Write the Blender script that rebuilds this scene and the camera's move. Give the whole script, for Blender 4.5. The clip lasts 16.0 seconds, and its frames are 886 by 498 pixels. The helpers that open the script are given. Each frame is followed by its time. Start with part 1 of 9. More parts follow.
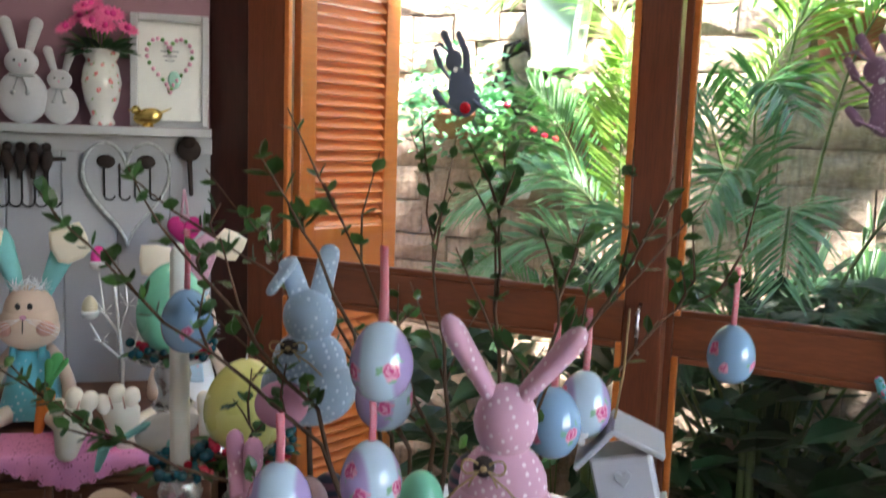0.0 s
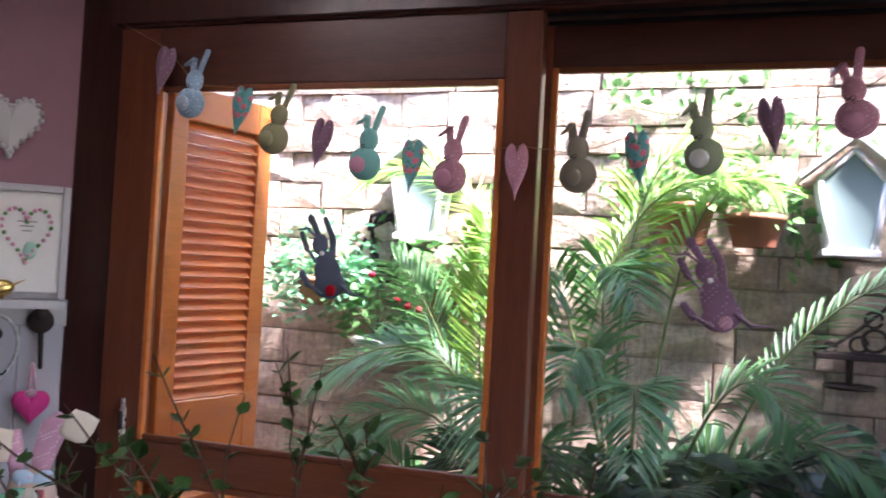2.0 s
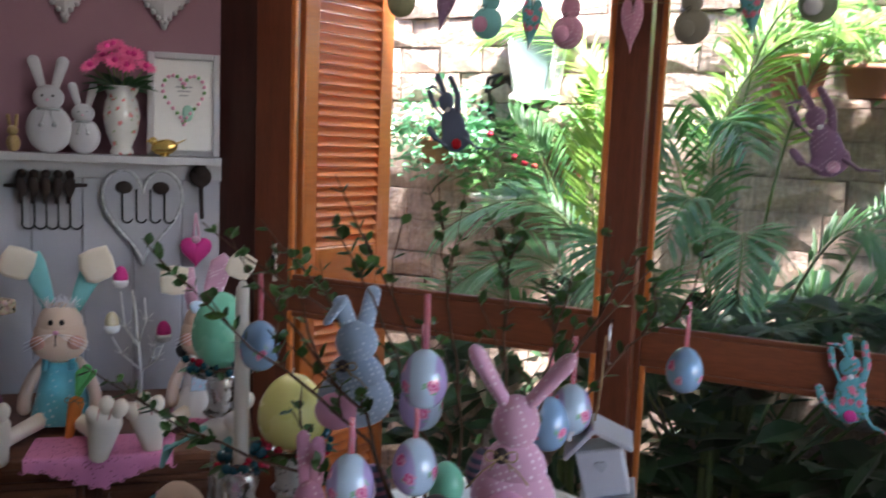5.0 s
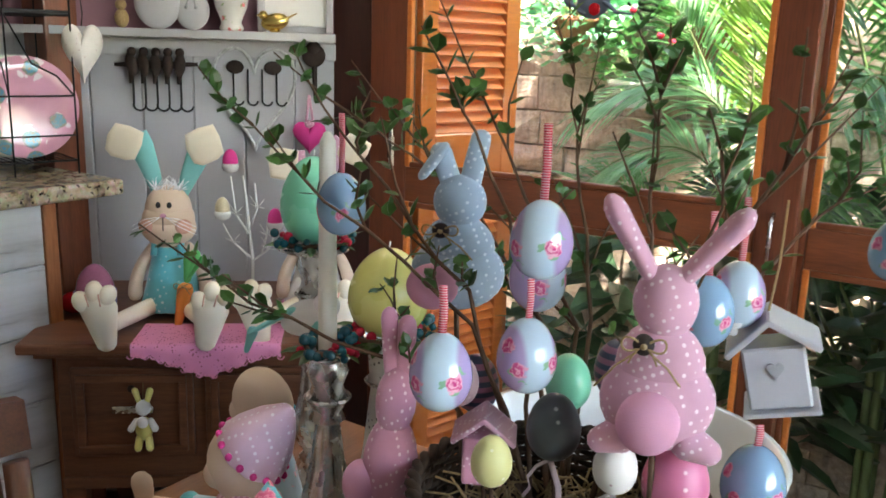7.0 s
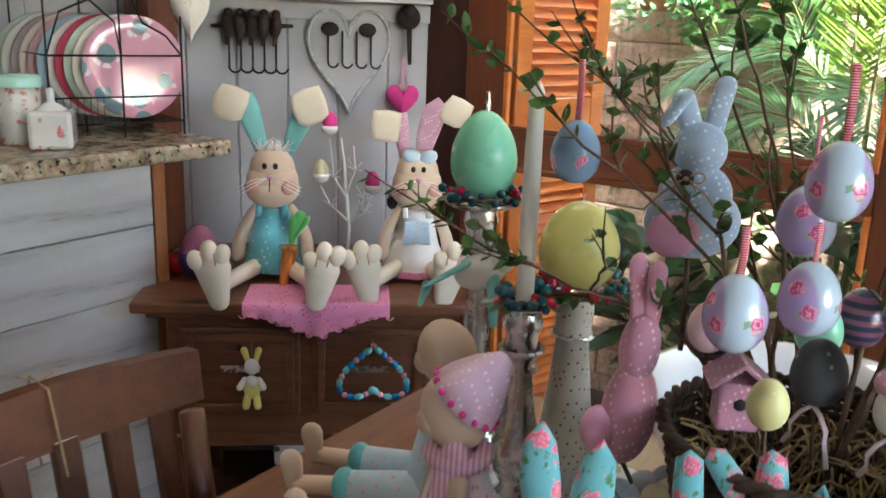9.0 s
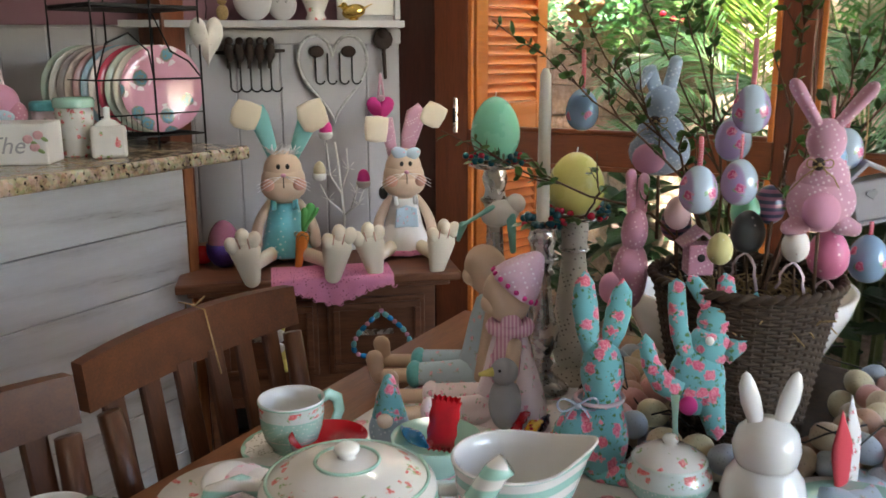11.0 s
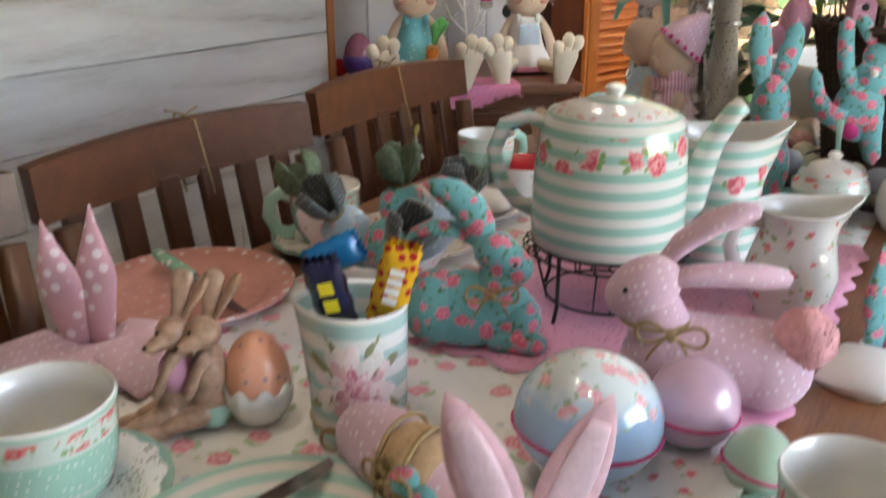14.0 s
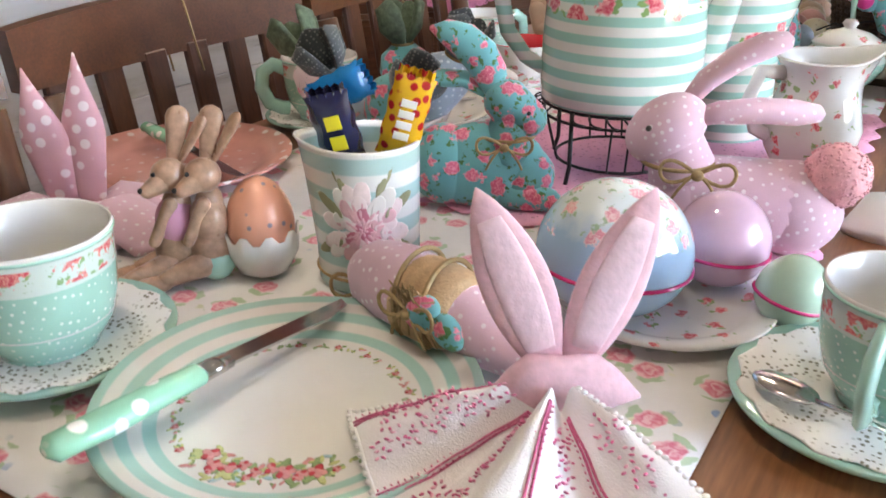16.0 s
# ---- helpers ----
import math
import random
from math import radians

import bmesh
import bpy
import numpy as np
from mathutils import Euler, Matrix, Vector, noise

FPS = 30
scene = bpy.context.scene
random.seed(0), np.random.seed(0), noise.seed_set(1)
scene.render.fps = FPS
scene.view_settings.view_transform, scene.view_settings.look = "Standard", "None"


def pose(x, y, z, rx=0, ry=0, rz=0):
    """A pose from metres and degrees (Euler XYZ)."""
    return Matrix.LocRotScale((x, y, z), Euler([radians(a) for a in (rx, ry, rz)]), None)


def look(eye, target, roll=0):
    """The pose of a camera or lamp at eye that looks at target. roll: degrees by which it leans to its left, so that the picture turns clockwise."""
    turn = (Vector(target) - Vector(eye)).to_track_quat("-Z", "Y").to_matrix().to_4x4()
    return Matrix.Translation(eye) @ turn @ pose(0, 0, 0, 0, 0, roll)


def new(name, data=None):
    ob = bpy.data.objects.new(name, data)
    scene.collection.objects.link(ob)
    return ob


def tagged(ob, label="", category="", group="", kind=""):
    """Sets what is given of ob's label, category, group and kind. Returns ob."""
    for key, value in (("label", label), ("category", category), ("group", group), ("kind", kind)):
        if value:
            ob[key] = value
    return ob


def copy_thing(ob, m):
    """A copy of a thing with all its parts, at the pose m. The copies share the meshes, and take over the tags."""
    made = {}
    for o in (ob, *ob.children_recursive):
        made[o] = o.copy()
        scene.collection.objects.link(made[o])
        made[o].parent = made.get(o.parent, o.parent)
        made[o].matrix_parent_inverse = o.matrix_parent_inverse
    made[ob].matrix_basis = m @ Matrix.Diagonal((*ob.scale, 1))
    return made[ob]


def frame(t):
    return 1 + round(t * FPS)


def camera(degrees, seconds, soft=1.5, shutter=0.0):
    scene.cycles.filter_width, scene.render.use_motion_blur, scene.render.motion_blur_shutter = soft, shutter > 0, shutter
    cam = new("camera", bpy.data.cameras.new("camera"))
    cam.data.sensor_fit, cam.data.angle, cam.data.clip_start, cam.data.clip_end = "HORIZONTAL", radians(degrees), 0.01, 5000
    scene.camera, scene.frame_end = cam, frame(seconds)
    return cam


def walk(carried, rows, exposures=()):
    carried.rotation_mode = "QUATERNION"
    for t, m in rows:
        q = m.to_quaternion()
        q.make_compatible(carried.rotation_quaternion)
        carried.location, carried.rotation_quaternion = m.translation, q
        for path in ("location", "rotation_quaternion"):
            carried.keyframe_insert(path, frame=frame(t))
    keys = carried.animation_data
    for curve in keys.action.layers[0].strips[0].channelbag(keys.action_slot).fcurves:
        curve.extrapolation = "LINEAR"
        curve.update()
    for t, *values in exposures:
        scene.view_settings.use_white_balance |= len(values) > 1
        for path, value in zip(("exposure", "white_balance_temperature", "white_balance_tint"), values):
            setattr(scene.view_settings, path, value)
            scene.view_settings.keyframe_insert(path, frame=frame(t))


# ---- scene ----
cam = camera(54.6, 16.0, soft=1.6, shutter=0.5)
METRES, EYE, TURN = 2.2, 1.485, 27.0
ROWS = [
    (0.0, 0.0, 0.0, 0.0, 0.24, -7.41, -1.87),
    (0.5, -0.0057, -0.015, 0.0233, -1.25, -4.09, -1.4),
    (1.0, -0.0088, -0.0142, 0.0426, -3.49, -1.62, -1.83),
    (1.5, -0.0071, -0.0132, 0.0549, -5.76, -0.24, -2.87),
    (2.0, -0.0033, -0.0195, 0.0625, -8.7, 1.53, -3.0),
    (2.5, 0.0035, -0.0246, 0.0653, -12.16, 1.87, -3.13),
    (3.0, 0.0186, -0.033, 0.067, -14.07, 1.84, -2.46),
    (3.5, 0.0328, -0.0568, 0.0682, -13.81, 1.69, -1.89),
    (4.0, 0.0257, -0.0832, 0.063, -11.14, -0.58, -2.7),
    (4.5, 0.0045, -0.1026, 0.0457, -5.52, -4.36, -3.22),
    (5.0, -0.029, -0.1088, 0.0345, -1.66, -7.04, -2.2),
    (7.5, -0.0362, 0.0148, -0.0222, 7.81, -13.91, -1.84),
    (8.0, -0.0758, 0.0218, -0.0239, 7.8, -14.61, -1.83),
    (8.5, -0.1102, 0.0156, -0.0268, 8.61, -15.0, -2.19),
    (11.0, -0.1994, -0.2461, -0.0483, 1.95, -12.87, 0.29),
    (11.5, -0.215, -0.2752, -0.0487, 0.24, -12.83, 0.51),
    (12.0, -0.2289, -0.2983, -0.0509, 0.37, -12.82, 0.14),
    (12.5, -0.2442, -0.3193, -0.062, 0.56, -13.56, 0.14),
    (13.0, -0.2681, -0.3356, -0.0835, 2.51, -17.05, 0.1),
    (13.5, -0.282, -0.3508, -0.0998, 4.35, -18.05, -0.21),
    (14.0, -0.2979, -0.3711, -0.1319, 5.5, -20.37, 0.04),
    (14.5, -0.3038, -0.3797, -0.1615, 6.05, -23.11, 0.28),
    (15.0, -0.3061, -0.3803, -0.1763, 6.3, -24.47, 0.09),
    (15.5, -0.3041, -0.3756, -0.181, 5.31, -24.89, -0.37),
    (16.0, -0.3099, -0.3681, -0.1752, 4.28, -24.68, 0.41),
]

EXPOSURES = [(0.0, 3.82, 6500, 12), (0.5, 3.2, 6450, 14), (1.0, 3.0, 6250, 20), (1.5, 3.05, 6150, 24), (2.0, 3.4, 6050, 27), (4.0, 3.3, 6100, 27), (4.5, 3.15, 6100, 25), (5.2, 3.4, 6200, 18), (7.4, 4.28, 6850, 8), (8.7, 4.28, 6850, 10),
             (11.0, 3.97, 7400, 14), (12.5, 3.97, 7400, 14), (13.5, 4.15, 7700, 14), (14.0, 4.25, 7800, 14), (14.5, 4.6, 7600, 15), (15.0, 4.78, 7450, 16), (16.0, 4.82, 7450, 16)]
walk(cam, [(t, pose(0, 0, EYE, 0, 0, TURN) @ pose(METRES * x, METRES * y, METRES * z, 90 + pitch, roll, yaw))
           for t, x, y, z, yaw, pitch, roll in ROWS], EXPOSURES)

# ---- light ----
world = bpy.data.worlds.new("sky")
scene.world = world
world.use_nodes = True
wn = world.node_tree.nodes
sky = wn.new("ShaderNodeTexSky")
sky.sky_type = "NISHITA"
sky.sun_disc = False
sky.sun_elevation = radians(60)
sky.sun_rotation = radians(118)
world.node_tree.links.new(sky.outputs[0], wn["Background"].inputs[0])
wn["Background"].inputs[1].default_value = 0.15


def lamp(name, kind, energy, m, color=(1, 1, 1), size=1.0, size_y=1.0):
    data = bpy.data.lights.new(name, kind)
    data.energy, data.color = energy, color
    if kind == "AREA":
        data.shape, data.size, data.size_y = "RECTANGLE", size, size_y
    elif kind == "SUN":
        data.angle = radians(size)
    else:
        data.shadow_soft_size = size
    ob = new(name, data)
    ob.matrix_world = m
    return ob


lamp("sun", "SUN", 5.0, look((4.5, -2.4, 9.0), (0, 0, 0)), (1, 0.96, 0.91), 8.0)
# unseen fill lamp, added in an opening left for it in the side wall
lamp("side_window_daylight", "AREA", 0.14, look((2.46, 0.15, 1.6), (0.0, 0.15, 1.15)), (1, 0.94, 0.86), 1.9, 1.4)

# ---- materials ----
def base_material(name, rough=0.5, metal=0.0):
    m = bpy.data.materials.new(name)
    m.use_nodes = True
    nt = m.node_tree
    b = nt.nodes["Principled BSDF"]
    b.inputs["Roughness"].default_value = rough
    b.inputs["Metallic"].default_value = metal
    return m, nt, b


def nd(nt, kind, **inputs):
    n = nt.nodes.new(kind)
    for k, v in inputs.items():
        key = k.replace("_", " ")
        if isinstance(v, bpy.types.NodeSocket):
            nt.links.new(v, n.inputs[key])
        else:
            n.inputs[key].default_value = v
    return n


def coords(nt, scale=(1, 1, 1), source="Object"):
    tc = nt.nodes.new("ShaderNodeTexCoord")
    mp = nt.nodes.new("ShaderNodeMapping")
    mp.inputs["Scale"].default_value = scale
    nt.links.new(tc.outputs[source], mp.inputs[0])
    return mp.outputs[0]


def mix(nt, fac, a, b, blend="MIX"):
    n = nt.nodes.new("ShaderNodeMix")
    n.data_type, n.blend_type = "RGBA", blend
    for sock, v in ((n.inputs[0], fac), (n.inputs[6], a), (n.inputs[7], b)):
        if isinstance(v, bpy.types.NodeSocket):
            nt.links.new(v, sock)
        elif isinstance(v, (int, float)):
            sock.default_value = v
        else:
            sock.default_value = (*v[:3], 1)
    return n.outputs[2]


def ramp(nt, fac, stops, mode="LINEAR"):
    n = nt.nodes.new("ShaderNodeValToRGB")
    n.color_ramp.interpolation = mode
    e = n.color_ramp.elements
    while len(e) < len(stops):
        e.new(0.5)
    for el, (p, c) in zip(e, stops):
        el.position = p
        el.color = (*c, 1) if not isinstance(c, (int, float)) else (c, c, c, 1)
    nt.links.new(fac, n.inputs[0])
    return n.outputs[0]


def maths(nt, op, a, b=0.0, c=0.0):
    n = nt.nodes.new("ShaderNodeMath")
    n.operation = op
    for sock, v in zip(n.inputs, (a, b, c)):
        if isinstance(v, bpy.types.NodeSocket):
            nt.links.new(v, sock)
        else:
            sock.default_value = v
    return n.outputs[0]


def bump(nt, b, height, strength=0.3, distance=0.002):
    n = nd(nt, "ShaderNodeBump", Strength=strength, Distance=distance, Height=height)
    nt.links.new(n.outputs[0], b.inputs["Normal"])


def noise_of(nt, vec, scale, detail=3.0, rough=0.55):
    return nd(nt, "ShaderNodeTexNoise", Vector=vec, Scale=scale, Detail=detail, Roughness=rough).outputs[0]


def paint(name, color, rough=0.5, metal=0.0, vary=0.12, scale=12.0, grain=0.15, coat=0.0, fine=140.0):
    """A surface of one colour with stains at two scales and fine relief."""
    m, nt, b = base_material(name, rough, metal)
    v = coords(nt)
    big, small = noise_of(nt, v, scale), noise_of(nt, v, fine, 2)
    dark = tuple(c * (1 - vary) for c in color)
    light = tuple(min(1, c * (1 + vary * 0.6)) for c in color)
    col = mix(nt, ramp(nt, big, [(0.3, 0.0), (0.7, 1.0)]), dark, light)
    col = mix(nt, 0.25, col, ramp(nt, small, [(0.25, tuple(c * (1 - vary) for c in color)), (0.8, light)]))
    nt.links.new(col, b.inputs["Base Color"])
    r = nt.nodes.new("ShaderNodeMapRange")
    nt.links.new(big, r.inputs[0])
    r.inputs[3].default_value, r.inputs[4].default_value = max(0.02, rough - 0.08), min(1, rough + 0.08)
    nt.links.new(r.outputs[0], b.inputs["Roughness"])
    b.inputs["Coat Weight"].default_value = coat
    if grain:
        bump(nt, b, small, grain, 0.001)
    return m


def weave(nt, b, v, strength=0.25, scale=900):
    n = noise_of(nt, v, scale, 1)
    bump(nt, b, n, strength, 0.0006)


def spot_mask(nt, v, scale, radius, jitter=0.0, soft=0.04):
    vor = nd(nt, "ShaderNodeTexVoronoi", Vector=v, Scale=scale, Randomness=jitter)
    d = vor.outputs["Distance"]
    return ramp(nt, d, [(max(0, radius - soft), 1.0), (radius + soft, 0.0)]), vor


def dotted(name, base, dot, scale=70, radius=0.3, rough=0.85, jitter=0.0, coat=0.0, cloth=True, turn=0.3):
    m, nt, b = base_material(name, rough)
    v = coords(nt)
    mp = nt.nodes.new("ShaderNodeMapping")
    mp.inputs["Rotation"].default_value = (turn, turn * 1.3, turn * 0.7)
    nt.links.new(v, mp.inputs[0])
    mask, _ = spot_mask(nt, mp.outputs[0], scale, radius, jitter)
    big = noise_of(nt, v, 18)
    ground = mix(nt, ramp(nt, big, [(0.3, 0.0), (0.7, 1.0)]), tuple(c * 0.86 for c in base), tuple(min(1, c * 1.06) for c in base))
    nt.links.new(mix(nt, mask, ground, dot), b.inputs["Base Color"])
    b.inputs["Coat Weight"].default_value = coat
    if cloth:
        weave(nt, b, v)
        b.inputs["Sheen Weight"].default_value = 0.25
    return m


def flowery(name, base, rose=(0.75, 0.1, 0.2), pale=(0.9, 0.45, 0.5), leaf=(0.12, 0.28, 0.1), scale=32, size=0.3, rough=0.85, band=None, cloth=True,
            coat=0.0, ground_sock=None, other=(0.25, 0.4, 0.7), extra=False, flat=False):
    """Printed roses: a rose with a pale heart, leaves beside it, on a ground. band: (low, high) in local z, to which the print keeps."""
    m, nt, b = base_material(name, rough)
    v = coords(nt)
    warp = nd(nt, "ShaderNodeTexNoise", Vector=v, Scale=scale * 4, Detail=2).outputs[1]
    vv = mix(nt, 0.012, v, warp, "ADD")
    vor = nd(nt, "ShaderNodeTexVoronoi", Vector=vv, Scale=scale, Randomness=0.8)
    if flat:
        vor.voronoi_dimensions = "2D"
    d = vor.outputs["Distance"]
    vor2 = nd(nt, "ShaderNodeTexVoronoi", Vector=vv, Scale=scale * 2.1, Randomness=1.0)
    if flat:
        vor2.voronoi_dimensions = "2D"
    near = ramp(nt, d, [(size * 1.0, 1.0), (size * 1.75, 0.0)])
    leaves = maths(nt, "MULTIPLY", ramp(nt, vor2.outputs["Distance"], [(0.3, 1.0), (0.36, 0.0)]), ramp(nt, near, [(0.15, 0.0), (0.3, 1.0)]))
    swirl = nd(nt, "ShaderNodeTexNoise", Vector=vv, Scale=scale * 7, Detail=2).outputs[0]
    petals = ramp(nt, maths(nt, "ADD", d, maths(nt, "MULTIPLY", maths(nt, "SUBTRACT", swirl, 0.5), size * 1.4)),
                  [(0.0, rose), (size * 0.35, pale), (size * 0.6, rose), (size, pale)])
    big = noise_of(nt, v, 15)
    ground = mix(nt, ramp(nt, big, [(0.3, 0.0), (0.7, 1.0)]), tuple(c * 0.88 for c in base), base)
    if ground_sock:
        ground = ground_sock(nt, v)
    if extra:
        vor3 = nd(nt, "ShaderNodeTexVoronoi", Vector=vv, Scale=scale * 3.0, Randomness=1.0)
        sprig = maths(nt, "MULTIPLY", ramp(nt, vor3.outputs["Distance"], [(0.2, 1.0), (0.26, 0.0)]), ramp(nt, noise_of(nt, v, scale * 0.5), [(0.5, 0.0), (0.56, 1.0)]))
        ground = mix(nt, sprig, ground, mix(nt, vor3.outputs["Color"], other, (0.8, 0.75, 0.3)))
    mask = ramp(nt, d, [(size * 0.94, 1.0), (size * 1.04, 0.0)])
    if band:
        z = nt.nodes.new("ShaderNodeSeparateXYZ")
        nt.links.new(v, z.inputs[0])
        inside = maths(nt, "MULTIPLY", maths(nt, "GREATER_THAN", z.outputs[2], band[0]), maths(nt, "LESS_THAN", z.outputs[2], band[1]))
        mask, leaves = maths(nt, "MULTIPLY", mask, inside), maths(nt, "MULTIPLY", leaves, inside)
    col = mix(nt, leaves, ground, leaf)
    col = mix(nt, mask, col, petals)
    nt.links.new(col, b.inputs["Base Color"])
    b.inputs["Coat Weight"].default_value = coat
    if cloth:
        weave(nt, b, v)
        b.inputs["Sheen Weight"].default_value = 0.2
    return m


def stripe_ground(c1, c2, period, axis=2, share=0.5, phase=0.0, wobble=0.0):
    def ground(nt, v):
        z = nt.nodes.new("ShaderNodeSeparateXYZ")
        nt.links.new(v, z.inputs[0])
        f = maths(nt, "FRACT", maths(nt, "ADD", maths(nt, "DIVIDE", z.outputs[axis], period), phase + 100))
        soft = 0.06
        k = ramp(nt, f, [(0.0, 0.0), (soft, 1.0), (share, 1.0), (min(0.99, share + soft), 0.0)])
        return mix(nt, k, c1, c2)
    return ground


def ground_material(name, ground, rough=0.2, coat=0.3, cloth=False):
    m, nt, b = base_material(name, rough)
    v = coords(nt)
    col = ground(nt, v)
    col = mix(nt, 0.12, col, mix(nt, noise_of(nt, v, 30), (0.5, 0.5, 0.5), (1, 1, 1)), "MULTIPLY")
    nt.links.new(col, b.inputs["Base Color"])
    b.inputs["Coat Weight"].default_value = coat
    if cloth:
        weave(nt, b, v)
    return m


def ring_ground(c1, c2, period, limit=None, inner=None):
    """Rings round the local z axis."""
    def ground(nt, v):
        z = nt.nodes.new("ShaderNodeSeparateXYZ")
        nt.links.new(v, z.inputs[0])
        r = maths(nt, "SQRT", maths(nt, "ADD", maths(nt, "MULTIPLY", z.outputs[0], z.outputs[0]), maths(nt, "MULTIPLY", z.outputs[1], z.outputs[1])))
        f = maths(nt, "FRACT", maths(nt, "DIVIDE", r, period))
        k = ramp(nt, f, [(0.0, 0.0), (0.08, 1.0), (0.5, 1.0), (0.58, 0.0)])
        col = mix(nt, k, c1, c2)
        if limit:
            col = mix(nt, maths(nt, "LESS_THAN", r, limit), col, inner)
        return col
    return ground


def wood(name, dark, light, axis=0, rough=0.4, coat=0.2, scale=1.0):
    m, nt, b = base_material(name, rough)
    stretch = [14.0 * scale] * 3
    stretch[axis] = 1.2 * scale
    v = coords(nt, tuple(stretch))
    flow = noise_of(nt, v, 2.2, 5, 0.62)
    fine = noise_of(nt, coords(nt, tuple(s * 6 for s in stretch)), 3.0, 3)
    info = nt.nodes.new("ShaderNodeObjectInfo")
    col = ramp(nt, flow, [(0.28, dark), (0.5, tuple((a + c) / 2 for a, c in zip(dark, light))), (0.72, light)])
    col = mix(nt, 0.35, col, ramp(nt, fine, [(0.3, tuple(c * 0.6 for c in dark)), (0.7, light)]))
    col = mix(nt, maths(nt, "MULTIPLY", info.outputs["Random"], 0.3), col, tuple(c * 0.75 for c in dark))
    nt.links.new(col, b.inputs["Base Color"])
    b.inputs["Coat Weight"].default_value = coat
    b.inputs["Coat Roughness"].default_value = 0.25
    bump(nt, b, fine, 0.18, 0.001)
    return m


def glassy(name, color=(1, 1, 1), rough=0.0, ior=1.45):
    m, nt, b = base_material(name, rough)
    b.inputs["Base Color"].default_value = (*color, 1)
    b.inputs["Transmission Weight"].default_value = 1.0
    b.inputs["IOR"].default_value = ior
    return m


def stone_material(name, a, b_, c):
    m, nt, b = base_material(name, 0.85)
    v = coords(nt, (1, 1, 1))
    info = nt.nodes.new("ShaderNodeObjectInfo")
    isl = nt.nodes.new("ShaderNodeNewGeometry")
    pick = maths(nt, "FRACT", maths(nt, "ADD", info.outputs["Random"], isl.outputs["Random Per Island"]))
    n1 = noise_of(nt, coords(nt, (4, 4, 9)), 2.2, 6, 0.65)
    n2 = noise_of(nt, v, 60, 4)
    col = mix(nt, pick, a, b_)
    col = mix(nt, ramp(nt, n1, [(0.38, 1.0), (0.6, 0.0)]), col, c)
    streak = noise_of(nt, coords(nt, (22, 22, 2.5)), 2.0, 4)
    col = mix(nt, maths(nt, "MULTIPLY", ramp(nt, streak, [(0.5, 0.0), (0.72, 1.0)]), 0.7), col, (0.10, 0.085, 0.075))
    col = mix(nt, 0.35, col, ramp(nt, n2, [(0.3, (0.12, 0.1, 0.08)), (0.65, (0.62, 0.55, 0.46))]))
    nt.links.new(col, b.inputs["Base Color"])
    h = maths(nt, "ADD", maths(nt, "MULTIPLY", n1, 1.4), maths(nt, "MULTIPLY", n2, 0.5))
    bump(nt, b, h, 0.9, 0.012)
    return m


def leaf_material(name, dark, light, rough=0.45):
    m, nt, b = base_material(name, rough)
    geo = nt.nodes.new("ShaderNodeNewGeometry")
    v = coords(nt)
    col = mix(nt, geo.outputs["Random Per Island"], dark, light)
    col = mix(nt, 0.3, col, ramp(nt, noise_of(nt, v, 25), [(0.3, dark), (0.7, light)]))
    nt.links.new(col, b.inputs["Base Color"])
    b.inputs["Transmission Weight"].default_value = 0.0
    b.inputs["Subsurface Weight"].default_value = 0.0
    tr = nt.nodes.new("ShaderNodeBsdfTranslucent")
    nt.links.new(col, tr.inputs[0])
    ms = nt.nodes.new("ShaderNodeMixShader")
    ms.inputs[0].default_value = 0.3
    nt.links.new(b.outputs[0], ms.inputs[1])
    nt.links.new(tr.outputs[0], ms.inputs[2])
    nt.links.new(ms.outputs[0], nt.nodes["Material Output"].inputs[0])
    return m


def granite_material():
    m, nt, b = base_material("granite", 0.18)
    v = coords(nt)
    vor = nd(nt, "ShaderNodeTexVoronoi", Vector=v, Scale=90, Randomness=1.0)
    n = noise_of(nt, v, 22, 5, 0.7)
    col = ramp(nt, n, [(0.32, (0.1, 0.075, 0.05)), (0.44, (0.33, 0.26, 0.17)), (0.58, (0.52, 0.44, 0.32)), (0.75, (0.62, 0.56, 0.45))])
    speck = ramp(nt, noise_of(nt, v, 75, 3), [(0.36, 1.0), (0.42, 0.0)])
    col = mix(nt, speck, col, (0.02, 0.018, 0.016))
    col = mix(nt, 0.25, col, vor.outputs["Color"], "MULTIPLY")
    nt.links.new(col, b.inputs["Base Color"])
    return m


def whitewash(name, axis=1):
    m, nt, b = base_material(name, 0.7)
    s = [11.0] * 3
    s[axis] = 1.3
    v = coords(nt, tuple(s))
    n = noise_of(nt, v, 1.6, 6, 0.65)
    crack = noise_of(nt, coords(nt, tuple(k * 1.6 for k in s)), 2.0, 5, 0.7)
    wear = noise_of(nt, coords(nt), 3.0, 5, 0.7)
    info = nt.nodes.new("ShaderNodeObjectInfo")
    col = ramp(nt, n, [(0.3, (0.40, 0.39, 0.385)), (0.46, (0.56, 0.555, 0.555)), (0.7, (0.66, 0.66, 0.665))])
    col = mix(nt, maths(nt, "MULTIPLY", ramp(nt, crack, [(0.27, 1.0), (0.36, 0.0)]), 0.8), col, (0.19, 0.16, 0.14))
    col = mix(nt, maths(nt, "MULTIPLY", ramp(nt, wear, [(0.55, 0.0), (0.75, 1.0)]), 0.55), col, (0.45, 0.41, 0.37))
    col = mix(nt, maths(nt, "MULTIPLY", info.outputs["Random"], 0.2), col, (0.5, 0.48, 0.46))
    nt.links.new(col, b.inputs["Base Color"])
    bump(nt, b, n, 0.35, 0.002)
    return m


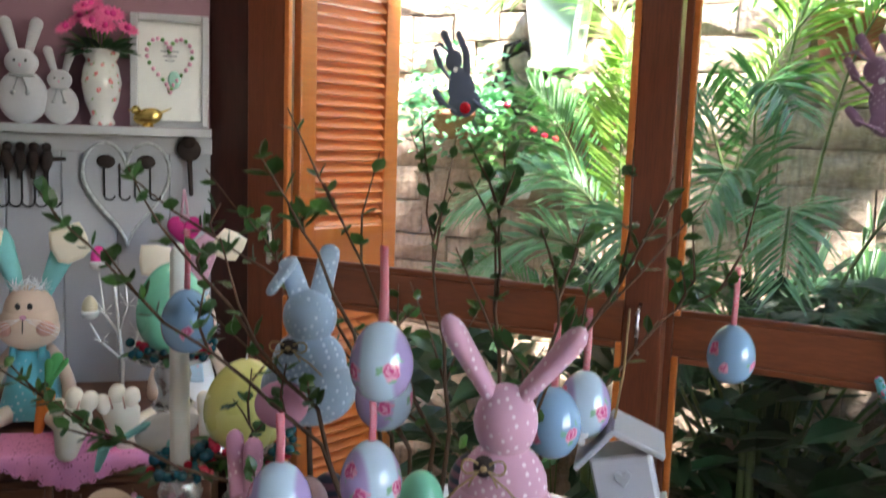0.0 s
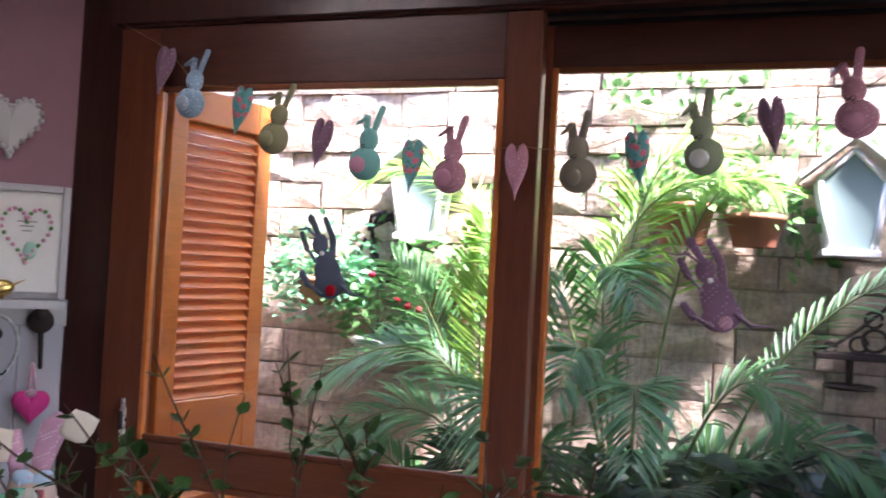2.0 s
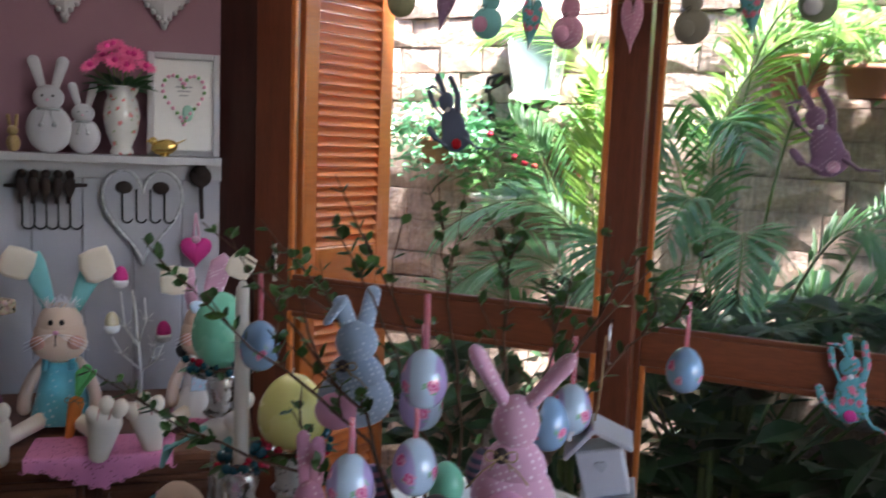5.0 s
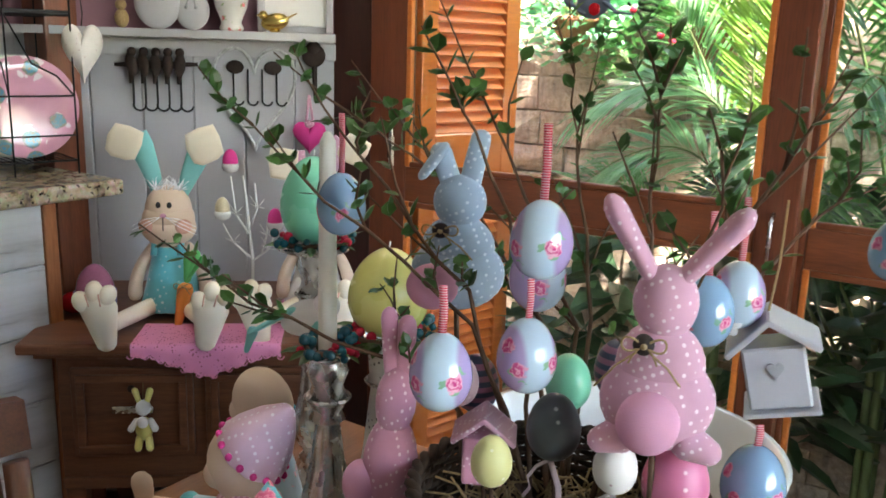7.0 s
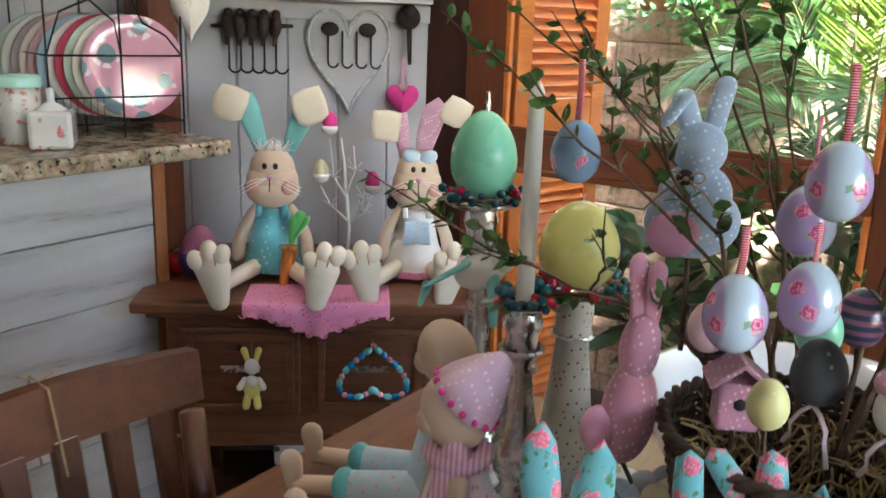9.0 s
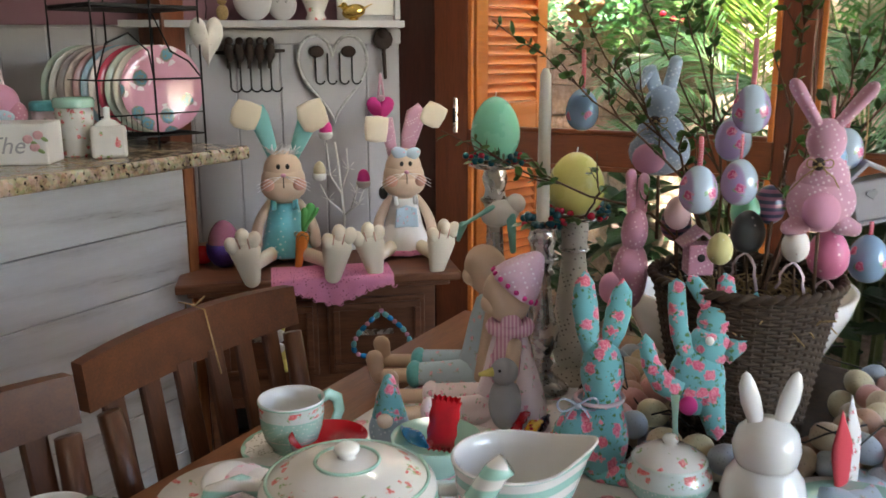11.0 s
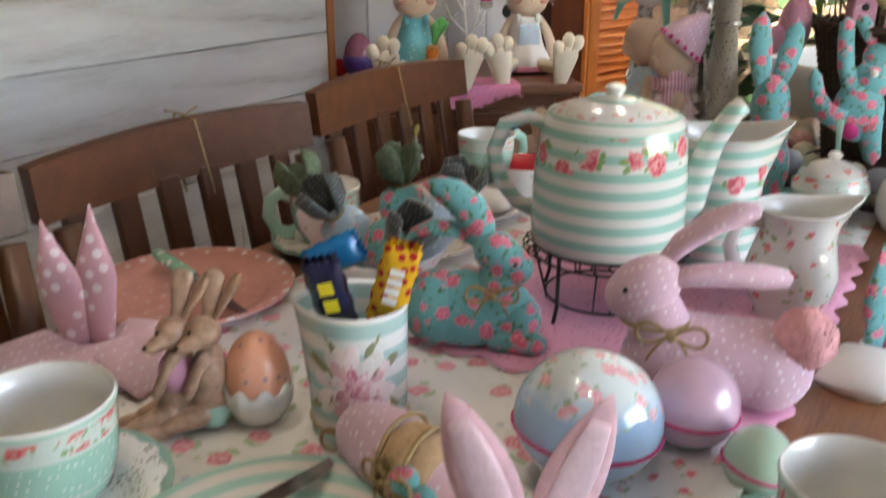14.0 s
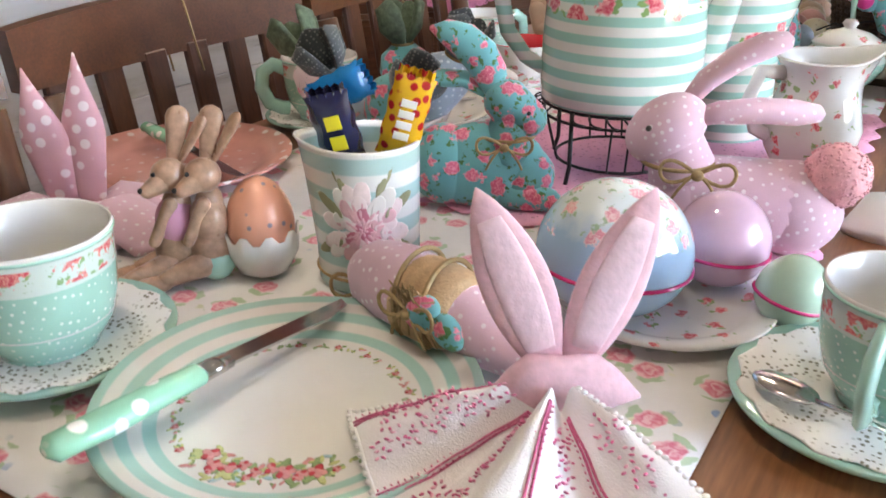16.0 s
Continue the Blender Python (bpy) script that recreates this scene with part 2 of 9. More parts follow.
def lace_material(name, thread, hole, scale=150, size=0.22):
    m, nt, b = base_material(name, 0.9)
    v = coords(nt)
    mask, _ = spot_mask(nt, v, scale, size, 0.75, 0.05)
    zone = ramp(nt, noise_of(nt, v, 38, 1), [(0.42, 0.0), (0.5, 1.0)])
    k = maths(nt, "MULTIPLY", mask, zone)
    nt.links.new(mix(nt, k, thread, hole), b.inputs["Base Color"])
    weave(nt, b, v, 0.5, 500)
    return m


WOOD_FRAME = wood("red_brown_frame_wood", (0.11, 0.027, 0.012), (0.25, 0.07, 0.027), 2, 0.35, 0.35)
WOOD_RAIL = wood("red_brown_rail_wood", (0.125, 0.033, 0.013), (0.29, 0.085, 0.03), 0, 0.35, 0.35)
# head rails: the door wood with their backlit shade put into its colour
WOOD_HEAD_SHADED = wood("shaded_head_rail_wood", (0.055, 0.016, 0.011), (0.12, 0.036, 0.02), 0, 0.4, 0.3)
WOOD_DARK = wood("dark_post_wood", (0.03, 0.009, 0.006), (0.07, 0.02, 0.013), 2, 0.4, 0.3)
WOOD_SLAT = wood("orange_shutter_wood", (0.56, 0.14, 0.025), (0.76, 0.24, 0.047), 0, 0.34, 0.4)
WOOD_POST = wood("orange_post_wood", (0.3, 0.09, 0.03), (0.48, 0.18, 0.06), 2, 0.4, 0.25)
WOOD_TABLE = wood("table_wood", (0.14, 0.05, 0.02), (0.36, 0.15, 0.06), 1, 0.3, 0.4)
WOOD_CHAIR = wood("chair_wood", (0.065, 0.019, 0.007), (0.17, 0.054, 0.017), 1, 0.42, 0.15)
WOOD_CHAIR_UP = wood("chair_upright_wood", (0.05, 0.016, 0.007), (0.13, 0.042, 0.014), 2, 0.42, 0.15)
WOOD_CABINET = wood("cabinet_wood", (0.09, 0.031, 0.013), (0.25, 0.095, 0.04), 0, 0.45, 0.12)
WOOD_FLOOR = wood("floor_wood", (0.12, 0.06, 0.03), (0.25, 0.13, 0.07), 1, 0.4, 0.2)
BRANCH = paint("bark", (0.1, 0.055, 0.03), 0.85, vary=0.4, scale=60)
PINK_WALL = paint("pink_wall_paint", (0.28, 0.15, 0.19), 0.7, vary=0.06, scale=3)
WHITE_WALL = paint("white_wall_paint", (0.74, 0.73, 0.71), 0.7, vary=0.05, scale=3)
GREY_WALL = paint("grey_kitchen_paint", (0.16, 0.17, 0.19), 0.6, vary=0.15, scale=4)
WHITE_BOARD = paint("white_board_paint", (0.47, 0.47, 0.50), 0.5, vary=0.07, scale=5)
SHELF_WHITE = paint("shelf_white_paint", (0.50, 0.50, 0.52), 0.4, vary=0.05)
WHITEWASH = whitewash("whitewashed_planks", 1)
GRANITE = granite_material()
STONE = stone_material("sandstone", (0.54, 0.36, 0.23), (0.64, 0.49, 0.36), (0.40, 0.28, 0.21))
MORTAR = paint("mortar", (0.33, 0.26, 0.19), 0.95, vary=0.3, scale=30)
PALM_LEAF = leaf_material("palm_leaflet", (0.03, 0.13, 0.03), (0.12, 0.30, 0.08), 0.42)
PALM_BRIGHT = leaf_material("young_palm_leaflet", (0.12, 0.30, 0.03), (0.30, 0.52, 0.09), 0.45)
PALM_PALE = leaf_material("shiny_palm_leaflet", (0.07, 0.20, 0.07), (0.22, 0.42, 0.20), 0.36)
STEM_GREEN = paint("green_stem", (0.13, 0.2, 0.06), 0.6, vary=0.3)
BUSH_LEAF = leaf_material("bush_leaf", (0.06, 0.2, 0.05), (0.2, 0.42, 0.14))
SUCCULENT = leaf_material("succulent_leaf", (0.10, 0.34, 0.16), (0.3, 0.58, 0.34))
BOX_LEAF = leaf_material("twig_leaf", (0.02, 0.06, 0.015), (0.075, 0.17, 0.04), 0.3)
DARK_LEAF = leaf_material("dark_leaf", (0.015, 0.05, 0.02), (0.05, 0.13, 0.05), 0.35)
SOIL = paint("soil", (0.04, 0.03, 0.02), 0.95, vary=0.4, scale=40)
TERRACOTTA = paint("terracotta", (0.36, 0.13, 0.07), 0.8, vary=0.25)
IRON = paint("black_iron", (0.02, 0.02, 0.022), 0.5, 0.6, vary=0.3)
RUST_IRON = paint("rusty_iron", (0.045, 0.03, 0.025), 0.7, 0.4, vary=0.4, scale=40)
WHITE_METAL = paint("white_lantern_paint", (0.85, 0.86, 0.86), 0.4, vary=0.05)
FROST = paint("frosted_lantern_glass", (0.35, 0.48, 0.46), 0.15, vary=0.1, coat=0.5)
GLASS = glassy("window_glass")
CHINA = paint("white_china", (0.72, 0.72, 0.70), 0.12, vary=0.03, coat=0.5, grain=0)
MINT = paint("mint_china", (0.36, 0.62, 0.53), 0.15, vary=0.05, coat=0.5, grain=0)
MINT_DOT = dotted("mint_dotted_china", (0.34, 0.60, 0.50), (0.72, 0.8, 0.73), 190, 0.22, 0.15, coat=0.5, cloth=False)
MINT_HANDLE = dotted("mint_dotted_handle", (0.3, 0.64, 0.46), (0.9, 0.92, 0.88), 62, 0.32, 0.2, coat=0.5, cloth=False)
STEEL = paint("polished_steel", (0.6, 0.6, 0.6), 0.15, 1.0, vary=0.1, grain=0.05)
SILVER = paint("antique_silver", (0.74, 0.73, 0.70), 0.27, 1.0, vary=0.35, scale=45)
CREAM_DOT = dotted("cream_stick_with_dark_dots", (0.55, 0.52, 0.45), (0.1, 0.09, 0.08), 115, 0.22, 0.4, cloth=False)
WAX_GREEN = paint("green_candle_wax", (0.25, 0.72, 0.48), 0.28, vary=0.06, coat=0.3)
WAX_YELLOW = paint("yellow_candle_wax", (0.78, 0.74, 0.24), 0.28, vary=0.06, coat=0.3)
WAX_WHITE = paint("ivory_candle_wax", (0.8, 0.77, 0.66), 0.4, vary=0.06)
PINK_FELT = dotted("pink_dotted_cloth", (0.58, 0.27, 0.37), (0.78, 0.58, 0.64), 125, 0.24, 0.95)
PINK_SOFT = dotted("pale_pink_dotted_cloth", (0.62, 0.34, 0.44), (0.80, 0.66, 0.71), 125, 0.24, 0.95)
PINK_LINEN = dotted("pale_pink_dotted_linen", (0.70, 0.47, 0.57), (0.82, 0.74, 0.78), 125, 0.24, 0.95)
PINK_BIG_DOT = dotted("rose_cloth_with_large_dots", (0.72, 0.40, 0.46), (0.86, 0.76, 0.77), 68, 0.3, 0.9)
EAR_PALE = paint("pale_lilac_embossed_cloth", (0.80, 0.59, 0.66), 0.85, vary=0.12, scale=120, grain=0.7, fine=220)
PETAL_PALE = paint("pale_peony_paint", (0.84, 0.70, 0.69), 0.3, vary=0.12, scale=90, grain=0)
PETAL_ROSE = paint("rose_peony_paint", (0.74, 0.42, 0.45), 0.3, vary=0.2, scale=90, grain=0)
PETAL_DEEP = paint("deep_peony_paint", (0.55, 0.16, 0.22), 0.3, vary=0.2, scale=90, grain=0)
PINK_PLAIN = paint("pink_cloth", (0.66, 0.32, 0.45), 0.9, vary=0.08, grain=0.3, fine=700)
HOT_PINK = paint("hot_pink_felt", (0.72, 0.05, 0.28), 0.85, vary=0.15, grain=0.3, fine=500)
POMPOM = paint("coral_pompom_wool", (0.95, 0.48, 0.51), 0.95, vary=0.25, scale=80, grain=0.8, fine=400)
BLUE_FELT = dotted("blue_dotted_cloth", (0.26, 0.40, 0.55), (0.60, 0.70, 0.78), 120, 0.24, 0.95)
BLUE_PALE = dotted("pale_blue_dotted_cloth", (0.35, 0.45, 0.56), (0.62, 0.70, 0.76), 130, 0.25, 0.95)
TEAL_FLORAL = flowery("teal_rose_cloth", (0.13, 0.42, 0.45), (0.60, 0.07, 0.16), (0.82, 0.30, 0.36), (0.06, 0.18, 0.06), 50, 0.42)
PINK_FLORAL = flowery("pink_sprig_cloth", (0.82, 0.70, 0.74), (0.7, 0.2, 0.35), (0.85, 0.5, 0.58), (0.3, 0.4, 0.3), 55, 0.22)
BLUE_FLORAL = flowery("pale_blue_sprig_cloth", (0.50, 0.66, 0.76), (0.72, 0.3, 0.42), (0.85, 0.6, 0.66), (0.35, 0.45, 0.4), 60, 0.22)
RUNNER = flowery("white_rose_runner_cloth", (0.82, 0.81, 0.80), (0.70, 0.16, 0.24), (0.84, 0.52, 0.56), (0.42, 0.54, 0.36), 20.0, 0.22, 0.9, extra=True, flat=True)
SATIN = paint("turquoise_satin", (0.12, 0.50, 0.56), 0.35, vary=0.2, scale=60)
SATIN_DOT = dotted("turquoise_dotted_satin", (0.14, 0.56, 0.64), (0.55, 0.76, 0.80), 62, 0.2, 0.4)
PINK_RIB = ground_material("pink_ribbed_cloth", stripe_ground((0.74, 0.52, 0.60), (0.60, 0.28, 0.40), 0.006, 0), 0.9, 0.0, True)
RED_CLOTH = paint("coral_red_cloth", (0.62, 0.06, 0.08), 0.9, vary=0.12, grain=0.3, fine=600)
CHINA_ROSE_CLOTH = flowery("white_rose_sprig_cloth", (0.76, 0.75, 0.74), (0.55, 0.06, 0.1), (0.78, 0.36, 0.38), (0.2, 0.3, 0.18), 70, 0.25)
WHITE_CLOTH = paint("white_cloth", (0.8, 0.79, 0.78), 0.9, vary=0.06, grain=0.3, fine=600)
SKIN_CLOTH = paint("beige_doll_cloth", (0.66, 0.50, 0.38), 0.9, vary=0.06, grain=0.35, fine=700)
CREAM_CLOTH = paint("cream_foot_cloth", (0.78, 0.69, 0.54), 0.9, vary=0.06, grain=0.35, fine=700)
TEAL_CLOTH = paint("teal_cloth", (0.22, 0.56, 0.54), 0.9, vary=0.1, grain=0.3, fine=700)
GREY_CLOTH = paint("grey_cloth", (0.38, 0.39, 0.41), 0.9, vary=0.1, grain=0.3, fine=700)
TAUPE_FELT = paint("taupe_cloth", (0.27, 0.24, 0.18), 0.9, vary=0.1, grain=0.3, fine=700)
SAGE_FELT = paint("sage_cloth", (0.29, 0.34, 0.23), 0.9, vary=0.1, grain=0.3, fine=700)
OLIVE_FELT = paint("olive_cloth", (0.30, 0.30, 0.17), 0.9, vary=0.1, grain=0.3, fine=700)
DENIM = paint("slate_blue_felt", (0.10, 0.12, 0.18), 0.9, vary=0.15, grain=0.3, fine=500)
PURPLE_FELT = dotted("mauve_dotted_cloth", (0.24, 0.13, 0.21), (0.38, 0.26, 0.34), 90, 0.24, 0.9)
GREEN_KNIT = paint("green_tweed", (0.12, 0.17, 0.11), 0.95, vary=0.5, scale=150, grain=0.6, fine=500)
DARK_TWEED = dotted("charcoal_tweed", (0.06, 0.075, 0.08), (0.2, 0.22, 0.22), 220, 0.3, 0.95)
CARROT = paint("carrot_orange", (0.72, 0.25, 0.05), 0.8, vary=0.2)
CARROT_GREEN = paint("carrot_top_green", (0.1, 0.42, 0.12), 0.8, vary=0.2)
FUR = paint("white_fur", (0.86, 0.86, 0.88), 0.95, vary=0.1, grain=0.8, fine=300)
CROCHET = lace_material("pink_crochet", (0.70, 0.25, 0.42), (0.30, 0.08, 0.12), 120, 0.26)
CROCHET_PALE = lace_material("pale_pink_crochet", (0.76, 0.36, 0.52), (0.5, 0.2, 0.3), 130, 0.24)
DOILY = lace_material("white_paper_doily", (0.80, 0.79, 0.76), (0.22, 0.2, 0.14), 190, 0.3)
WICKER = paint("wicker", (0.055, 0.033, 0.019), 0.8, vary=0.5, scale=80)
BURLAP = paint("tan_burlap", (0.56, 0.38, 0.22), 0.95, vary=0.25, scale=120, grain=0.8, fine=500)
TWINE = paint("jute_twine", (0.36, 0.25, 0.12), 0.9, vary=0.3, scale=200)
RED_RIBBON = ground_material("red_gingham_ribbon", stripe_ground((0.68, 0.42, 0.44), (0.55, 0.02, 0.06), 0.0022, 2, 0.55), 0.7, 0.0, True)
WHITE_RIBBON = paint("white_ribbon", (0.6, 0.48, 0.52), 0.6, vary=0.1)
BLACK = paint("black_thread", (0.008, 0.008, 0.008), 0.5, vary=0.1)
BLUSH = paint("blush_cloth", (0.62, 0.34, 0.27), 0.9, vary=0.08)
RESIN = paint("brown_resin", (0.46, 0.29, 0.20), 0.3, vary=0.35, scale=70, coat=0.3)
BERRY_RED = paint("red_berry", (0.5, 0.02, 0.05), 0.2, coat=0.4)
BERRY_BLUE = paint("dark_teal_berry", (0.01, 0.09, 0.12), 0.2, coat=0.4)
GOLD = paint("gold", (0.7, 0.5, 0.16), 0.25, 1.0, vary=0.15)
FLOWER_PINK = paint("pink_petal", (0.8, 0.13, 0.32), 0.6, vary=0.25, scale=50)
TIN_WHITE = paint("white_tin", (0.76, 0.76, 0.74), 0.35, vary=0.05)

# ---- geometry helpers ----
class Shape:
    """Collects pieces of mesh, each with its material, and links them as one object."""

    def __init__(self):
        self.v, self.f, self.m, self.s, self.mats = [], [], [], [], []

    def put(self, verts, faces, mat, smooth=True, m=None):
        n = len(self.v)
        if mat not in self.mats:
            self.mats.append(mat)
        k = self.mats.index(mat)
        self.v += [tuple(m @ Vector(p)) if m else tuple(p) for p in verts]
        self.f += [tuple(i + n for i in f) for f in faces]
        self.m += [k] * len(faces)
        self.s += [smooth] * len(faces)
        return self

    def ball(self, c, r, mat, rot=(0, 0, 0), seg=20, rings=12, egg=0.0, m=None):
        """An ellipsoid; egg above 0 draws its top end narrower."""
        r = (r, r, r) if isinstance(r, (int, float)) else r
        e = pose(*c, *rot)
        verts, faces = [(0, 0, -r[2])], []
        for i in range(1, rings):
            a = -math.pi / 2 + math.pi * i / rings
            w = math.cos(a) * (1 - egg * math.sin(a))
            for j in range(seg):
                b = 2 * math.pi * j / seg
                verts.append((r[0] * w * math.cos(b), r[1] * w * math.sin(b), r[2] * math.sin(a)))
        verts.append((0, 0, r[2]))
        for j in range(seg):
            k = (j + 1) % seg
            faces.append((0, 1 + k, 1 + j))
            for i in range(rings - 2):
                p = 1 + i * seg
                faces.append((p + j, p + k, p + seg + k, p + seg + j))
            p = 1 + (rings - 2) * seg
            faces.append((p + j, p + k, len(verts) - 1))
        return self.put(verts, faces, mat, True, (m @ e) if m else e)

    def turn(self, profile, mat, seg=40, m=None, smooth=True, wave=None):
        """A turned body: (radius, height) from one end to the other. wave(angle, i) scales the radius."""
        verts, faces = [], []
        for i, (r, z) in enumerate(profile):
            for j in range(seg):
                b = 2 * math.pi * j / seg
                k = r * (wave(b, i) if wave else 1)
                verts.append((k * math.cos(b), k * math.sin(b), z))
        for i in range(len(profile) - 1):
            for j in range(seg):
                k = (j + 1) % seg
                faces.append((i * seg + j, i * seg + k, (i + 1) * seg + k, (i + 1) * seg + j))
        return self.put(verts, faces, mat, smooth, m)

    def tube(self, pts, rad, mat, seg=8, flat=1.0, m=None, closed=False):
        """A tube along points; rad one radius or one a point; flat squeezes it along its second axis."""
        pts = [Vector(p) for p in pts]
        n = len(pts)
        rad = [rad] * n if isinstance(rad, (int, float)) else rad
        verts, faces, up = [], [], Vector((0, 0, 1))
        last = None
        for i, p in enumerate(pts):
            if closed:
                d = (pts[(i + 1) % n] - pts[i - 1]).normalized()
            else:
                d = (pts[min(i + 1, n - 1)] - pts[max(i - 1, 0)]).normalized()
            if last is None:
                a = d.cross(up if abs(d.z) < 0.9 else Vector((0, 1, 0))).normalized()
            else:
                a = (last - d * last.dot(d)).normalized()
            last = a
            b = d.cross(a)
            for j in range(seg):
                t = 2 * math.pi * j / seg
                verts.append(p + a * (rad[i] * math.cos(t)) + b * (rad[i] * flat * math.sin(t)))
        for i in range(n if closed else n - 1):
            q = (i + 1) % n
            for j in range(seg):
                k = (j + 1) % seg
                faces.append((i * seg + j, i * seg + k, q * seg + k, q * seg + j))
        if not closed:
            faces.append(tuple(reversed(range(seg))))
            faces.append(tuple(range((n - 1) * seg, n * seg)))
        return self.put(verts, faces, mat, True, m)

    def limb(self, a, b, r0, r1, mat, seg=12, flat=1.0, steps=7, bow=(0, 0, 0), m=None):
        """A stuffed limb with round ends, swelling from r0 to r1."""
        a, b, bow = Vector(a), Vector(b), Vector(bow)
        ln = (b - a).length
        d = (b - a) / ln
        pts, rad = [], []
        for k in range(4):
            t = math.pi / 2 * k / 3
            pts.append(a - d * (r0 * math.cos(t)))
            rad.append(max(r0 * math.sin(t), 0.0005))
        for k in range(1, steps):
            t = k / steps
            pts.append(a.lerp(b, t) + bow * (4 * t * (1 - t)))
            rad.append(r0 + (r1 - r0) * t)
        for k in range(4):
            t = math.pi / 2 * (3 - k) / 3
            pts.append(b + d * (r1 * math.cos(t)))
            rad.append(max(r1 * math.sin(t), 0.0005))
        return self.tube(pts, rad, mat, seg, flat, m)

    def box(self, size, c, mat, bevel=0.004, rot=(0, 0, 0), m=None):
        sx, sy, sz = (s / 2 for s in size)
        bv = min(bevel, sx * 0.45, sy * 0.45, sz * 0.45)
        bm = bmesh.new()
        bmesh.ops.create_cube(bm, size=1)
        for v in bm.verts:
            v.co = Vector((v.co.x * size[0], v.co.y * size[1], v.co.z * size[2]))
        if bv > 0:
            bmesh.ops.bevel(bm, geom=list(bm.edges), offset=bv, segments=2 if bv > 0.003 else 1, affect="EDGES", profile=0.5)
        bm.verts.index_update()
        verts = [v.co.copy() for v in bm.verts]
        faces = [tuple(v.index for v in f.verts) for f in bm.faces]
        bm.free()
        e = pose(*c, *rot)
        return self.put(verts, faces, mat, False, (m @ e) if m else e)

    def slab(self, outline, depth, mat, round_=0.3, m=None, puff=0.0):
        """An outline in x, z, given a thickness along y, with rounded edges; puff swells its middle."""
        n = len(outline)
        cx, cz = sum(p[0] for p in outline) / n, sum(p[1] for p in outline) / n
        verts, faces = [], []
        rows = [(-0.5, 1 - round_ * 0.25), (-0.3, 1.0), (0.3, 1.0), (0.5, 1 - round_ * 0.25)]
        if puff:
            rows = [(-0.5 - puff, 0.35), (-0.5, 0.75), (-0.25, 0.97), (0, 1.0), (0.25, 0.97), (0.5, 0.75), (0.5 + puff, 0.35)]
        for y, k in rows:
            for px, pz in outline:
                verts.append((cx + (px - cx) * k, y * depth, cz + (pz - cz) * k))
        for i in range(len(rows) - 1):
            for j in range(n):
                k = (j + 1) % n
                faces.append((i * n + j, i * n + k, (i + 1) * n + k, (i + 1) * n + j))
        a, b = len(verts), len(verts) + 1
        verts += [(cx, rows[0][0] * depth, cz), (cx, rows[-1][0] * depth, cz)]
        for j in range(n):
            k = (j + 1) % n
            faces.append((a, k, j))
            faces.append((b, len(verts) - 2 - n + j, len(verts) - 2 - n + k))
        return self.put(verts, faces, mat, puff > 0, m)

    def mesh(self, name):
        me = bpy.data.meshes.new(name)
        me.from_pydata(self.v, [], self.f)
        for mat in self.mats:
            me.materials.append(mat)
        me.polygons.foreach_set("material_index", self.m)
        me.polygons.foreach_set("use_smooth", self.s)
        me.update()
        return me

    def make(self, name, parent=None, m=None, label="", category="", group="", kind=""):
        ob = new(name, self.mesh(name))
        if parent:
            ob.parent = parent
        if m:
            ob.matrix_basis = m
        return tagged(ob, label, category, group, kind)


def make_parts(shape, name, m, label, category, group, names):
    """Links a shape as a thing whose pieces, sorted by material, are parts; names: material to part name."""
    ob = thing(name, m, label, category, group)
    for k, mat in enumerate(shape.mats):
        s = Shape()
        used = {}
        for f, mi, sm in zip(shape.f, shape.m, shape.s):
            if mi == k:
                s.f.append(tuple(used.setdefault(i, len(used)) for i in f))
                s.s.append(sm)
        s.v = [shape.v[i] for i in used]
        s.m, s.mats = [0] * len(s.f), [mat]
        s.make(names.get(mat, "body"), ob)
    return ob


def part(name, shape, parent, label="", m=None):
    return shape.make(name, parent, m, label)


def thing(name, m, label, category, group=""):
    ob = new(name)
    ob.empty_display_size = 0.05
    ob.matrix_basis = m
    return tagged(ob, label, category, group)


def arc(c, r, a0, a1, n=10, plane="xz", ry=None):
    out = []
    for i in range(n + 1):
        a = radians(a0 + (a1 - a0) * i / n)
        u, w = r * math.cos(a), (ry or r) * math.sin(a)
        out.append((c[0] + u, c[1], c[2] + w) if plane == "xz" else (c[0] + u, c[1] + w, c[2]) if plane == "xy" else (c[0], c[1] + u, c[2] + w))
    return out


def heart_outline(w, h, n=28):
    out = []
    for i in range(n):
        t = 2 * math.pi * i / n
        x = 16 * math.sin(t) ** 3
        z = 13 * math.cos(t) - 5 * math.cos(2 * t) - 2 * math.cos(3 * t) - math.cos(4 * t)
        out.append((x / 32 * w, (z + 2.5) / 29 * h))
    return out


def leaf_faces(s, p, d, side, ln, w, mat, sag=0.15):
    """One bent leaf of four faces from p along d."""
    d, side = Vector(d).normalized(), Vector(side).normalized()
    n = d.cross(side).normalized()
    p = Vector(p)
    pts = [p, p + d * ln * 0.35 + side * w, p + d * ln * 0.35 - side * w + n * 0.0, p + d * ln * 0.7 + side * w * 0.8 - Vector((0, 0, sag * ln * 0.3)),
           p + d * ln * 0.7 - side * w * 0.8 - Vector((0, 0, sag * ln * 0.3)), p + d * ln - Vector((0, 0, sag * ln))]
    mid1, mid2 = p + d * ln * 0.35 + n * w * 0.25, p + d * ln * 0.7 + n * w * 0.2 - Vector((0, 0, sag * ln * 0.3))
    s.put(pts + [mid1, mid2], [(0, 6, 1), (0, 2, 6), (1, 6, 7, 3), (2, 4, 7, 6), (3, 7, 5), (4, 5, 7)], mat, False)


# ---- the room ----
D40 = (0.766, 0.643)          # along the corner wall, from the kitchen to the garden door
N40 = (0.643, -0.766)         # out of the corner wall into the room


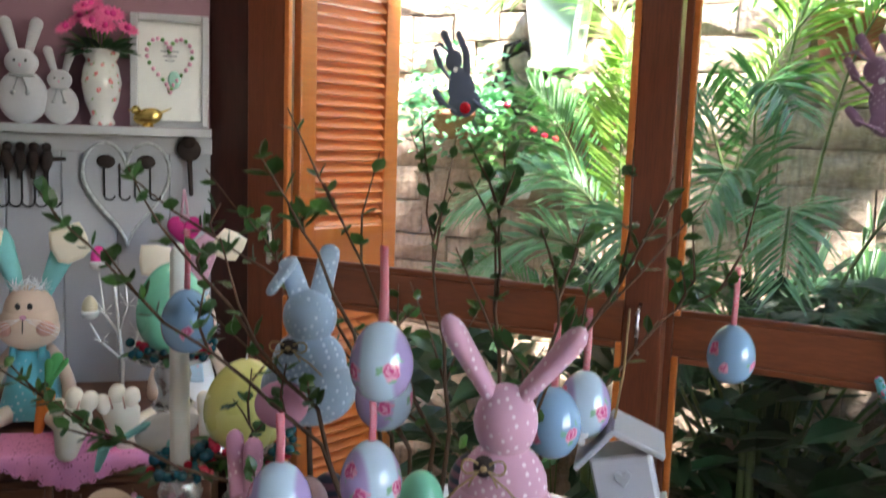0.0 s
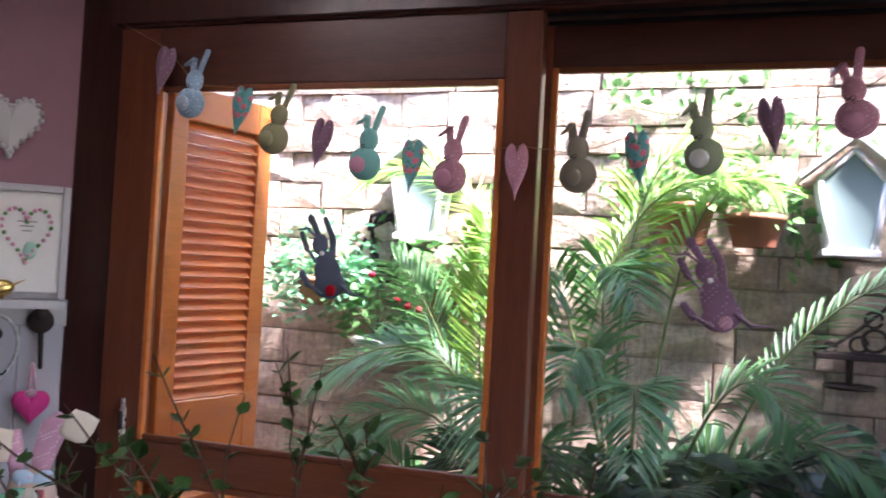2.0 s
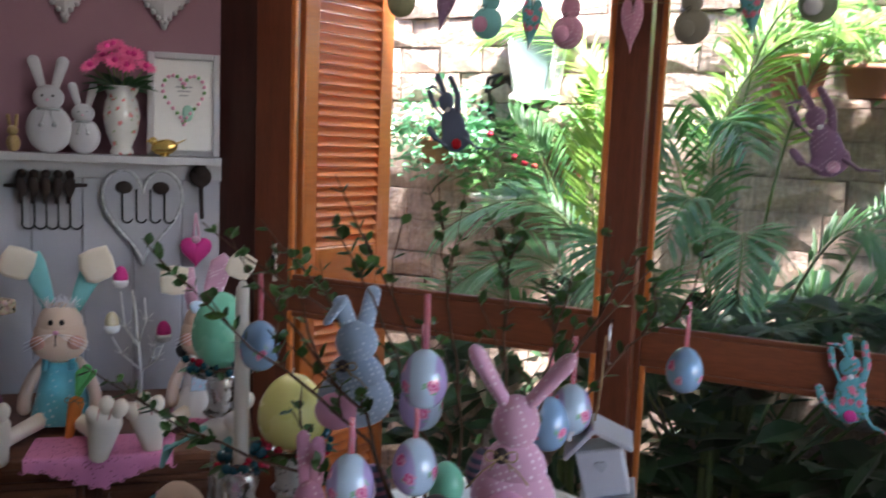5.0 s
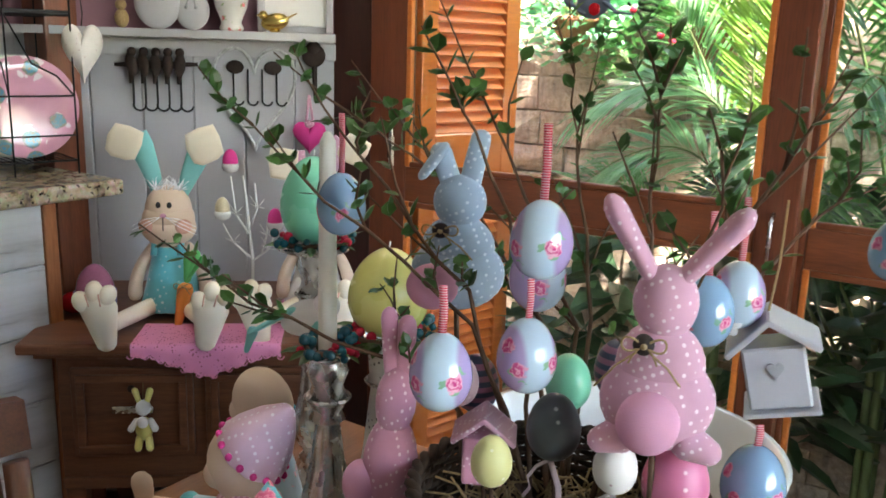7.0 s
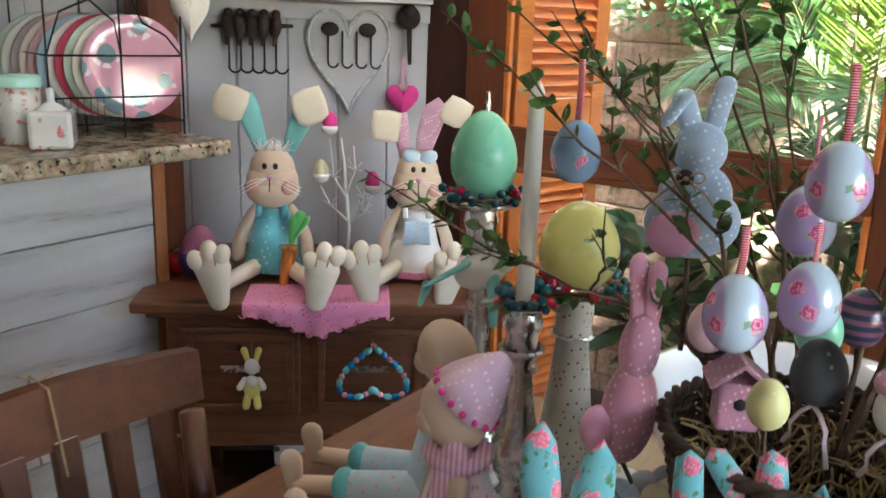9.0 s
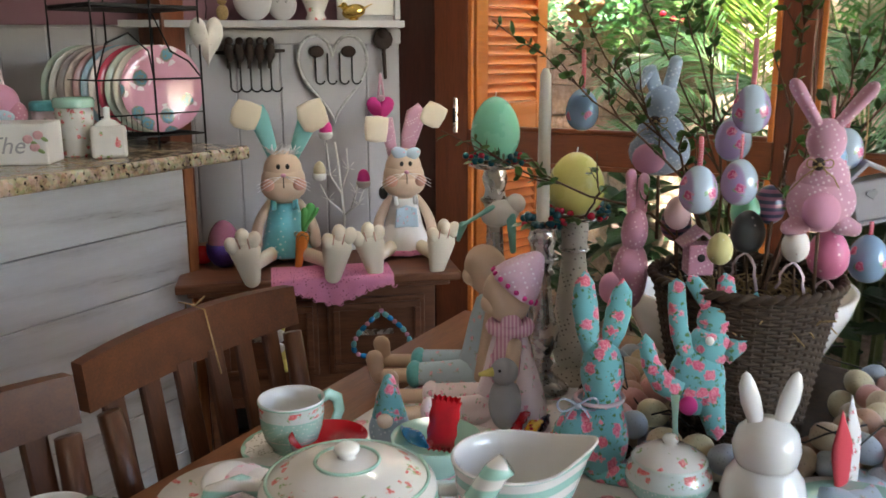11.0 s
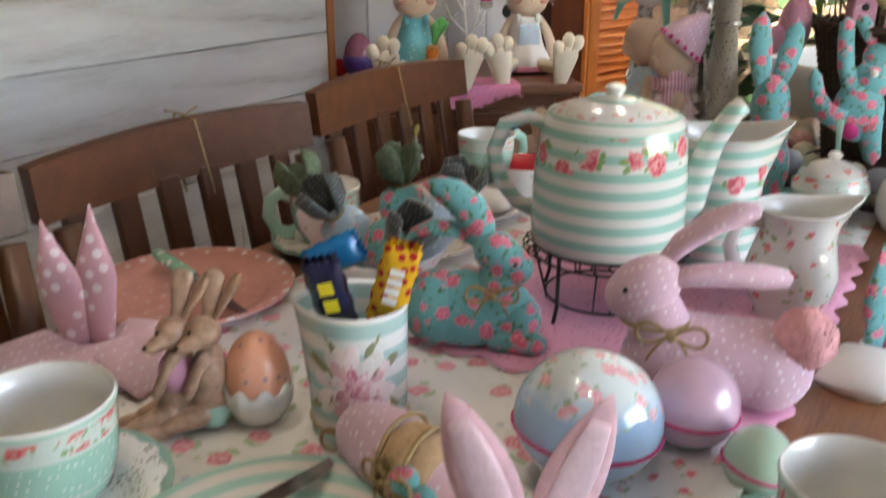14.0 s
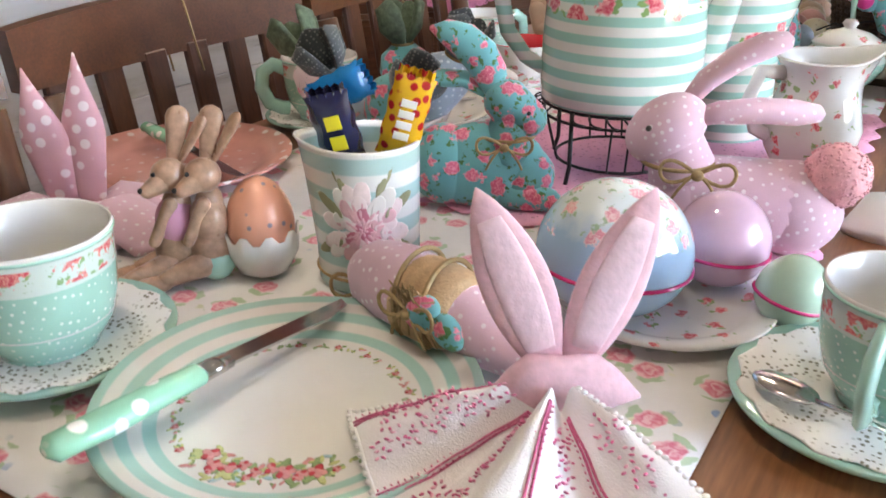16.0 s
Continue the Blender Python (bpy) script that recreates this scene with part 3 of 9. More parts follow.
def corner(d, n, z, turn=0.0):
    """A pose on the corner wall: d along it, n out of it from its face; x runs along it, y into it."""
    k = -2.66 + n
    return pose(D40[0] * d + N40[0] * k, D40[1] * d + N40[1] * k, z, 0, 0, 40 + turn)


def wall_box(name, lo, hi, mat, label="", bevel=0.0):
    c = [(a + b) / 2 for a, b in zip(lo, hi)]
    s = Shape().box([b - a for a, b in zip(lo, hi)], (0, 0, 0), mat, bevel)
    return s.make(name, None, pose(*c), label, "", "", "structure")


def build_room():
    floor = wall_box("floor", (-4.2, -3.4, -0.12), (2.7, 2.2, -0.02), WOOD_FLOOR, "dark brown wooden board floor")
    for i in range(30):
        s = Shape().box((0.225, 5.55, 0.02), (0, 0, 0), WOOD_FLOOR, 0.002)
        s.make("floor_board", floor, pose(-4.0 + 0.23 * i + 0.75, 0.0, 0.06))
    wall_box("ceiling", (-4.2, -3.4, 2.62), (2.7, 2.22, 2.74), WHITE_WALL, "plain white ceiling")
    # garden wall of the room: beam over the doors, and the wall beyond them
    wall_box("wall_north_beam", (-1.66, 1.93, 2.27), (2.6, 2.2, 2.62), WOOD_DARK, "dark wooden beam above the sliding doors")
    wall_box("wall_north_end", (1.55, 1.95, 0), (2.6, 2.2, 2.27), WHITE_WALL, "white wall beside the garden doors")
    # the side wall's opening is unseen, added to let fill light in
    wall_box("wall_east_low", (2.5, -3.3, 0), (2.62, 2.0, 0.9), WHITE_WALL, "white wall under the added side opening")
    wall_box("wall_east_high", (2.5, -3.3, 2.3), (2.62, 2.0, 2.62), WHITE_WALL, "white wall over the added side opening")
    wall_box("wall_east_a", (2.5, 1.2, 0.9), (2.62, 2.0, 2.3), WHITE_WALL, "white wall beside the added side opening")
    wall_box("wall_east_b", (2.5, -3.3, 0.9), (2.62, -0.9, 2.3), WHITE_WALL, "white wall beside the added side opening")
    wall_box("wall_south", (-4.1, -3.42, 0), (2.5, -3.3, 2.62), WHITE_WALL, "plain white back wall")
    # unseen block, added to keep sun off the garden's right and the side opening
    wall_box("wall_upper_storey", (1.5, -2.5, 2.75), (3.75, 5.0, 4.1), WHITE_WALL, "unseen added block shading the right of the garden")
    wall_box("wall_west", (-4.12, -3.3, 0), (-4.0, 2.2, 2.62), GREY_WALL, "dark grey kitchen wall")
    wall_box("wall_kitchen_end", (-4.0, 2.06, 0), (-2.3, 2.2, 2.62), GREY_WALL, "dark grey kitchen end wall")
    # the corner wall: pink above, white boards below the shelf
    s = Shape().box((1.5, 0.1, 1.15), (0, 0.05, 0), PINK_WALL, 0.0)
    s.make("wall_corner_upper", None, corner(-0.83, 0, 2.05), "pink painted corner wall", "", "", "structure")
    low = Shape().box((1.5, 0.1, 1.475), (0, 0.062, 0), WHITE_BOARD, 0.0).make(
        "wall_corner_boards", None, corner(-0.83, 0, 0.7375), "corner wall of white painted boards", "", "", "structure")
    for i in range(10):
        Shape().box((0.146, 0.014, 1.46), (0, 0, 0), WHITE_BOARD, 0.003).make("board", low, pose(-0.66 + 0.149 * i, 0.007, 0))
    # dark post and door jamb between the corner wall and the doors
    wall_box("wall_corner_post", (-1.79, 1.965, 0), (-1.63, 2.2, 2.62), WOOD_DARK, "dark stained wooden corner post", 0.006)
    wall_box("wall_corner_fill", (-2.3, 2.05, 0), (-1.79, 2.2, 2.62), WHITE_WALL, "plain wall closing the corner")


def build_doors():
    """Two sliding door leaves with glass above and below a middle rail; the second stands further out."""
    def leaf(name, x0, x1, y, top, split, label, lw=0.085, rw=0.085):
        door = thing(name, pose(x0, y, 0), label, "sliding door")
        tagged(door, kind="structure")
        w = x1 - x0
        s = Shape().box((lw, 0.05, 2.26), (-lw / 2, 0, 1.13), WOOD_FRAME, 0.004)
        part("stile", s, door)
        s = Shape().box((rw, 0.05, 2.26), (w + rw / 2, 0, 1.13), WOOD_FRAME, 0.004)
        part("stile", s, door)
        part("top_rail", Shape().box((w, 0.048, 2.26 - top), (w / 2, 0, (2.26 + top) / 2), WOOD_HEAD_SHADED, 0.004), door)
        part("middle_rail", Shape().box((w, 0.048, 0.1), (w / 2, 0, split - 0.05), WOOD_RAIL, 0.004), door)
        part("bottom_rail", Shape().box((w, 0.048, 0.2), (w / 2, 0, 0.1), WOOD_RAIL, 0.004), door)
        for z0, z1 in ((split, top), (0.2, split - 0.1)):
            for bx in (0.008, w - 0.008):
                part("glazing_bead", Shape().box((0.016, 0.018, z1 - z0), (bx, -0.018, (z0 + z1) / 2), WOOD_SLAT, 0.004), door, "lighter wooden bead")
            for bz in (z0 + 0.008, z1 - 0.008):
                part("glazing_bead", Shape().box((w - 0.034, 0.018, 0.016), (w / 2, -0.018, bz), WOOD_RAIL, 0.004), door)
            g = part("pane", Shape().box((w - 0.002, 0.005, z1 - z0 - 0.002), (w / 2, 0.004, (z0 + z1) / 2), GLASS, 0), door, "clear glass pane")
            g.visible_shadow = False
        return door
    a = leaf("door_1", -1.505, -0.515, 1.975, 2.095, 1.122, "red-brown wooden sliding door with clear glass panes", 0.13, 0.09)
    s = Shape().box((0.016, 0.012, 0.12), (-0.045, -0.03, 1.17), SILVER, 0.003)
    s.box((0.008, 0.02, 0.05), (-0.045, -0.036, 1.17), IRON, 0.002)
    part("latch", s, a, "worn metal latch plate")
    s = Shape().tube([(1.03, -0.03, 1.0), (1.03, -0.05, 1.02), (1.03, -0.05, 1.1), (1.03, -0.03, 1.12)], 0.005, SILVER, 6)
    part("pull_handle", s, a, "small metal pull")
    leaf("door_2", -0.425, 0.80, 2.1, 2.15, 1.075, "red-brown wooden sliding door set behind the first", 0.085, 0.085)
    leaf("door_3", 0.97, 1.5, 1.975, 2.095, 1.122, "red-brown wooden sliding door partly outside the view", 0.085, 0.06)
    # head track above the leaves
    wall_box("trim_head_track", (-1.63, 1.945, 2.262), (1.55, 2.14, 2.272), WOOD_HEAD_SHADED, "wooden head track with grooves", 0.002)
    for y in (1.99, 2.06):
        wall_box("trim_groove", (-1.6, y - 0.006, 2.252), (1.5, y + 0.006, 2.261), IRON, "dark metal guide rail", 0.0)


def shutter(name, m, width, label):
    """A louvred shutter leaf: stiles, rails and tilted slats; its hinge is at its origin."""
    sh = thing(name, m, label, "shutter", "garden shutters")
    for x in (0.03, width - 0.03):
        part("stile", Shape().box((0.06, 0.035, 2.05), (x, 0, 1.085), WOOD_SLAT, 0.004), sh)
    for z, h in ((2.06, 0.1), (1.1, 0.16), (0.11, 0.1)):
        part("rail", Shape().box((width - 0.12, 0.032, h), (width / 2, 0, z), WOOD_SLAT, 0.004), sh)
    me = Shape().box((width - 0.125, 0.046, 0.007), (0, 0, 0), WOOD_SLAT, 0.002).mesh("slat")
    for z0, z1 in ((1.185, 2.01), (0.165, 1.02)):
        n = int((z1 - z0) / 0.0325)
        for i in range(n):
            ob = new("slat", me)
            ob.parent = sh
            ob.matrix_basis = pose(width / 2, 0, z0 + (i + 0.5) * (z1 - z0) / n, 47, 0, 0)
    return sh


build_room()
build_doors()
shutter("louvred_shutter", pose(-1.535, 2.05, 0.02, 0, 0, 75), 0.40, "open louvred shutter of orange-brown wood")
shutter("louvred_shutter", pose(0.80, 2.16, 0.02, 0, 0, 109), 0.40, "open louvred shutter of orange-brown wood")

# ---- the garden ----
WALL_Y = 2.95


def build_garden():
    wall_box("ground", (-40, 2.2, -0.3), (40, 42, -0.05), SOIL, "dark garden soil")
    wall = wall_box("wall_garden", (-3.6, WALL_Y + 0.03, -0.1), (3.0, WALL_Y + 0.3, 2.64), MORTAR, "tall rustic sandstone garden wall")
    wall_box("wall_garden_side", (-3.1, 2.25, -0.1), (-2.95, WALL_Y + 0.1, 2.64), MORTAR, "mortared side wall of the garden")
    rnd = random.Random(5)
    org = Vector(((-3.6 + 3.0) / 2, WALL_Y + 0.165, 1.27))
    rest = Shape()

    def stone(w, h, d, target=None, c=(0, 0, 0)):
        x0, z0 = w / 2 - 0.0015, h / 2 - 0.0015
        j = lambda k: rnd.uniform(-k, k)
        front = [(x * x0 * 0.985 + j(0.004), -d + j(0.005), z * z0 * 0.97 + j(0.003)) for x, z in ((-1, -1), (0.0, -1), (1, -1), (1, 1), (0.0, 1), (-1, 1))]
        back = [(x * x0 + j(0.002), 0.0, z * z0) for x, z in ((-1, -1), (0.0, -1), (1, -1), (1, 1), (0.0, 1), (-1, 1))]
        mid = (j(w * 0.2), -d - rnd.uniform(0.004, 0.014), j(0.01))
        f = [(i, (i + 1) % 6, 12) for i in range(6)] + [((i + 1) % 6, i, i + 6, (i + 1) % 6 + 6) for i in range(6)]
        s = target or Shape()
        s.put([tuple(a + b for a, b in zip(p, c)) for p in front + back + [mid]], f, STONE, False)
        return s
    z = -0.1
    row = 0
    while z < 2.55:
        h = rnd.uniform(0.1, 0.132)
        x = -3.6 + rnd.uniform(-0.2, 0)
        while x < 2.95:
            w = rnd.uniform(0.16, 0.36)
            d = rnd.uniform(0.014, 0.03)
            c = (x + w / 2 - org.x, WALL_Y + 0.031 - org.y, z + h / 2 - org.z)
            if 0.75 < z < 2.5 and -2.05 < x < 1.15:
                stone(w, h, d).make("stone", wall, pose(*c))
            else:
                stone(w, h, d, rest, c)
            x += w
        z += h
        row += 1
    tagged(rest.make("stones_beyond", wall), kind="stuff")


def frond(s, rib, n, ln, mat, rnd, width=0.0066, spread=0.85, sag=0.3):
    """A palm frond: a rib bent through three points, with two rows of narrow leaflets."""
    a, b, c = (Vector(p) for p in rib)
    pts = [a.lerp(b, i / 14).lerp(b.lerp(c, i / 14), i / 14) for i in range(15)]
    s.tube(pts, [0.0065 * (1 - 0.8 * i / 14) for i in range(15)], STEM_GREEN, 5)
    n = int(n * 1.4)
    for i in range(n):
        t = 0.3 + 0.7 * i / (n - 1)
        k = min(int(t * 14), 13)
        p = pts[k].lerp(pts[k + 1], t * 14 - k)
        d = (pts[k + 1] - pts[k]).normalized()
        up = Vector((0, -0.45, 0.9)).normalized()
        if abs(d.dot(up)) > 0.9:
            up = Vector((0, -1, 0.1)).normalized()
        side = d.cross(up).normalized()
        size = 0.86 * ln * (0.5 + 0.65 * math.sin(math.pi * min(1, 0.15 + (t - 0.3) * 1.15)))
        for sg in (-1, 1):
            aim = (side * sg * spread + d * (0.45 + 0.6 * t) + Vector((rnd.uniform(-.1, .1), rnd.uniform(-.1, .1), rnd.uniform(-0.1, 0.12)))).normalized()
            leaf_faces(s, p, aim, aim.cross(up), size * rnd.uniform(0.85, 1.12), width * rnd.uniform(0.75, 1.1), mat, sag * rnd.uniform(0.3, 1.0))


def build_palm(name, foot, fronds, label, rnd, mats, top=0.95):
    palm = thing(name, pose(*foot), label, "palm", "areca palms")
    for a in range(6):
        b = 2 * math.pi * a / 6 + rnd.random()
        r = 0.06
        s = Shape().tube([(r * math.cos(b), r * math.sin(b), 0), (1.2 * r * math.cos(b), 1.1 * r * math.sin(b), top * 0.5), (1.5 * r * math.cos(b), 1.1 * r * math.sin(b), top)],
                         [0.018, 0.014, 0.009], STEM_GREEN, 7)
        part("cane", s, palm, "green ringed cane")
    for rib, n, ln, mi, sag in fronds:
        s = Shape()
        frond(s, [tuple(p[i] - foot[i] for i in range(3)) for p in rib], n, ln, mats[mi], rnd, sag=sag)
        part("frond", s, palm)
    return palm


def bush(name, m, rad, n, leaf, mat, rnd, label, category, pot=None, stems=7, hang=0.0):
    b = thing(name, m, label, category)
    s, st = Shape(), Shape()
    for k in range(stems):
        a = rnd.uniform(0, 6.28)
        e = Vector((math.cos(a) * rad[0] * 0.7, math.sin(a) * rad[1] * 0.7, rad[2] * rnd.uniform(0.3, 1.2)))
        st.tube([(0, 0, 0), e * 0.5 + Vector((0, 0, 0.02)), e], [0.004, 0.003, 0.0015], STEM_GREEN, 5)
    for k in range(n):
        a, u = rnd.uniform(0, 6.28), rnd.uniform(-1, 1)
        r = rnd.uniform(0.45, 1.05) ** 0.6
        q = math.sqrt(1 - u * u)
        p = Vector((rad[0] * r * q * math.cos(a), rad[1] * r * q * math.sin(a), rad[2] * (1 + r * u) - hang * rnd.random() * rad[2]))
        d = Vector((math.cos(a) + rnd.uniform(-.6, .6), math.sin(a) + rnd.uniform(-.6, .6), rnd.uniform(-0.4, 0.9)))
        leaf_faces(s, p, d, d.cross(Vector((rnd.uniform(-1, 1), rnd.uniform(-1, 1), 1))), leaf * rnd.uniform(0.6, 1.3), leaf * rnd.uniform(0.22, 0.36), mat, 0.2)
    part("stems", st, b)
    part("leaves", s, b)
    if pot:
        r, h, pm = pot
        q = Shape().turn([(r * 0.7, -h), (r * 0.72, -h + 0.004), (r * 0.95, -0.02), (r * 1.05, -0.018), (r * 1.08, 0.0), (r * 0.98, 0.002), (r * 0.94, -0.012), (0.0, -0.014)], pm, 28)
        part("pot", q, b, "terracotta pot" if pm is TERRACOTTA else "white pot")
    return b


def wall_lantern(m):
    """A white house-shaped lantern with a pitched roof and tapered frosted panes."""
    ln = thing("garden_wall_lantern", m, "white house-shaped wall lantern with frosted glass", "lantern", "garden lanterns")
    w0, w1, h, d = 0.062, 0.094, 0.222, 0.05
    s = Shape()
    for sx in (-1, 1):
        for y in (-d, d):
            s.tube([(sx * w0, y, 0), (sx * w1, y, h)], 0.011, WHITE_METAL, 6)
            s.tube([(sx * w1, y, h), (0, y, h + 0.095)], 0.011, WHITE_METAL, 6)
    s.box((2 * w0 + 0.04, 2 * d + 0.03, 0.022), (0, 0, 0), WHITE_METAL, 0.004)
    part("frame", s, ln)
    s = Shape()
    s.put([(-w0, -d, 0.01), (w0, -d, 0.01), (w1, -d, h), (0, -d, h + 0.09), (-w1, -d, h), (-w0, d, 0.01), (w0, d, 0.01), (w1, d, h), (0, d, h + 0.09), (-w1, d, h)],
          [(0, 1, 2, 3, 4), (5, 9, 8, 7, 6), (0, 4, 9, 5), (1, 6, 7, 2), (0, 5, 6, 1)], FROST, False)
    part("pane", s, ln, "frosted greenish glass")
    for sx in (-1, 1):
        s = Shape().box((0.19, 2 * d + 0.08, 0.014), (sx * 0.082, 0, h + 0.066), WHITE_METAL, 0.004, (0, sx * 40, 0))
        part("roof_slope", s, ln)
    part("ridge_cap", Shape().ball((0, 0, h + 0.13), (0.014, 0.09, 0.014), WHITE_METAL), ln)
    part("bracket", Shape().box((0.05, 0.05, 0.08), (0, d + 0.025, h * 0.6), WHITE_METAL, 0.004), ln)
    part("hook", Shape().tube([(w1 - 0.01, -d, 0.12), (w1 + 0.03, -d - 0.01, 0.12)], 0.004, WHITE_METAL, 6), ln)
    return ln


def iron_shelf(m):
    """A wrought-iron wall shelf: board, brackets and a scrolled crest."""
    sh = thing("wrought_iron_wall_shelf", m, "dark wrought-iron wall shelf with scrolled crest", "wall shelf")
    part("board", Shape().box((0.44, 0.1, 0.02), (0, -0.05, 0), RUST_IRON, 0.004), sh)
    for x in (-0.115, 0.115):
        br = part("bracket", Shape().tube([(x, -0.03, -0.012), (x, -0.03, -0.09)], 0.011, RUST_IRON, 8), sh)
        part("pot_ring", Shape().turn([(0.0, -0.102), (0.07, -0.100), (0.078, -0.092), (0.074, -0.088), (0.0, -0.092)], RUST_IRON, 28, pose(x, -0.05, 0)), br, "round iron pot rest")
    s = Shape()
    for sg in (-1, 1):
        for cx, cz, r in ((0.045, 0.05, 0.035), (0.09, 0.035, 0.025), (0.05, 0.115, 0.025), (0.17, 0.02, 0.018)):
            s.tube(arc((sg * cx, -0.02, cz), r, 0, 340, 16), 0.0055, RUST_IRON, 5)
        s.tube([(sg * 0.22, -0.02, 0.012), (sg * 0.16, -0.02, 0.03), (sg * 0.1, -0.02, 0.075), (sg * 0.03, -0.02, 0.14), (0, -0.02, 0.175)], 0.006, RUST_IRON, 5)
    s.ball((0, -0.02, 0.18), 0.012, RUST_IRON)
    part("scroll_crest", s, sh)
    return sh


build_garden()
rnd = random.Random(11)
LEAVES = (PALM_LEAF, PALM_BRIGHT, PALM_PALE, DARK_LEAF)
# low fronds: mostly dark leaves, so the shade down there is in their colour
low = []
for i in range(16):
    x = -0.9 + 1.6 * i / 15 + rnd.uniform(-0.05, 0.05)
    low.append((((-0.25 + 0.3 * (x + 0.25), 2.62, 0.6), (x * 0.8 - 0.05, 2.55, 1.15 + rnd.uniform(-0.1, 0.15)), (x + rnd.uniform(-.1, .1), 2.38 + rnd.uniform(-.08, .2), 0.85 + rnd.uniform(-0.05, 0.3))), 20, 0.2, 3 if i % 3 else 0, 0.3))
build_palm("areca_palm", (-0.25, 2.62, -0.06), [
    (((-0.25, 2.6, 0.85), (-0.22, 2.56, 1.62), (-0.2, 2.24, 1.16)), 26, 0.19, 2, 0.35), (((-0.3, 2.6, 0.9), (-0.36, 2.58, 1.68), (-0.42, 2.33, 1.30)), 24, 0.19, 2, 0.35),
    (((-0.28, 2.6, 0.95), (-0.42, 2.62, 1.92), (-0.22, 2.38, 1.58)), 24, 0.2, 0, 0.35), (((-0.3, 2.6, 1.0), (-0.55, 2.6, 1.95), (-0.5, 2.36, 1.5)), 22, 0.19, 0, 0.35),
    (((-0.42, 2.58, 1.1), (-0.36, 2.6, 2.0), (0.02, 2.5, 1.92)), 30, 0.19, 1, 0.3), (((-0.2, 2.62, 1.1), (-0.12, 2.6, 2.1), (0.14, 2.5, 1.9)), 28, 0.17, 1, 0.3),
    (((-0.3, 2.62, 1.1), (-0.3, 2.6, 2.2), (-0.02, 2.5, 1.98)), 28, 0.22, 1, 0.3), (((0.0, 2.58, 1.0), (0.12, 2.54, 1.6), (0.62, 2.5, 1.74)), 24, 0.15, 0, 0.2),
    (((-0.15, 2.58, 0.9), (0.05, 2.5, 1.6), (0.2, 2.4, 1.25)), 22, 0.18, 0, 0.35), (((-0.1, 2.6, 0.8), (0.15, 2.55, 1.4), (0.42, 2.45, 1.12)), 22, 0.18, 0, 0.3)] + low[6:],
    "tall areca palm with arching green fronds", rnd, LEAVES)
build_palm("areca_palm", (-0.72, 2.64, -0.06), [
    (((-0.66, 2.6, 0.9), (-0.75, 2.56, 1.62), (-1.22, 2.48, 1.26)), 32, 0.24, 2, 0.3), (((-0.68, 2.6, 0.85), (-0.8, 2.5, 1.42), (-1.18, 2.42, 1.04)), 30, 0.24, 2, 0.3),
    (((-0.64, 2.6, 0.85), (-0.66, 2.56, 1.52), (-0.6, 2.28, 1.12)), 26, 0.22, 2, 0.35), (((-0.7, 2.62, 1.0), (-0.74, 2.6, 1.45), (-0.71, 2.56, 1.78)), 26, 0.17, 1, 0.05),
    (((-0.66, 2.62, 1.0), (-0.66, 2.6, 1.4), (-0.63, 2.56, 1.72)), 26, 0.16, 1, 0.05), (((-0.72, 2.62, 1.0), (-0.85, 2.6, 1.5), (-1.0, 2.55, 1.64)), 26, 0.2, 0, 0.2),
    (((-0.55, 2.62, 1.2), (-0.7, 2.6, 2.12), (-1.1, 2.5, 1.92)), 32, 0.2, 1, 0.3), (((-0.6, 2.6, 0.8), (-0.5, 2.5, 1.3), (-0.42, 2.35, 1.05)), 22, 0.2, 0, 0.3),
    (((-0.75, 2.6, 0.7), (-1.0, 2.5, 1.25), (-1.32, 2.42, 0.98)), 26, 0.2, 0, 0.3)] + low[:6],
    "young areca palm with bright upright fronds", rnd, LEAVES)
wall_lantern(pose(0.365, WALL_Y - 0.09, 1.742))
wall_lantern(pose(-1.04, WALL_Y - 0.09, 1.742))
ip = thing("iron_wall_ornament", pose(0.735, WALL_Y - 0.02, 1.06), "narrow dark wrought-iron scrollwork on the stone wall", "wall ornament")
for x in (-0.035, 0.035):
    part("upright", Shape().box((0.012, 0.014, 0.34), (x, -0.012, 0.17), RUST_IRON, 0.002), ip)
for z in (0.0, 0.34):
    part("crossbar", Shape().box((0.082, 0.014, 0.012), (0, -0.012, z), RUST_IRON, 0.002), ip)
for k in range(4):
    part("scroll", Shape().tube(arc((0, -0.012, 0.05 + 0.08 * k), 0.026, 30, 360, 14), 0.004, RUST_IRON, 5), ip)
iron_shelf(pose(0.50, WALL_Y - 0.02, 1.428))
bush("potted_succulent", pose(-1.42, 2.83, 1.58), (0.22, 0.09, 0.12), 620, 0.04, SUCCULENT, rnd, "bushy pale green succulent spilling from a wall pot", "potted plant", (0.08, 0.1, TERRACOTTA), 8, 1.6)
bush("potted_fern", pose(-1.18, 2.84, 1.37), (0.14, 0.09, 0.12), 160, 0.05, BUSH_LEAF, rnd, "leafy climber in a white hanging pot", "potted plant", (0.09, 0.09, CHINA), 8, 0.8)
bush("potted_shrub", pose(-0.9, 2.82, 1.55), (0.2, 0.1, 0.12), 260, 0.06, BUSH_LEAF, rnd, "green shrub in a terracotta wall pot", "potted plant", (0.09, 0.1, TERRACOTTA), 8, 1.0)
bush("potted_shrub", pose(-0.13, 2.82, 1.88), (0.16, 0.09, 0.09), 180, 0.055, BUSH_LEAF, rnd, "green shrub in a terracotta wall pot", "potted plant", (0.1, 0.13, TERRACOTTA), 7, 0.9)
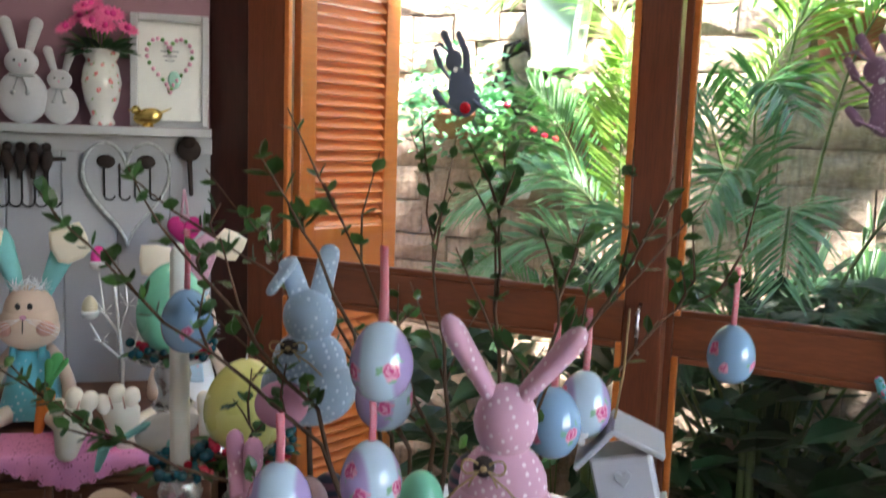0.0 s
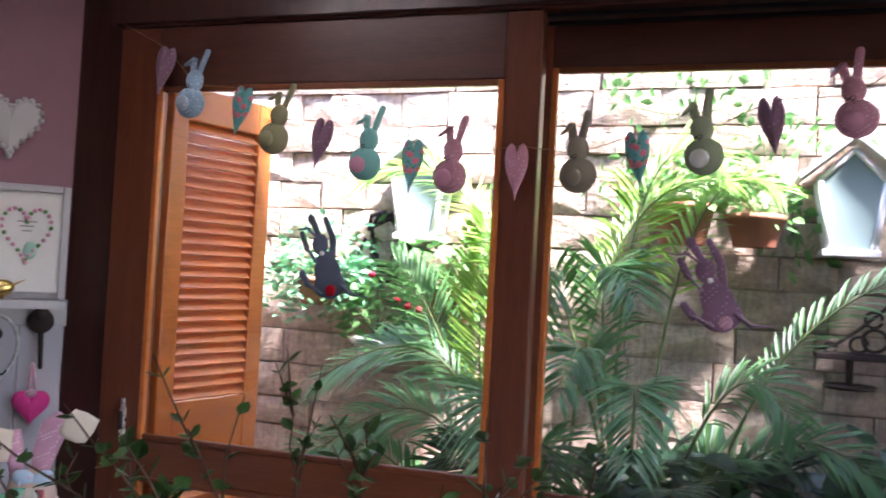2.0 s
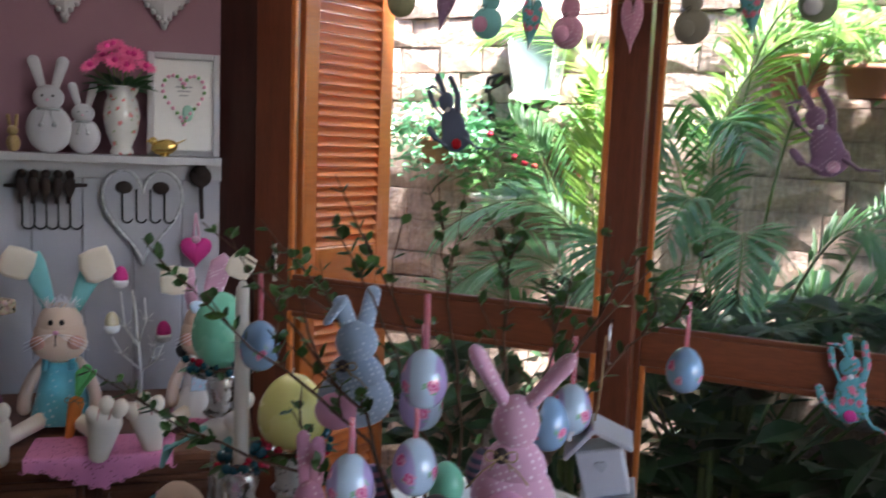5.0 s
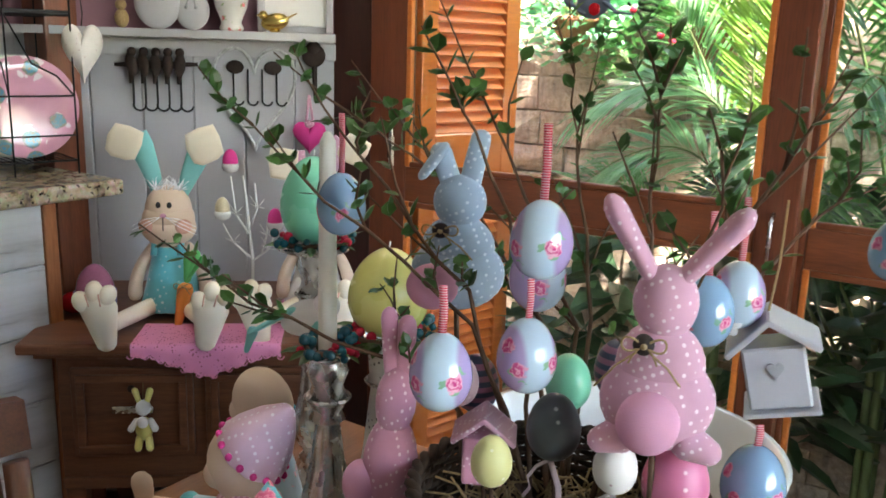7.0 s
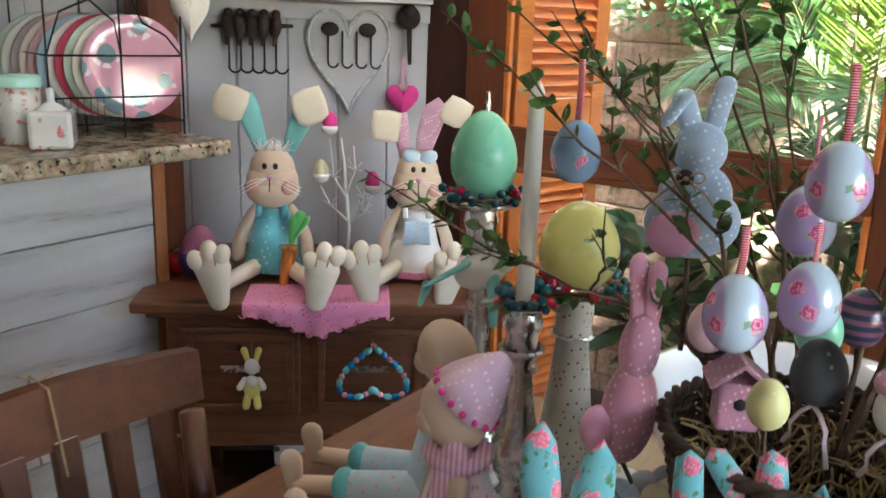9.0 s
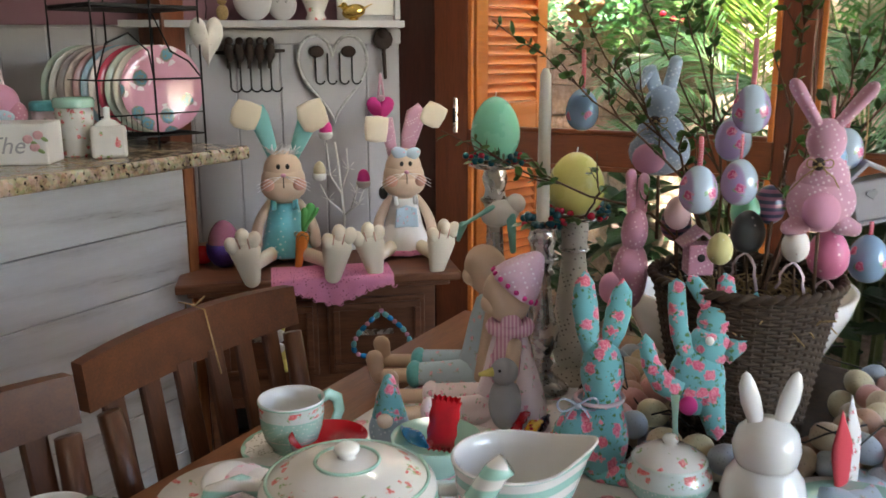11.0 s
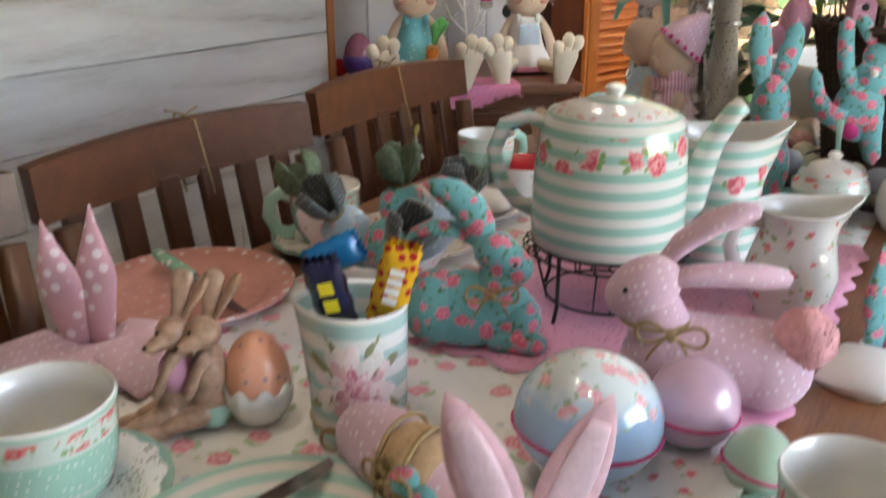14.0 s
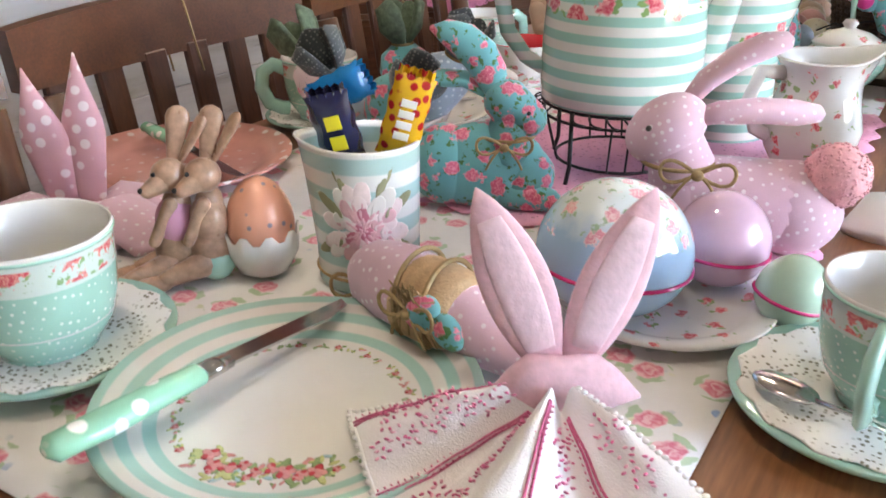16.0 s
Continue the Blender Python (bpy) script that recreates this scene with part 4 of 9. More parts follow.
bush("potted_shrub", pose(0.09, 2.82, 1.85), (0.12, 0.08, 0.08), 90, 0.05, BUSH_LEAF, rnd, "small shrub in a terracotta wall pot", "potted plant", (0.09, 0.1, TERRACOTTA), 6, 0.9)
bush("potted_bromeliad", pose(0.73, 2.8, 1.62), (0.2, 0.1, 0.07), 120, 0.09, SUCCULENT, rnd, "trailing plant in a brown square wall pot", "potted plant", (0.1, 0.12, TERRACOTTA), 6, 0.7)
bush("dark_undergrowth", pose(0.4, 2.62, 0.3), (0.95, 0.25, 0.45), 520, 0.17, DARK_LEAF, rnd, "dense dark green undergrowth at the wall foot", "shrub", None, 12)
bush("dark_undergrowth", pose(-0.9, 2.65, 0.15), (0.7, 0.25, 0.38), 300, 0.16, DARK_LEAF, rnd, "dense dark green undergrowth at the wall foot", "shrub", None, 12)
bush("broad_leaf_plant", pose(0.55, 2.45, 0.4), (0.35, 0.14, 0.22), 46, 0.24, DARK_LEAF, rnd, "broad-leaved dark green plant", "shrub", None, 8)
# creepers on the wall
for k, (x0, z0, x1, z1, nleaf) in enumerate(((-0.4, 2.25, 0.35, 2.12, 46), (-0.75, 1.95, 0.1, 1.98, 50), (0.1, 2.35, 0.12, 1.85, 40), (-1.25, 1.75, -0.8, 1.5, 40), (0.2, 1.9, 0.22, 1.75, 26), (-0.5, 2.4, 0.0, 2.3, 30))):
    cr = thing("wall_creeper", pose(x0, WALL_Y - 0.02, z0), "thin green creeper across the stones", "creeper", "wall creepers")
    s, st = Shape(), Shape()
    pts = [(t / 8 * (x1 - x0), rnd.uniform(-0.02, 0.0), t / 8 * (z1 - z0) + rnd.uniform(-0.03, 0.03)) for t in range(9)]
    st.tube(pts, 0.0025, STEM_GREEN, 5)
    for i in range(nleaf):
        q = Vector(rnd.choice(pts)) + Vector((rnd.uniform(-.09, .09), rnd.uniform(-.05, 0), rnd.uniform(-.07, .07)))
        d = (rnd.uniform(-1, 1), -0.4, rnd.uniform(-1, 0.6))
        leaf_faces(s, q, d, (0.3, -0.6, 1), rnd.uniform(0.03, 0.055), rnd.uniform(0.011, 0.019), BUSH_LEAF)
    part("vine", st, cr)
    part("leaves", s, cr)

for x, z in ((-1.06, 1.52), (-0.98, 1.49), (-1.16, 1.6), (-1.02, 1.5)):
    Shape().ball((0, 0, 0), (0.014, 0.01, 0.012), BERRY_RED, seg=10, rings=8).make("red_blossom", None, pose(x, 2.72, z), "small red blossom on a wall plant", "flower", "red blossoms")
w = thing("driftwood_ornament", pose(-1.18, WALL_Y - 0.03, 1.72), "dark driftwood wreath on the stone wall", "ornament")
s = Shape()
for k in range(26):
    a = rnd.uniform(0, 6.28)
    q = 0.05 + 0.05 * rnd.random()
    s.tube([(q * math.cos(a), -0.01, 1.4 * q * math.sin(a)), (q * 1.2 * math.cos(a + 0.5), -0.04, 1.5 * q * math.sin(a + 0.5)), (q * math.cos(a + 1.0), -0.02, 1.4 * q * math.sin(a + 1.0))], 0.009, RUST_IRON, 6)
part("driftwood", s, w)

# ---- table ware and soft toys ----
def patch_ground(side, panel, half, axis=1):
    """Side colour with a panel of another colour round the middle of one local axis."""
    def ground(nt, v):
        z = nt.nodes.new("ShaderNodeSeparateXYZ")
        nt.links.new(v, z.inputs[0])
        k = ramp(nt, maths(nt, "ABSOLUTE", z.outputs[axis]), [(half * 0.9, 1.0), (half * 1.1, 0.0)])
        return mix(nt, k, side, panel)
    return ground


EGG_LILAC = flowery("lilac_and_blue_rose_egg", (0.6, 0.6, 0.75), (0.55, 0.05, 0.2), (0.8, 0.4, 0.52), (0.25, 0.45, 0.3), 30, 0.24, 0.12, None, False, 0.6,
                    patch_ground((0.40, 0.31, 0.54), (0.48, 0.61, 0.72), 0.013, 0))
EGG_BLUE = flowery("blue_rose_egg", (0.26, 0.42, 0.60), (0.6, 0.08, 0.22), (0.8, 0.4, 0.5), (0.2, 0.4, 0.3), 26, 0.2, 0.12, None, False, 0.6)


def cap_ground(side, cap, low, high):
    """Side colour that fades into a paler cap above a local height."""
    def ground(nt, v):
        z = nt.nodes.new("ShaderNodeSeparateXYZ")
        nt.links.new(v, z.inputs[0])
        h = maths(nt, "ADD", z.outputs[2], maths(nt, "MULTIPLY", maths(nt, "SUBTRACT", noise_of(nt, v, 60), 0.5), 0.03))
        k = nt.nodes.new("ShaderNodeMapRange")
        nt.links.new(h, k.inputs[0])
        k.inputs[1].default_value, k.inputs[2].default_value = low, high
        return mix(nt, k.outputs[0], side, cap)
    return ground


EGG_BIG = flowery("large_blue_tin_egg", (0.40, 0.56, 0.76), (0.75, 0.25, 0.35), (0.9, 0.7, 0.72), (0.35, 0.5, 0.35), 55, 0.33, 0.12, (0.016, 0.08), False, 0.6,
                  cap_ground((0.36, 0.54, 0.74), (0.70, 0.78, 0.80), 0.018, 0.04))
EGG_MAUVE = paint("mauve_tin_egg", (0.62, 0.42, 0.54), 0.14, vary=0.08, coat=0.6, grain=0)
EGG_SAGE = paint("sage_green_tin_egg", (0.42, 0.58, 0.46), 0.14, vary=0.1, coat=0.6, grain=0)
EGG_GREY = dotted("slate_dotted_egg", (0.075, 0.09, 0.10), (0.4, 0.42, 0.42), 70, 0.13, 0.4, 0.5, cloth=False)
EGG_PINK = dotted("rose_dotted_egg", (0.68, 0.20, 0.34), (0.85, 0.6, 0.66), 70, 0.14, 0.4, 0.5, cloth=False)
EGG_PALE = dotted("blush_dotted_egg", (0.72, 0.50, 0.52), (0.85, 0.75, 0.74), 70, 0.13, 0.4, 0.5, cloth=False)
EGG_WHITE = dotted("white_speckled_egg", (0.76, 0.73, 0.68), (0.45, 0.3, 0.3), 90, 0.12, 0.4, 0.8, cloth=False)
EGG_YELLOW = dotted("yellow_dotted_egg", (0.66, 0.62, 0.28), (0.8, 0.78, 0.6), 80, 0.12, 0.4, 0.5, cloth=False)
EGG_NAVY = ground_material("navy_striped_egg", stripe_ground((0.04, 0.05, 0.10), (0.3, 0.12, 0.2), 0.011), 0.3, 0.3)
EGG_ORANGE = dotted("coral_dotted_egg", (0.85, 0.40, 0.27), (0.30, 0.26, 0.30), 80, 0.17, 0.3, 0.3, coat=0.3, cloth=False)
PILE = [dotted("quail_" + n, c, tuple(x * 0.55 for x in c), 170, 0.16, 0.4, 0.9, cloth=False) for n, c in
        (("cream", (0.60, 0.52, 0.34)), ("peach", (0.60, 0.38, 0.28)), ("pink", (0.60, 0.33, 0.31)), ("grey_blue", (0.33, 0.38, 0.44)), ("sand", (0.52, 0.41, 0.29)))]
TEAPOT_STRIPE = ground_material("mint_and_white_striped_china", stripe_ground((0.72, 0.72, 0.68), (0.31, 0.57, 0.50), 0.0212, 2, 0.5, 0.35), 0.13, 0.5)
TEAPOT_ROSE = flowery("rose_transfer_on_stripes", (0.8, 0.79, 0.74), (0.62, 0.05, 0.10), (0.85, 0.40, 0.40), (0.22, 0.38, 0.14), 27, 0.37, 0.13, (0.104, 0.150), False, 0.5,
                      stripe_ground((0.72, 0.72, 0.68), (0.31, 0.57, 0.50), 0.0212, 2, 0.5, 0.35))
CHINA_ROSE = flowery("rose_sprigged_china", (0.72, 0.71, 0.68), (0.62, 0.06, 0.1), (0.82, 0.42, 0.40), (0.3, 0.42, 0.2), 42, 0.25, 0.13, None, False, 0.5)
CUP_ROSE = flowery("rose_band_on_mint_china", (0.62, 0.72, 0.66), (0.6, 0.05, 0.09), (0.8, 0.35, 0.3), (0.25, 0.4, 0.18), 66, 0.42, 0.13, (0.063, 0.0775), False, 0.5)
LID_ROSE = flowery("rose_ring_lid_china", (0.72, 0.71, 0.68), (0.6, 0.05, 0.09), (0.8, 0.35, 0.3), (0.25, 0.4, 0.18), 70, 0.3, 0.13, (0.1665, 0.1735), False, 0.5)
CAN_FLOWER = flowery("peony_on_striped_tin", (0.8, 0.8, 0.78), (0.62, 0.2, 0.25), (0.85, 0.66, 0.64), (0.25, 0.28, 0.2), 9.5, 0.37, 0.25, (5, 6), False, 0.3,
                     stripe_ground((0.78, 0.79, 0.76), (0.42, 0.62, 0.60), 0.028, 2, 0.5, 0.1))
NAPKIN = paint("white_napkin_linen", (0.80, 0.78, 0.78), 0.9, vary=0.05, scale=20, grain=0.5, fine=900)
STITCH_PALE = paint("pale_pink_embroidery", (0.80, 0.42, 0.54), 0.9, vary=0.2, scale=300)
STITCH = paint("pink_embroidery", (0.66, 0.15, 0.30), 0.9, vary=0.3, scale=300)
PLATE_RING = ground_material("mint_ringed_china", ring_ground((0.82, 0.81, 0.77), (0.42, 0.68, 0.62), 0.0175, 0.088, (0.82, 0.81, 0.77)), 0.12, 0.5)
PLATE_PINK = dotted("pink_dotted_china", (0.70, 0.33, 0.29), (0.85, 0.74, 0.7), 42, 0.28, 0.12, 0.0, coat=0.6, cloth=False, turn=0.0)
PEACH_EAR = paint("pink_embossed_cloth", (0.78, 0.50, 0.57), 0.85, vary=0.14, scale=110, grain=0.5, fine=260)
V15 = 32.0     # the way the table is looked along at its near end
V12 = 27.6     # and from the middle of it


def plate(m, r, mat, label, rim=CHINA, print_=None, depth=0.018, group="plates", name="dinner_plate"):
    p = thing(name, m, label, "plate", group)
    s = Shape().turn([(r * 0.55, 0.0), (r * 0.58, 0.003), (r * 0.68, 0.004), (r, depth), (r * 1.005, depth + 0.002), (r * 0.995, depth + 0.004), (r * 0.74, 0.009), (r * 0.68, 0.007), (0.0, 0.006)], mat, 64)
    part("dish", s, p)
    return p


def cup(m, label, r=0.052, h=0.086, handle=0.0, mat=None, band=True, group="cups"):
    """A china cup with a rose band, on its saucer of the same set."""
    c = thing("tea_cup", m, label, "cup", group)
    s = Shape().turn([(r * 0.62, 0.0), (r * 0.62, 0.004), (r * 0.66, 0.006), (r * 0.86, 0.022), (r * 0.95, 0.042), (r * 0.982, h * 0.7)], mat or MINT_DOT, 48)
    part("body", s, c)
    s = Shape().turn([(r * 0.982, h * 0.7), (r * 0.99, h * 0.8), (r * 1.0, h * 0.94)], CUP_ROSE, 48)
    part("rose_band", s, c, "white band of small roses")
    s = Shape().turn([(r * 1.0, h * 0.94), (r * 1.012, h - 0.002), (r * 1.0, h), (r * 0.965, h - 0.001), (r * 0.94, h * 0.7), (r * 0.88, h * 0.3), (r * 0.5, 0.01), (0, 0.009)], CHINA, 48)
    part("rim", s, c, "plain white rim and inside")
    for z in (0.955,):
        part("mint_line", Shape().tube(arc((0, 0, h * z), r * 1.004, 0, 350, 40, "xy"), 0.0013, MINT, 6, closed=True), c, "painted mint line")
    a = radians(handle)
    pts = [(r * 0.93 + u * 0.032, 0, h * 0.5 + w * h * 0.36) for u, w in ((0, 0.9), (0.5, 1.12), (0.95, 0.8), (1.05, 0.1), (0.75, -0.6), (0.25, -0.85), (-0.08, -0.9))]
    s = Shape().tube(pts, 0.0055, MINT, 8, 1.8, m=pose(0, 0, 0, 0, 0, handle))
    part("handle", s, c)
    return c


def saucer(m, label, r=0.082, lace=True):
    p = plate(m, r, MINT, label, depth=0.014, group="saucers", name="saucer")
    if lace:
        s = Shape().turn([(0, 0.0105), (r * 0.7, 0.0108), (r * 0.93, 0.0165), (r * 0.91, 0.0175), (r * 0.68, 0.0118), (0, 0.0115)], DOILY, 48, wave=lambda b, i: 1 + (0.035 * math.cos(14 * b) if i in (2, 3) else 0))
        d = s.make("paper_doily", None, m, "white lace paper doily on a saucer", "doily", "doilies")
    return p


def knife(m, label):
    k = thing("table_knife", m, label, "knife", "knives")
    part("handle", Shape().tube([(-0.005, 0, 0), (0.0, 0, 0), (0.03, 0, 0), (0.07, 0, 0.001), (0.098, 0, 0.001), (0.1, 0, 0.001)], [0.004, 0.0095, 0.0105, 0.0095, 0.0085, 0.007], MINT_HANDLE, 12, 0.75), k, "mint green handle with white dots")
    part("collar", Shape().tube([(0.1, 0, 0.001), (0.122, 0, 0.001)], [0.0078, 0.0066], STEEL, 12, 0.7), k)
    s = Shape()
    s.put([(0.122, -0.006, 0), (0.21, -0.009, 0), (0.232, -0.004, 0), (0.236, 0.004, 0), (0.122, 0.006, 0)] + [(0.122, -0.006, 0.0022), (0.21, -0.009, 0.0012), (0.232, -0.004, 0.001), (0.236, 0.004, 0.0016), (0.122, 0.006, 0.0026)],
          [(4, 3, 2, 1, 0), (5, 6, 7, 8, 9), (0, 1, 6, 5), (1, 2, 7, 6), (2, 3, 8, 7), (3, 4, 9, 8)], STEEL, False)
    part("blade", s, k, "polished steel blade")
    return k


def jug(name, m, label, prof, mats, lip, handle=None, spout_w=0.35):
    """A pouring jug: a turned body whose rim is drawn out to a lip towards local +x."""
    j = thing(name, m, label, "jug")
    n = len(prof)
    top = max(z for _, z in prof)

    def lipped(s, profile, mat):
        k = len(s.v)
        s.turn(profile, mat, 48)
        for i in range(k, len(s.v)):
            x, y, z = s.v[i]
            t = max(0, (z - top * 0.62) / (top * 0.38))
            b = math.atan2(y, x)
            g = max(0, math.cos(b)) ** 5
            s.v[i] = (x + lip * t * g, y * (1 - 0.35 * t * g), z + lip * 0.35 * t * t * g)
    s = Shape()
    lipped(s, prof, mats[0])
    part("body", s, j)
    s = Shape()
    r, z = prof[-1]
    inner = [(r, z), (r * 0.97, z + 0.002), (r * 0.93, z)] + [(q * 0.9, w) for q, w in reversed(prof[1:-1])] + [(0, prof[0][1] + 0.006)]
    lipped(s, inner, mats[1])
    part("inside", s, j)
    if handle:
        part("handle", Shape().tube(handle, 0.006, mats[2], 8, 1.5), j)
    return j


def teapot(m):
    t = thing("teapot", m, "large mint and white striped china teapot with roses", "teapot")
    body = [(0.088, 0.0), (0.0925, 0.004), (0.0935, 0.03), (0.092, 0.08), (0.088, 0.13), (0.085, 0.148), (0.083, 0.157), (0.076, 0.162)]
    part("body", Shape().turn(body, TEAPOT_ROSE, 64), t)
    part("lid", Shape().turn([(0.076, 0.161), (0.074, 0.165), (0.055, 0.174), (0.025, 0.181), (0.009, 0.184)], LID_ROSE, 48), t, "white lid with a ring of roses")
    for q, z in ((0.0765, 0.1635), (0.03, 0.1805)):
        part("mint_line", Shape().tube(arc((0, 0, z), q, 0, 350, 40, "xy"), 0.0018, MINT, 6, closed=True), t, "painted mint ring")
    part("knob", Shape().turn([(0.009, 0.183), (0.008, 0.186), (0.0125, 0.191), (0.0115, 0.196), (0.005, 0.199), (0, 0.1995)], CHINA, 24), t)
    pts = [(-0.076, 0, 0.147), (-0.10, 0, 0.158), (-0.128, 0, 0.148), (-0.14, 0, 0.115), (-0.133, 0, 0.08), (-0.112, 0, 0.05), (-0.084, 0, 0.032)]
    part("handle", Shape().tube(pts, [0.0065, 0.0065, 0.0068, 0.007, 0.007, 0.0065, 0.0065], TEAPOT_STRIPE, 10, 1.4), t, "striped loop handle")
    pts = [(0.078, 0, 0.035), (0.095, 0, 0.055), (0.106, 0, 0.09), (0.118, 0, 0.128), (0.14, 0, 0.166), (0.15, 0, 0.174)]
    part("spout", Shape().tube(pts, [0.026, 0.023, 0.018, 0.0145, 0.0125, 0.012], TEAPOT_STRIPE, 16), t)
    return t


def wire_stand(m):
    w = thing("wire_trivet", m, "black wire pot stand with a looped rim", "stand")
    for z, r in ((0.084, 0.088), (0.07, 0.086), (0.016, 0.07)):
        part("ring", Shape().tube(arc((0, 0, z), r, 0, 350, 36, "xy"), 0.0018, IRON, 6, closed=True), w)
    s = Shape()
    for i in range(30):
        a = 12 * i
        s.tube([(c, d, e) for c, d, e in [((0.088 + 0.012 * math.sin(math.pi * k / 6)) * math.cos(radians(a + 9 * k / 6)), (0.088 + 0.012 * math.sin(math.pi * k / 6)) * math.sin(radians(a + 9 * k / 6)), 0.084 - 0.012 * k / 6) for k in range(7)]], 0.0012, IRON, 5)
    part("looped_rim", s, w)
    for i in range(4):
        a = radians(45 + 90 * i)
        x, y = math.cos(a), math.sin(a)
        part("leg", Shape().tube([(0.086 * x, 0.086 * y, 0.084), (0.086 * x, 0.086 * y, 0.02), (0.092 * x, 0.092 * y, 0.001)], 0.0025, IRON, 6), w)
    for i in range(4):
        a = radians(90 * i)
        x, y = math.cos(a), math.sin(a)
        for k in (-0.02, 0, 0.02):
            part("wire", Shape().tube([(0.084 * x - k * y, 0.084 * y + k * x, 0.07), (0.07 * x - k * y, 0.07 * y + k * x, 0.016)], 0.0013, IRON, 5), w)
    return w


def bow(s, c, k, mat, m=None):
    """Two round loops, two hanging ends and a knot of twine, lying in x, z in front of c."""
    for sg in (-1, 1):
        loop = []
        for i in range(15):
            t = math.pi * i / 14
            loop.append((c[0] + sg * 0.95 * k * math.sin(t), c[1] - 0.12 * k * math.sin(t), c[2] + k * (0.3 * math.sin(2 * t) + 0.1 * math.sin(t))))
        s.tube(loop, 0.055 * k, mat, 5, m=m)
        s.tube([(c[0] + sg * 0.62 * k * t ** 0.8, c[1] - 0.12 * k * math.sin(3 * t), c[2] - k * (0.3 * t + 0.5 * t * t)) for t in (0, 0.2, 0.4, 0.6, 0.8, 1.0)], 0.045 * k, mat, 5, m=m)
    s.ball((c[0], c[1] - 0.08 * k, c[2]), (0.17 * k, 0.14 * k, 0.15 * k), mat, seg=10, rings=8, m=m)


def build_table():
    t = thing("dining_table", pose(-0.55, 0.1, 0), "long brown wooden dining table", "table")
    for i in range(6):
        part("plank", Shape().box((1.1 / 6 - 0.001, 2.1, 0.04), (-0.55 + 1.1 / 6 * (i + 0.5), 0.0, 0.73), WOOD_TABLE, 0.002), t)
    for x in (-0.47, 0.47):
        for y in (-0.95, 0.95):
            part("leg", Shape().box((0.08, 0.08, 0.71), (x, y, 0.355), WOOD_CHAIR_UP, 0.006), t)
        part("apron", Shape().box((0.025, 1.8, 0.09), (x, 0, 0.665), WOOD_TABLE, 0.004), t)


def cloth_sheet(x0, x1, y0, y1, mat, z=0.0, edge=None, nx=24, ny=60, k=0.0008, seed=0):
    """A thin sheet with faint ripples; edge(x, y, u, v) may scallop its border."""
    s = Shape()
    verts, faces = [], []
    for j in range(ny + 1):
        for i in range(nx + 1):
            x, y = x0 + (x1 - x0) * i / nx, y0 + (y1 - y0) * j / ny
            h = z + k * (1 + noise.noise((x * 14, y * 14, seed)))
            if edge:
                x, y = edge(x, y, i / nx, j / ny)
            verts.append((x, y, h))
    n = len(verts)
    verts += [(x, y, h - 0.0009) for x, y, h in verts]
    w = nx + 1
    for j in range(ny):
        for i in range(nx):
            a = j * w + i
            faces.append((a, a + 1, a + w + 1, a + w))
            faces.append((n + a, n + a + w, n + a + w + 1, n + a + 1))
    rim = [i for i in range(w)] + [j * w + nx for j in range(1, ny + 1)] + [ny * w + i for i in range(nx - 1, -1, -1)] + [j * w for j in range(ny - 1, 0, -1)]
    for a, b in zip(rim, rim[1:] + rim[:1]):
        faces.append((b, a, n + a, n + b))
    s.put(verts, faces, mat)
    return s


build_table()
cloth_sheet(-0.96, -0.33, -0.82, 1.0, RUNNER, 0.001).make("table_runner", None, pose(0, 0, 0.7515), "white cloth table runner printed with roses", "table runner")
cloth_sheet(-0.2, 0.2, -0.3, 0.3, CROCHET_PALE, 0.001, lambda x, y, u, v: (x * (1 + 0.03 * math.cos(60 * v)), y * (1 + 0.03 * math.cos(40 * u)))).make(
    "crochet_mat", None, pose(-0.52, 0.0, 0.7555), "pink crocheted mat with scalloped edge", "mat")

# near place setting
plate(pose(-0.580, -0.672, 0.755), 0.13, PLATE_RING, "white china plate ringed with mint stripes and roses")
s = Shape()
rr = random.Random(3)
ROSE_RED = paint("printed_rose_red", (0.60, 0.07, 0.09), 0.15, vary=0.2, scale=300, coat=0.5, grain=0)
ROSE_PINK = paint("printed_rose_pink", (0.76, 0.34, 0.34), 0.15, vary=0.2, scale=300, coat=0.5, grain=0)
LEAF_PRINT = paint("printed_leaf_green", (0.30, 0.42, 0.20), 0.15, vary=0.25, scale=300, coat=0.5, grain=0)
LEAF_LIME = paint("printed_leaf_lime", (0.60, 0.64, 0.30), 0.15, vary=0.2, scale=300, coat=0.5, grain=0)
BLUE_PRINT = paint("printed_flower_blue", (0.42, 0.62, 0.66), 0.15, vary=0.2, scale=300, coat=0.5, grain=0)


def printed_rose(s, x, y, r, rr):
    """A tiny printed rose with a pale heart, two leaves and a bud, lying on the glaze."""
    for k in range(3):
        a = rr.uniform(0, 6.28)
        s.ball((x + r * 1.25 * math.cos(a), y + r * 1.25 * math.sin(a), 0.0), (r * 0.95, r * 0.42, 0.0002), rr.choice([LEAF_PRINT, LEAF_LIME, LEAF_PRINT]), (0, 0, math.degrees(a) + rr.uniform(-30, 30)), 8, 4)
    for k in range(5):
        a = k * 1.257 + rr.random()
        s.ball((x + r * 0.5 * math.cos(a), y + r * 0.5 * math.sin(a), 0.0001), (r * 0.62, r * 0.5, 0.0003), ROSE_RED if k % 2 else ROSE_PINK, (0, 0, math.degrees(a)), 8, 4)
    s.ball((x, y, 0.0002), (r * 0.42, r * 0.38, 0.0004), ROSE_PINK, (0, 0, 0), 8, 4)


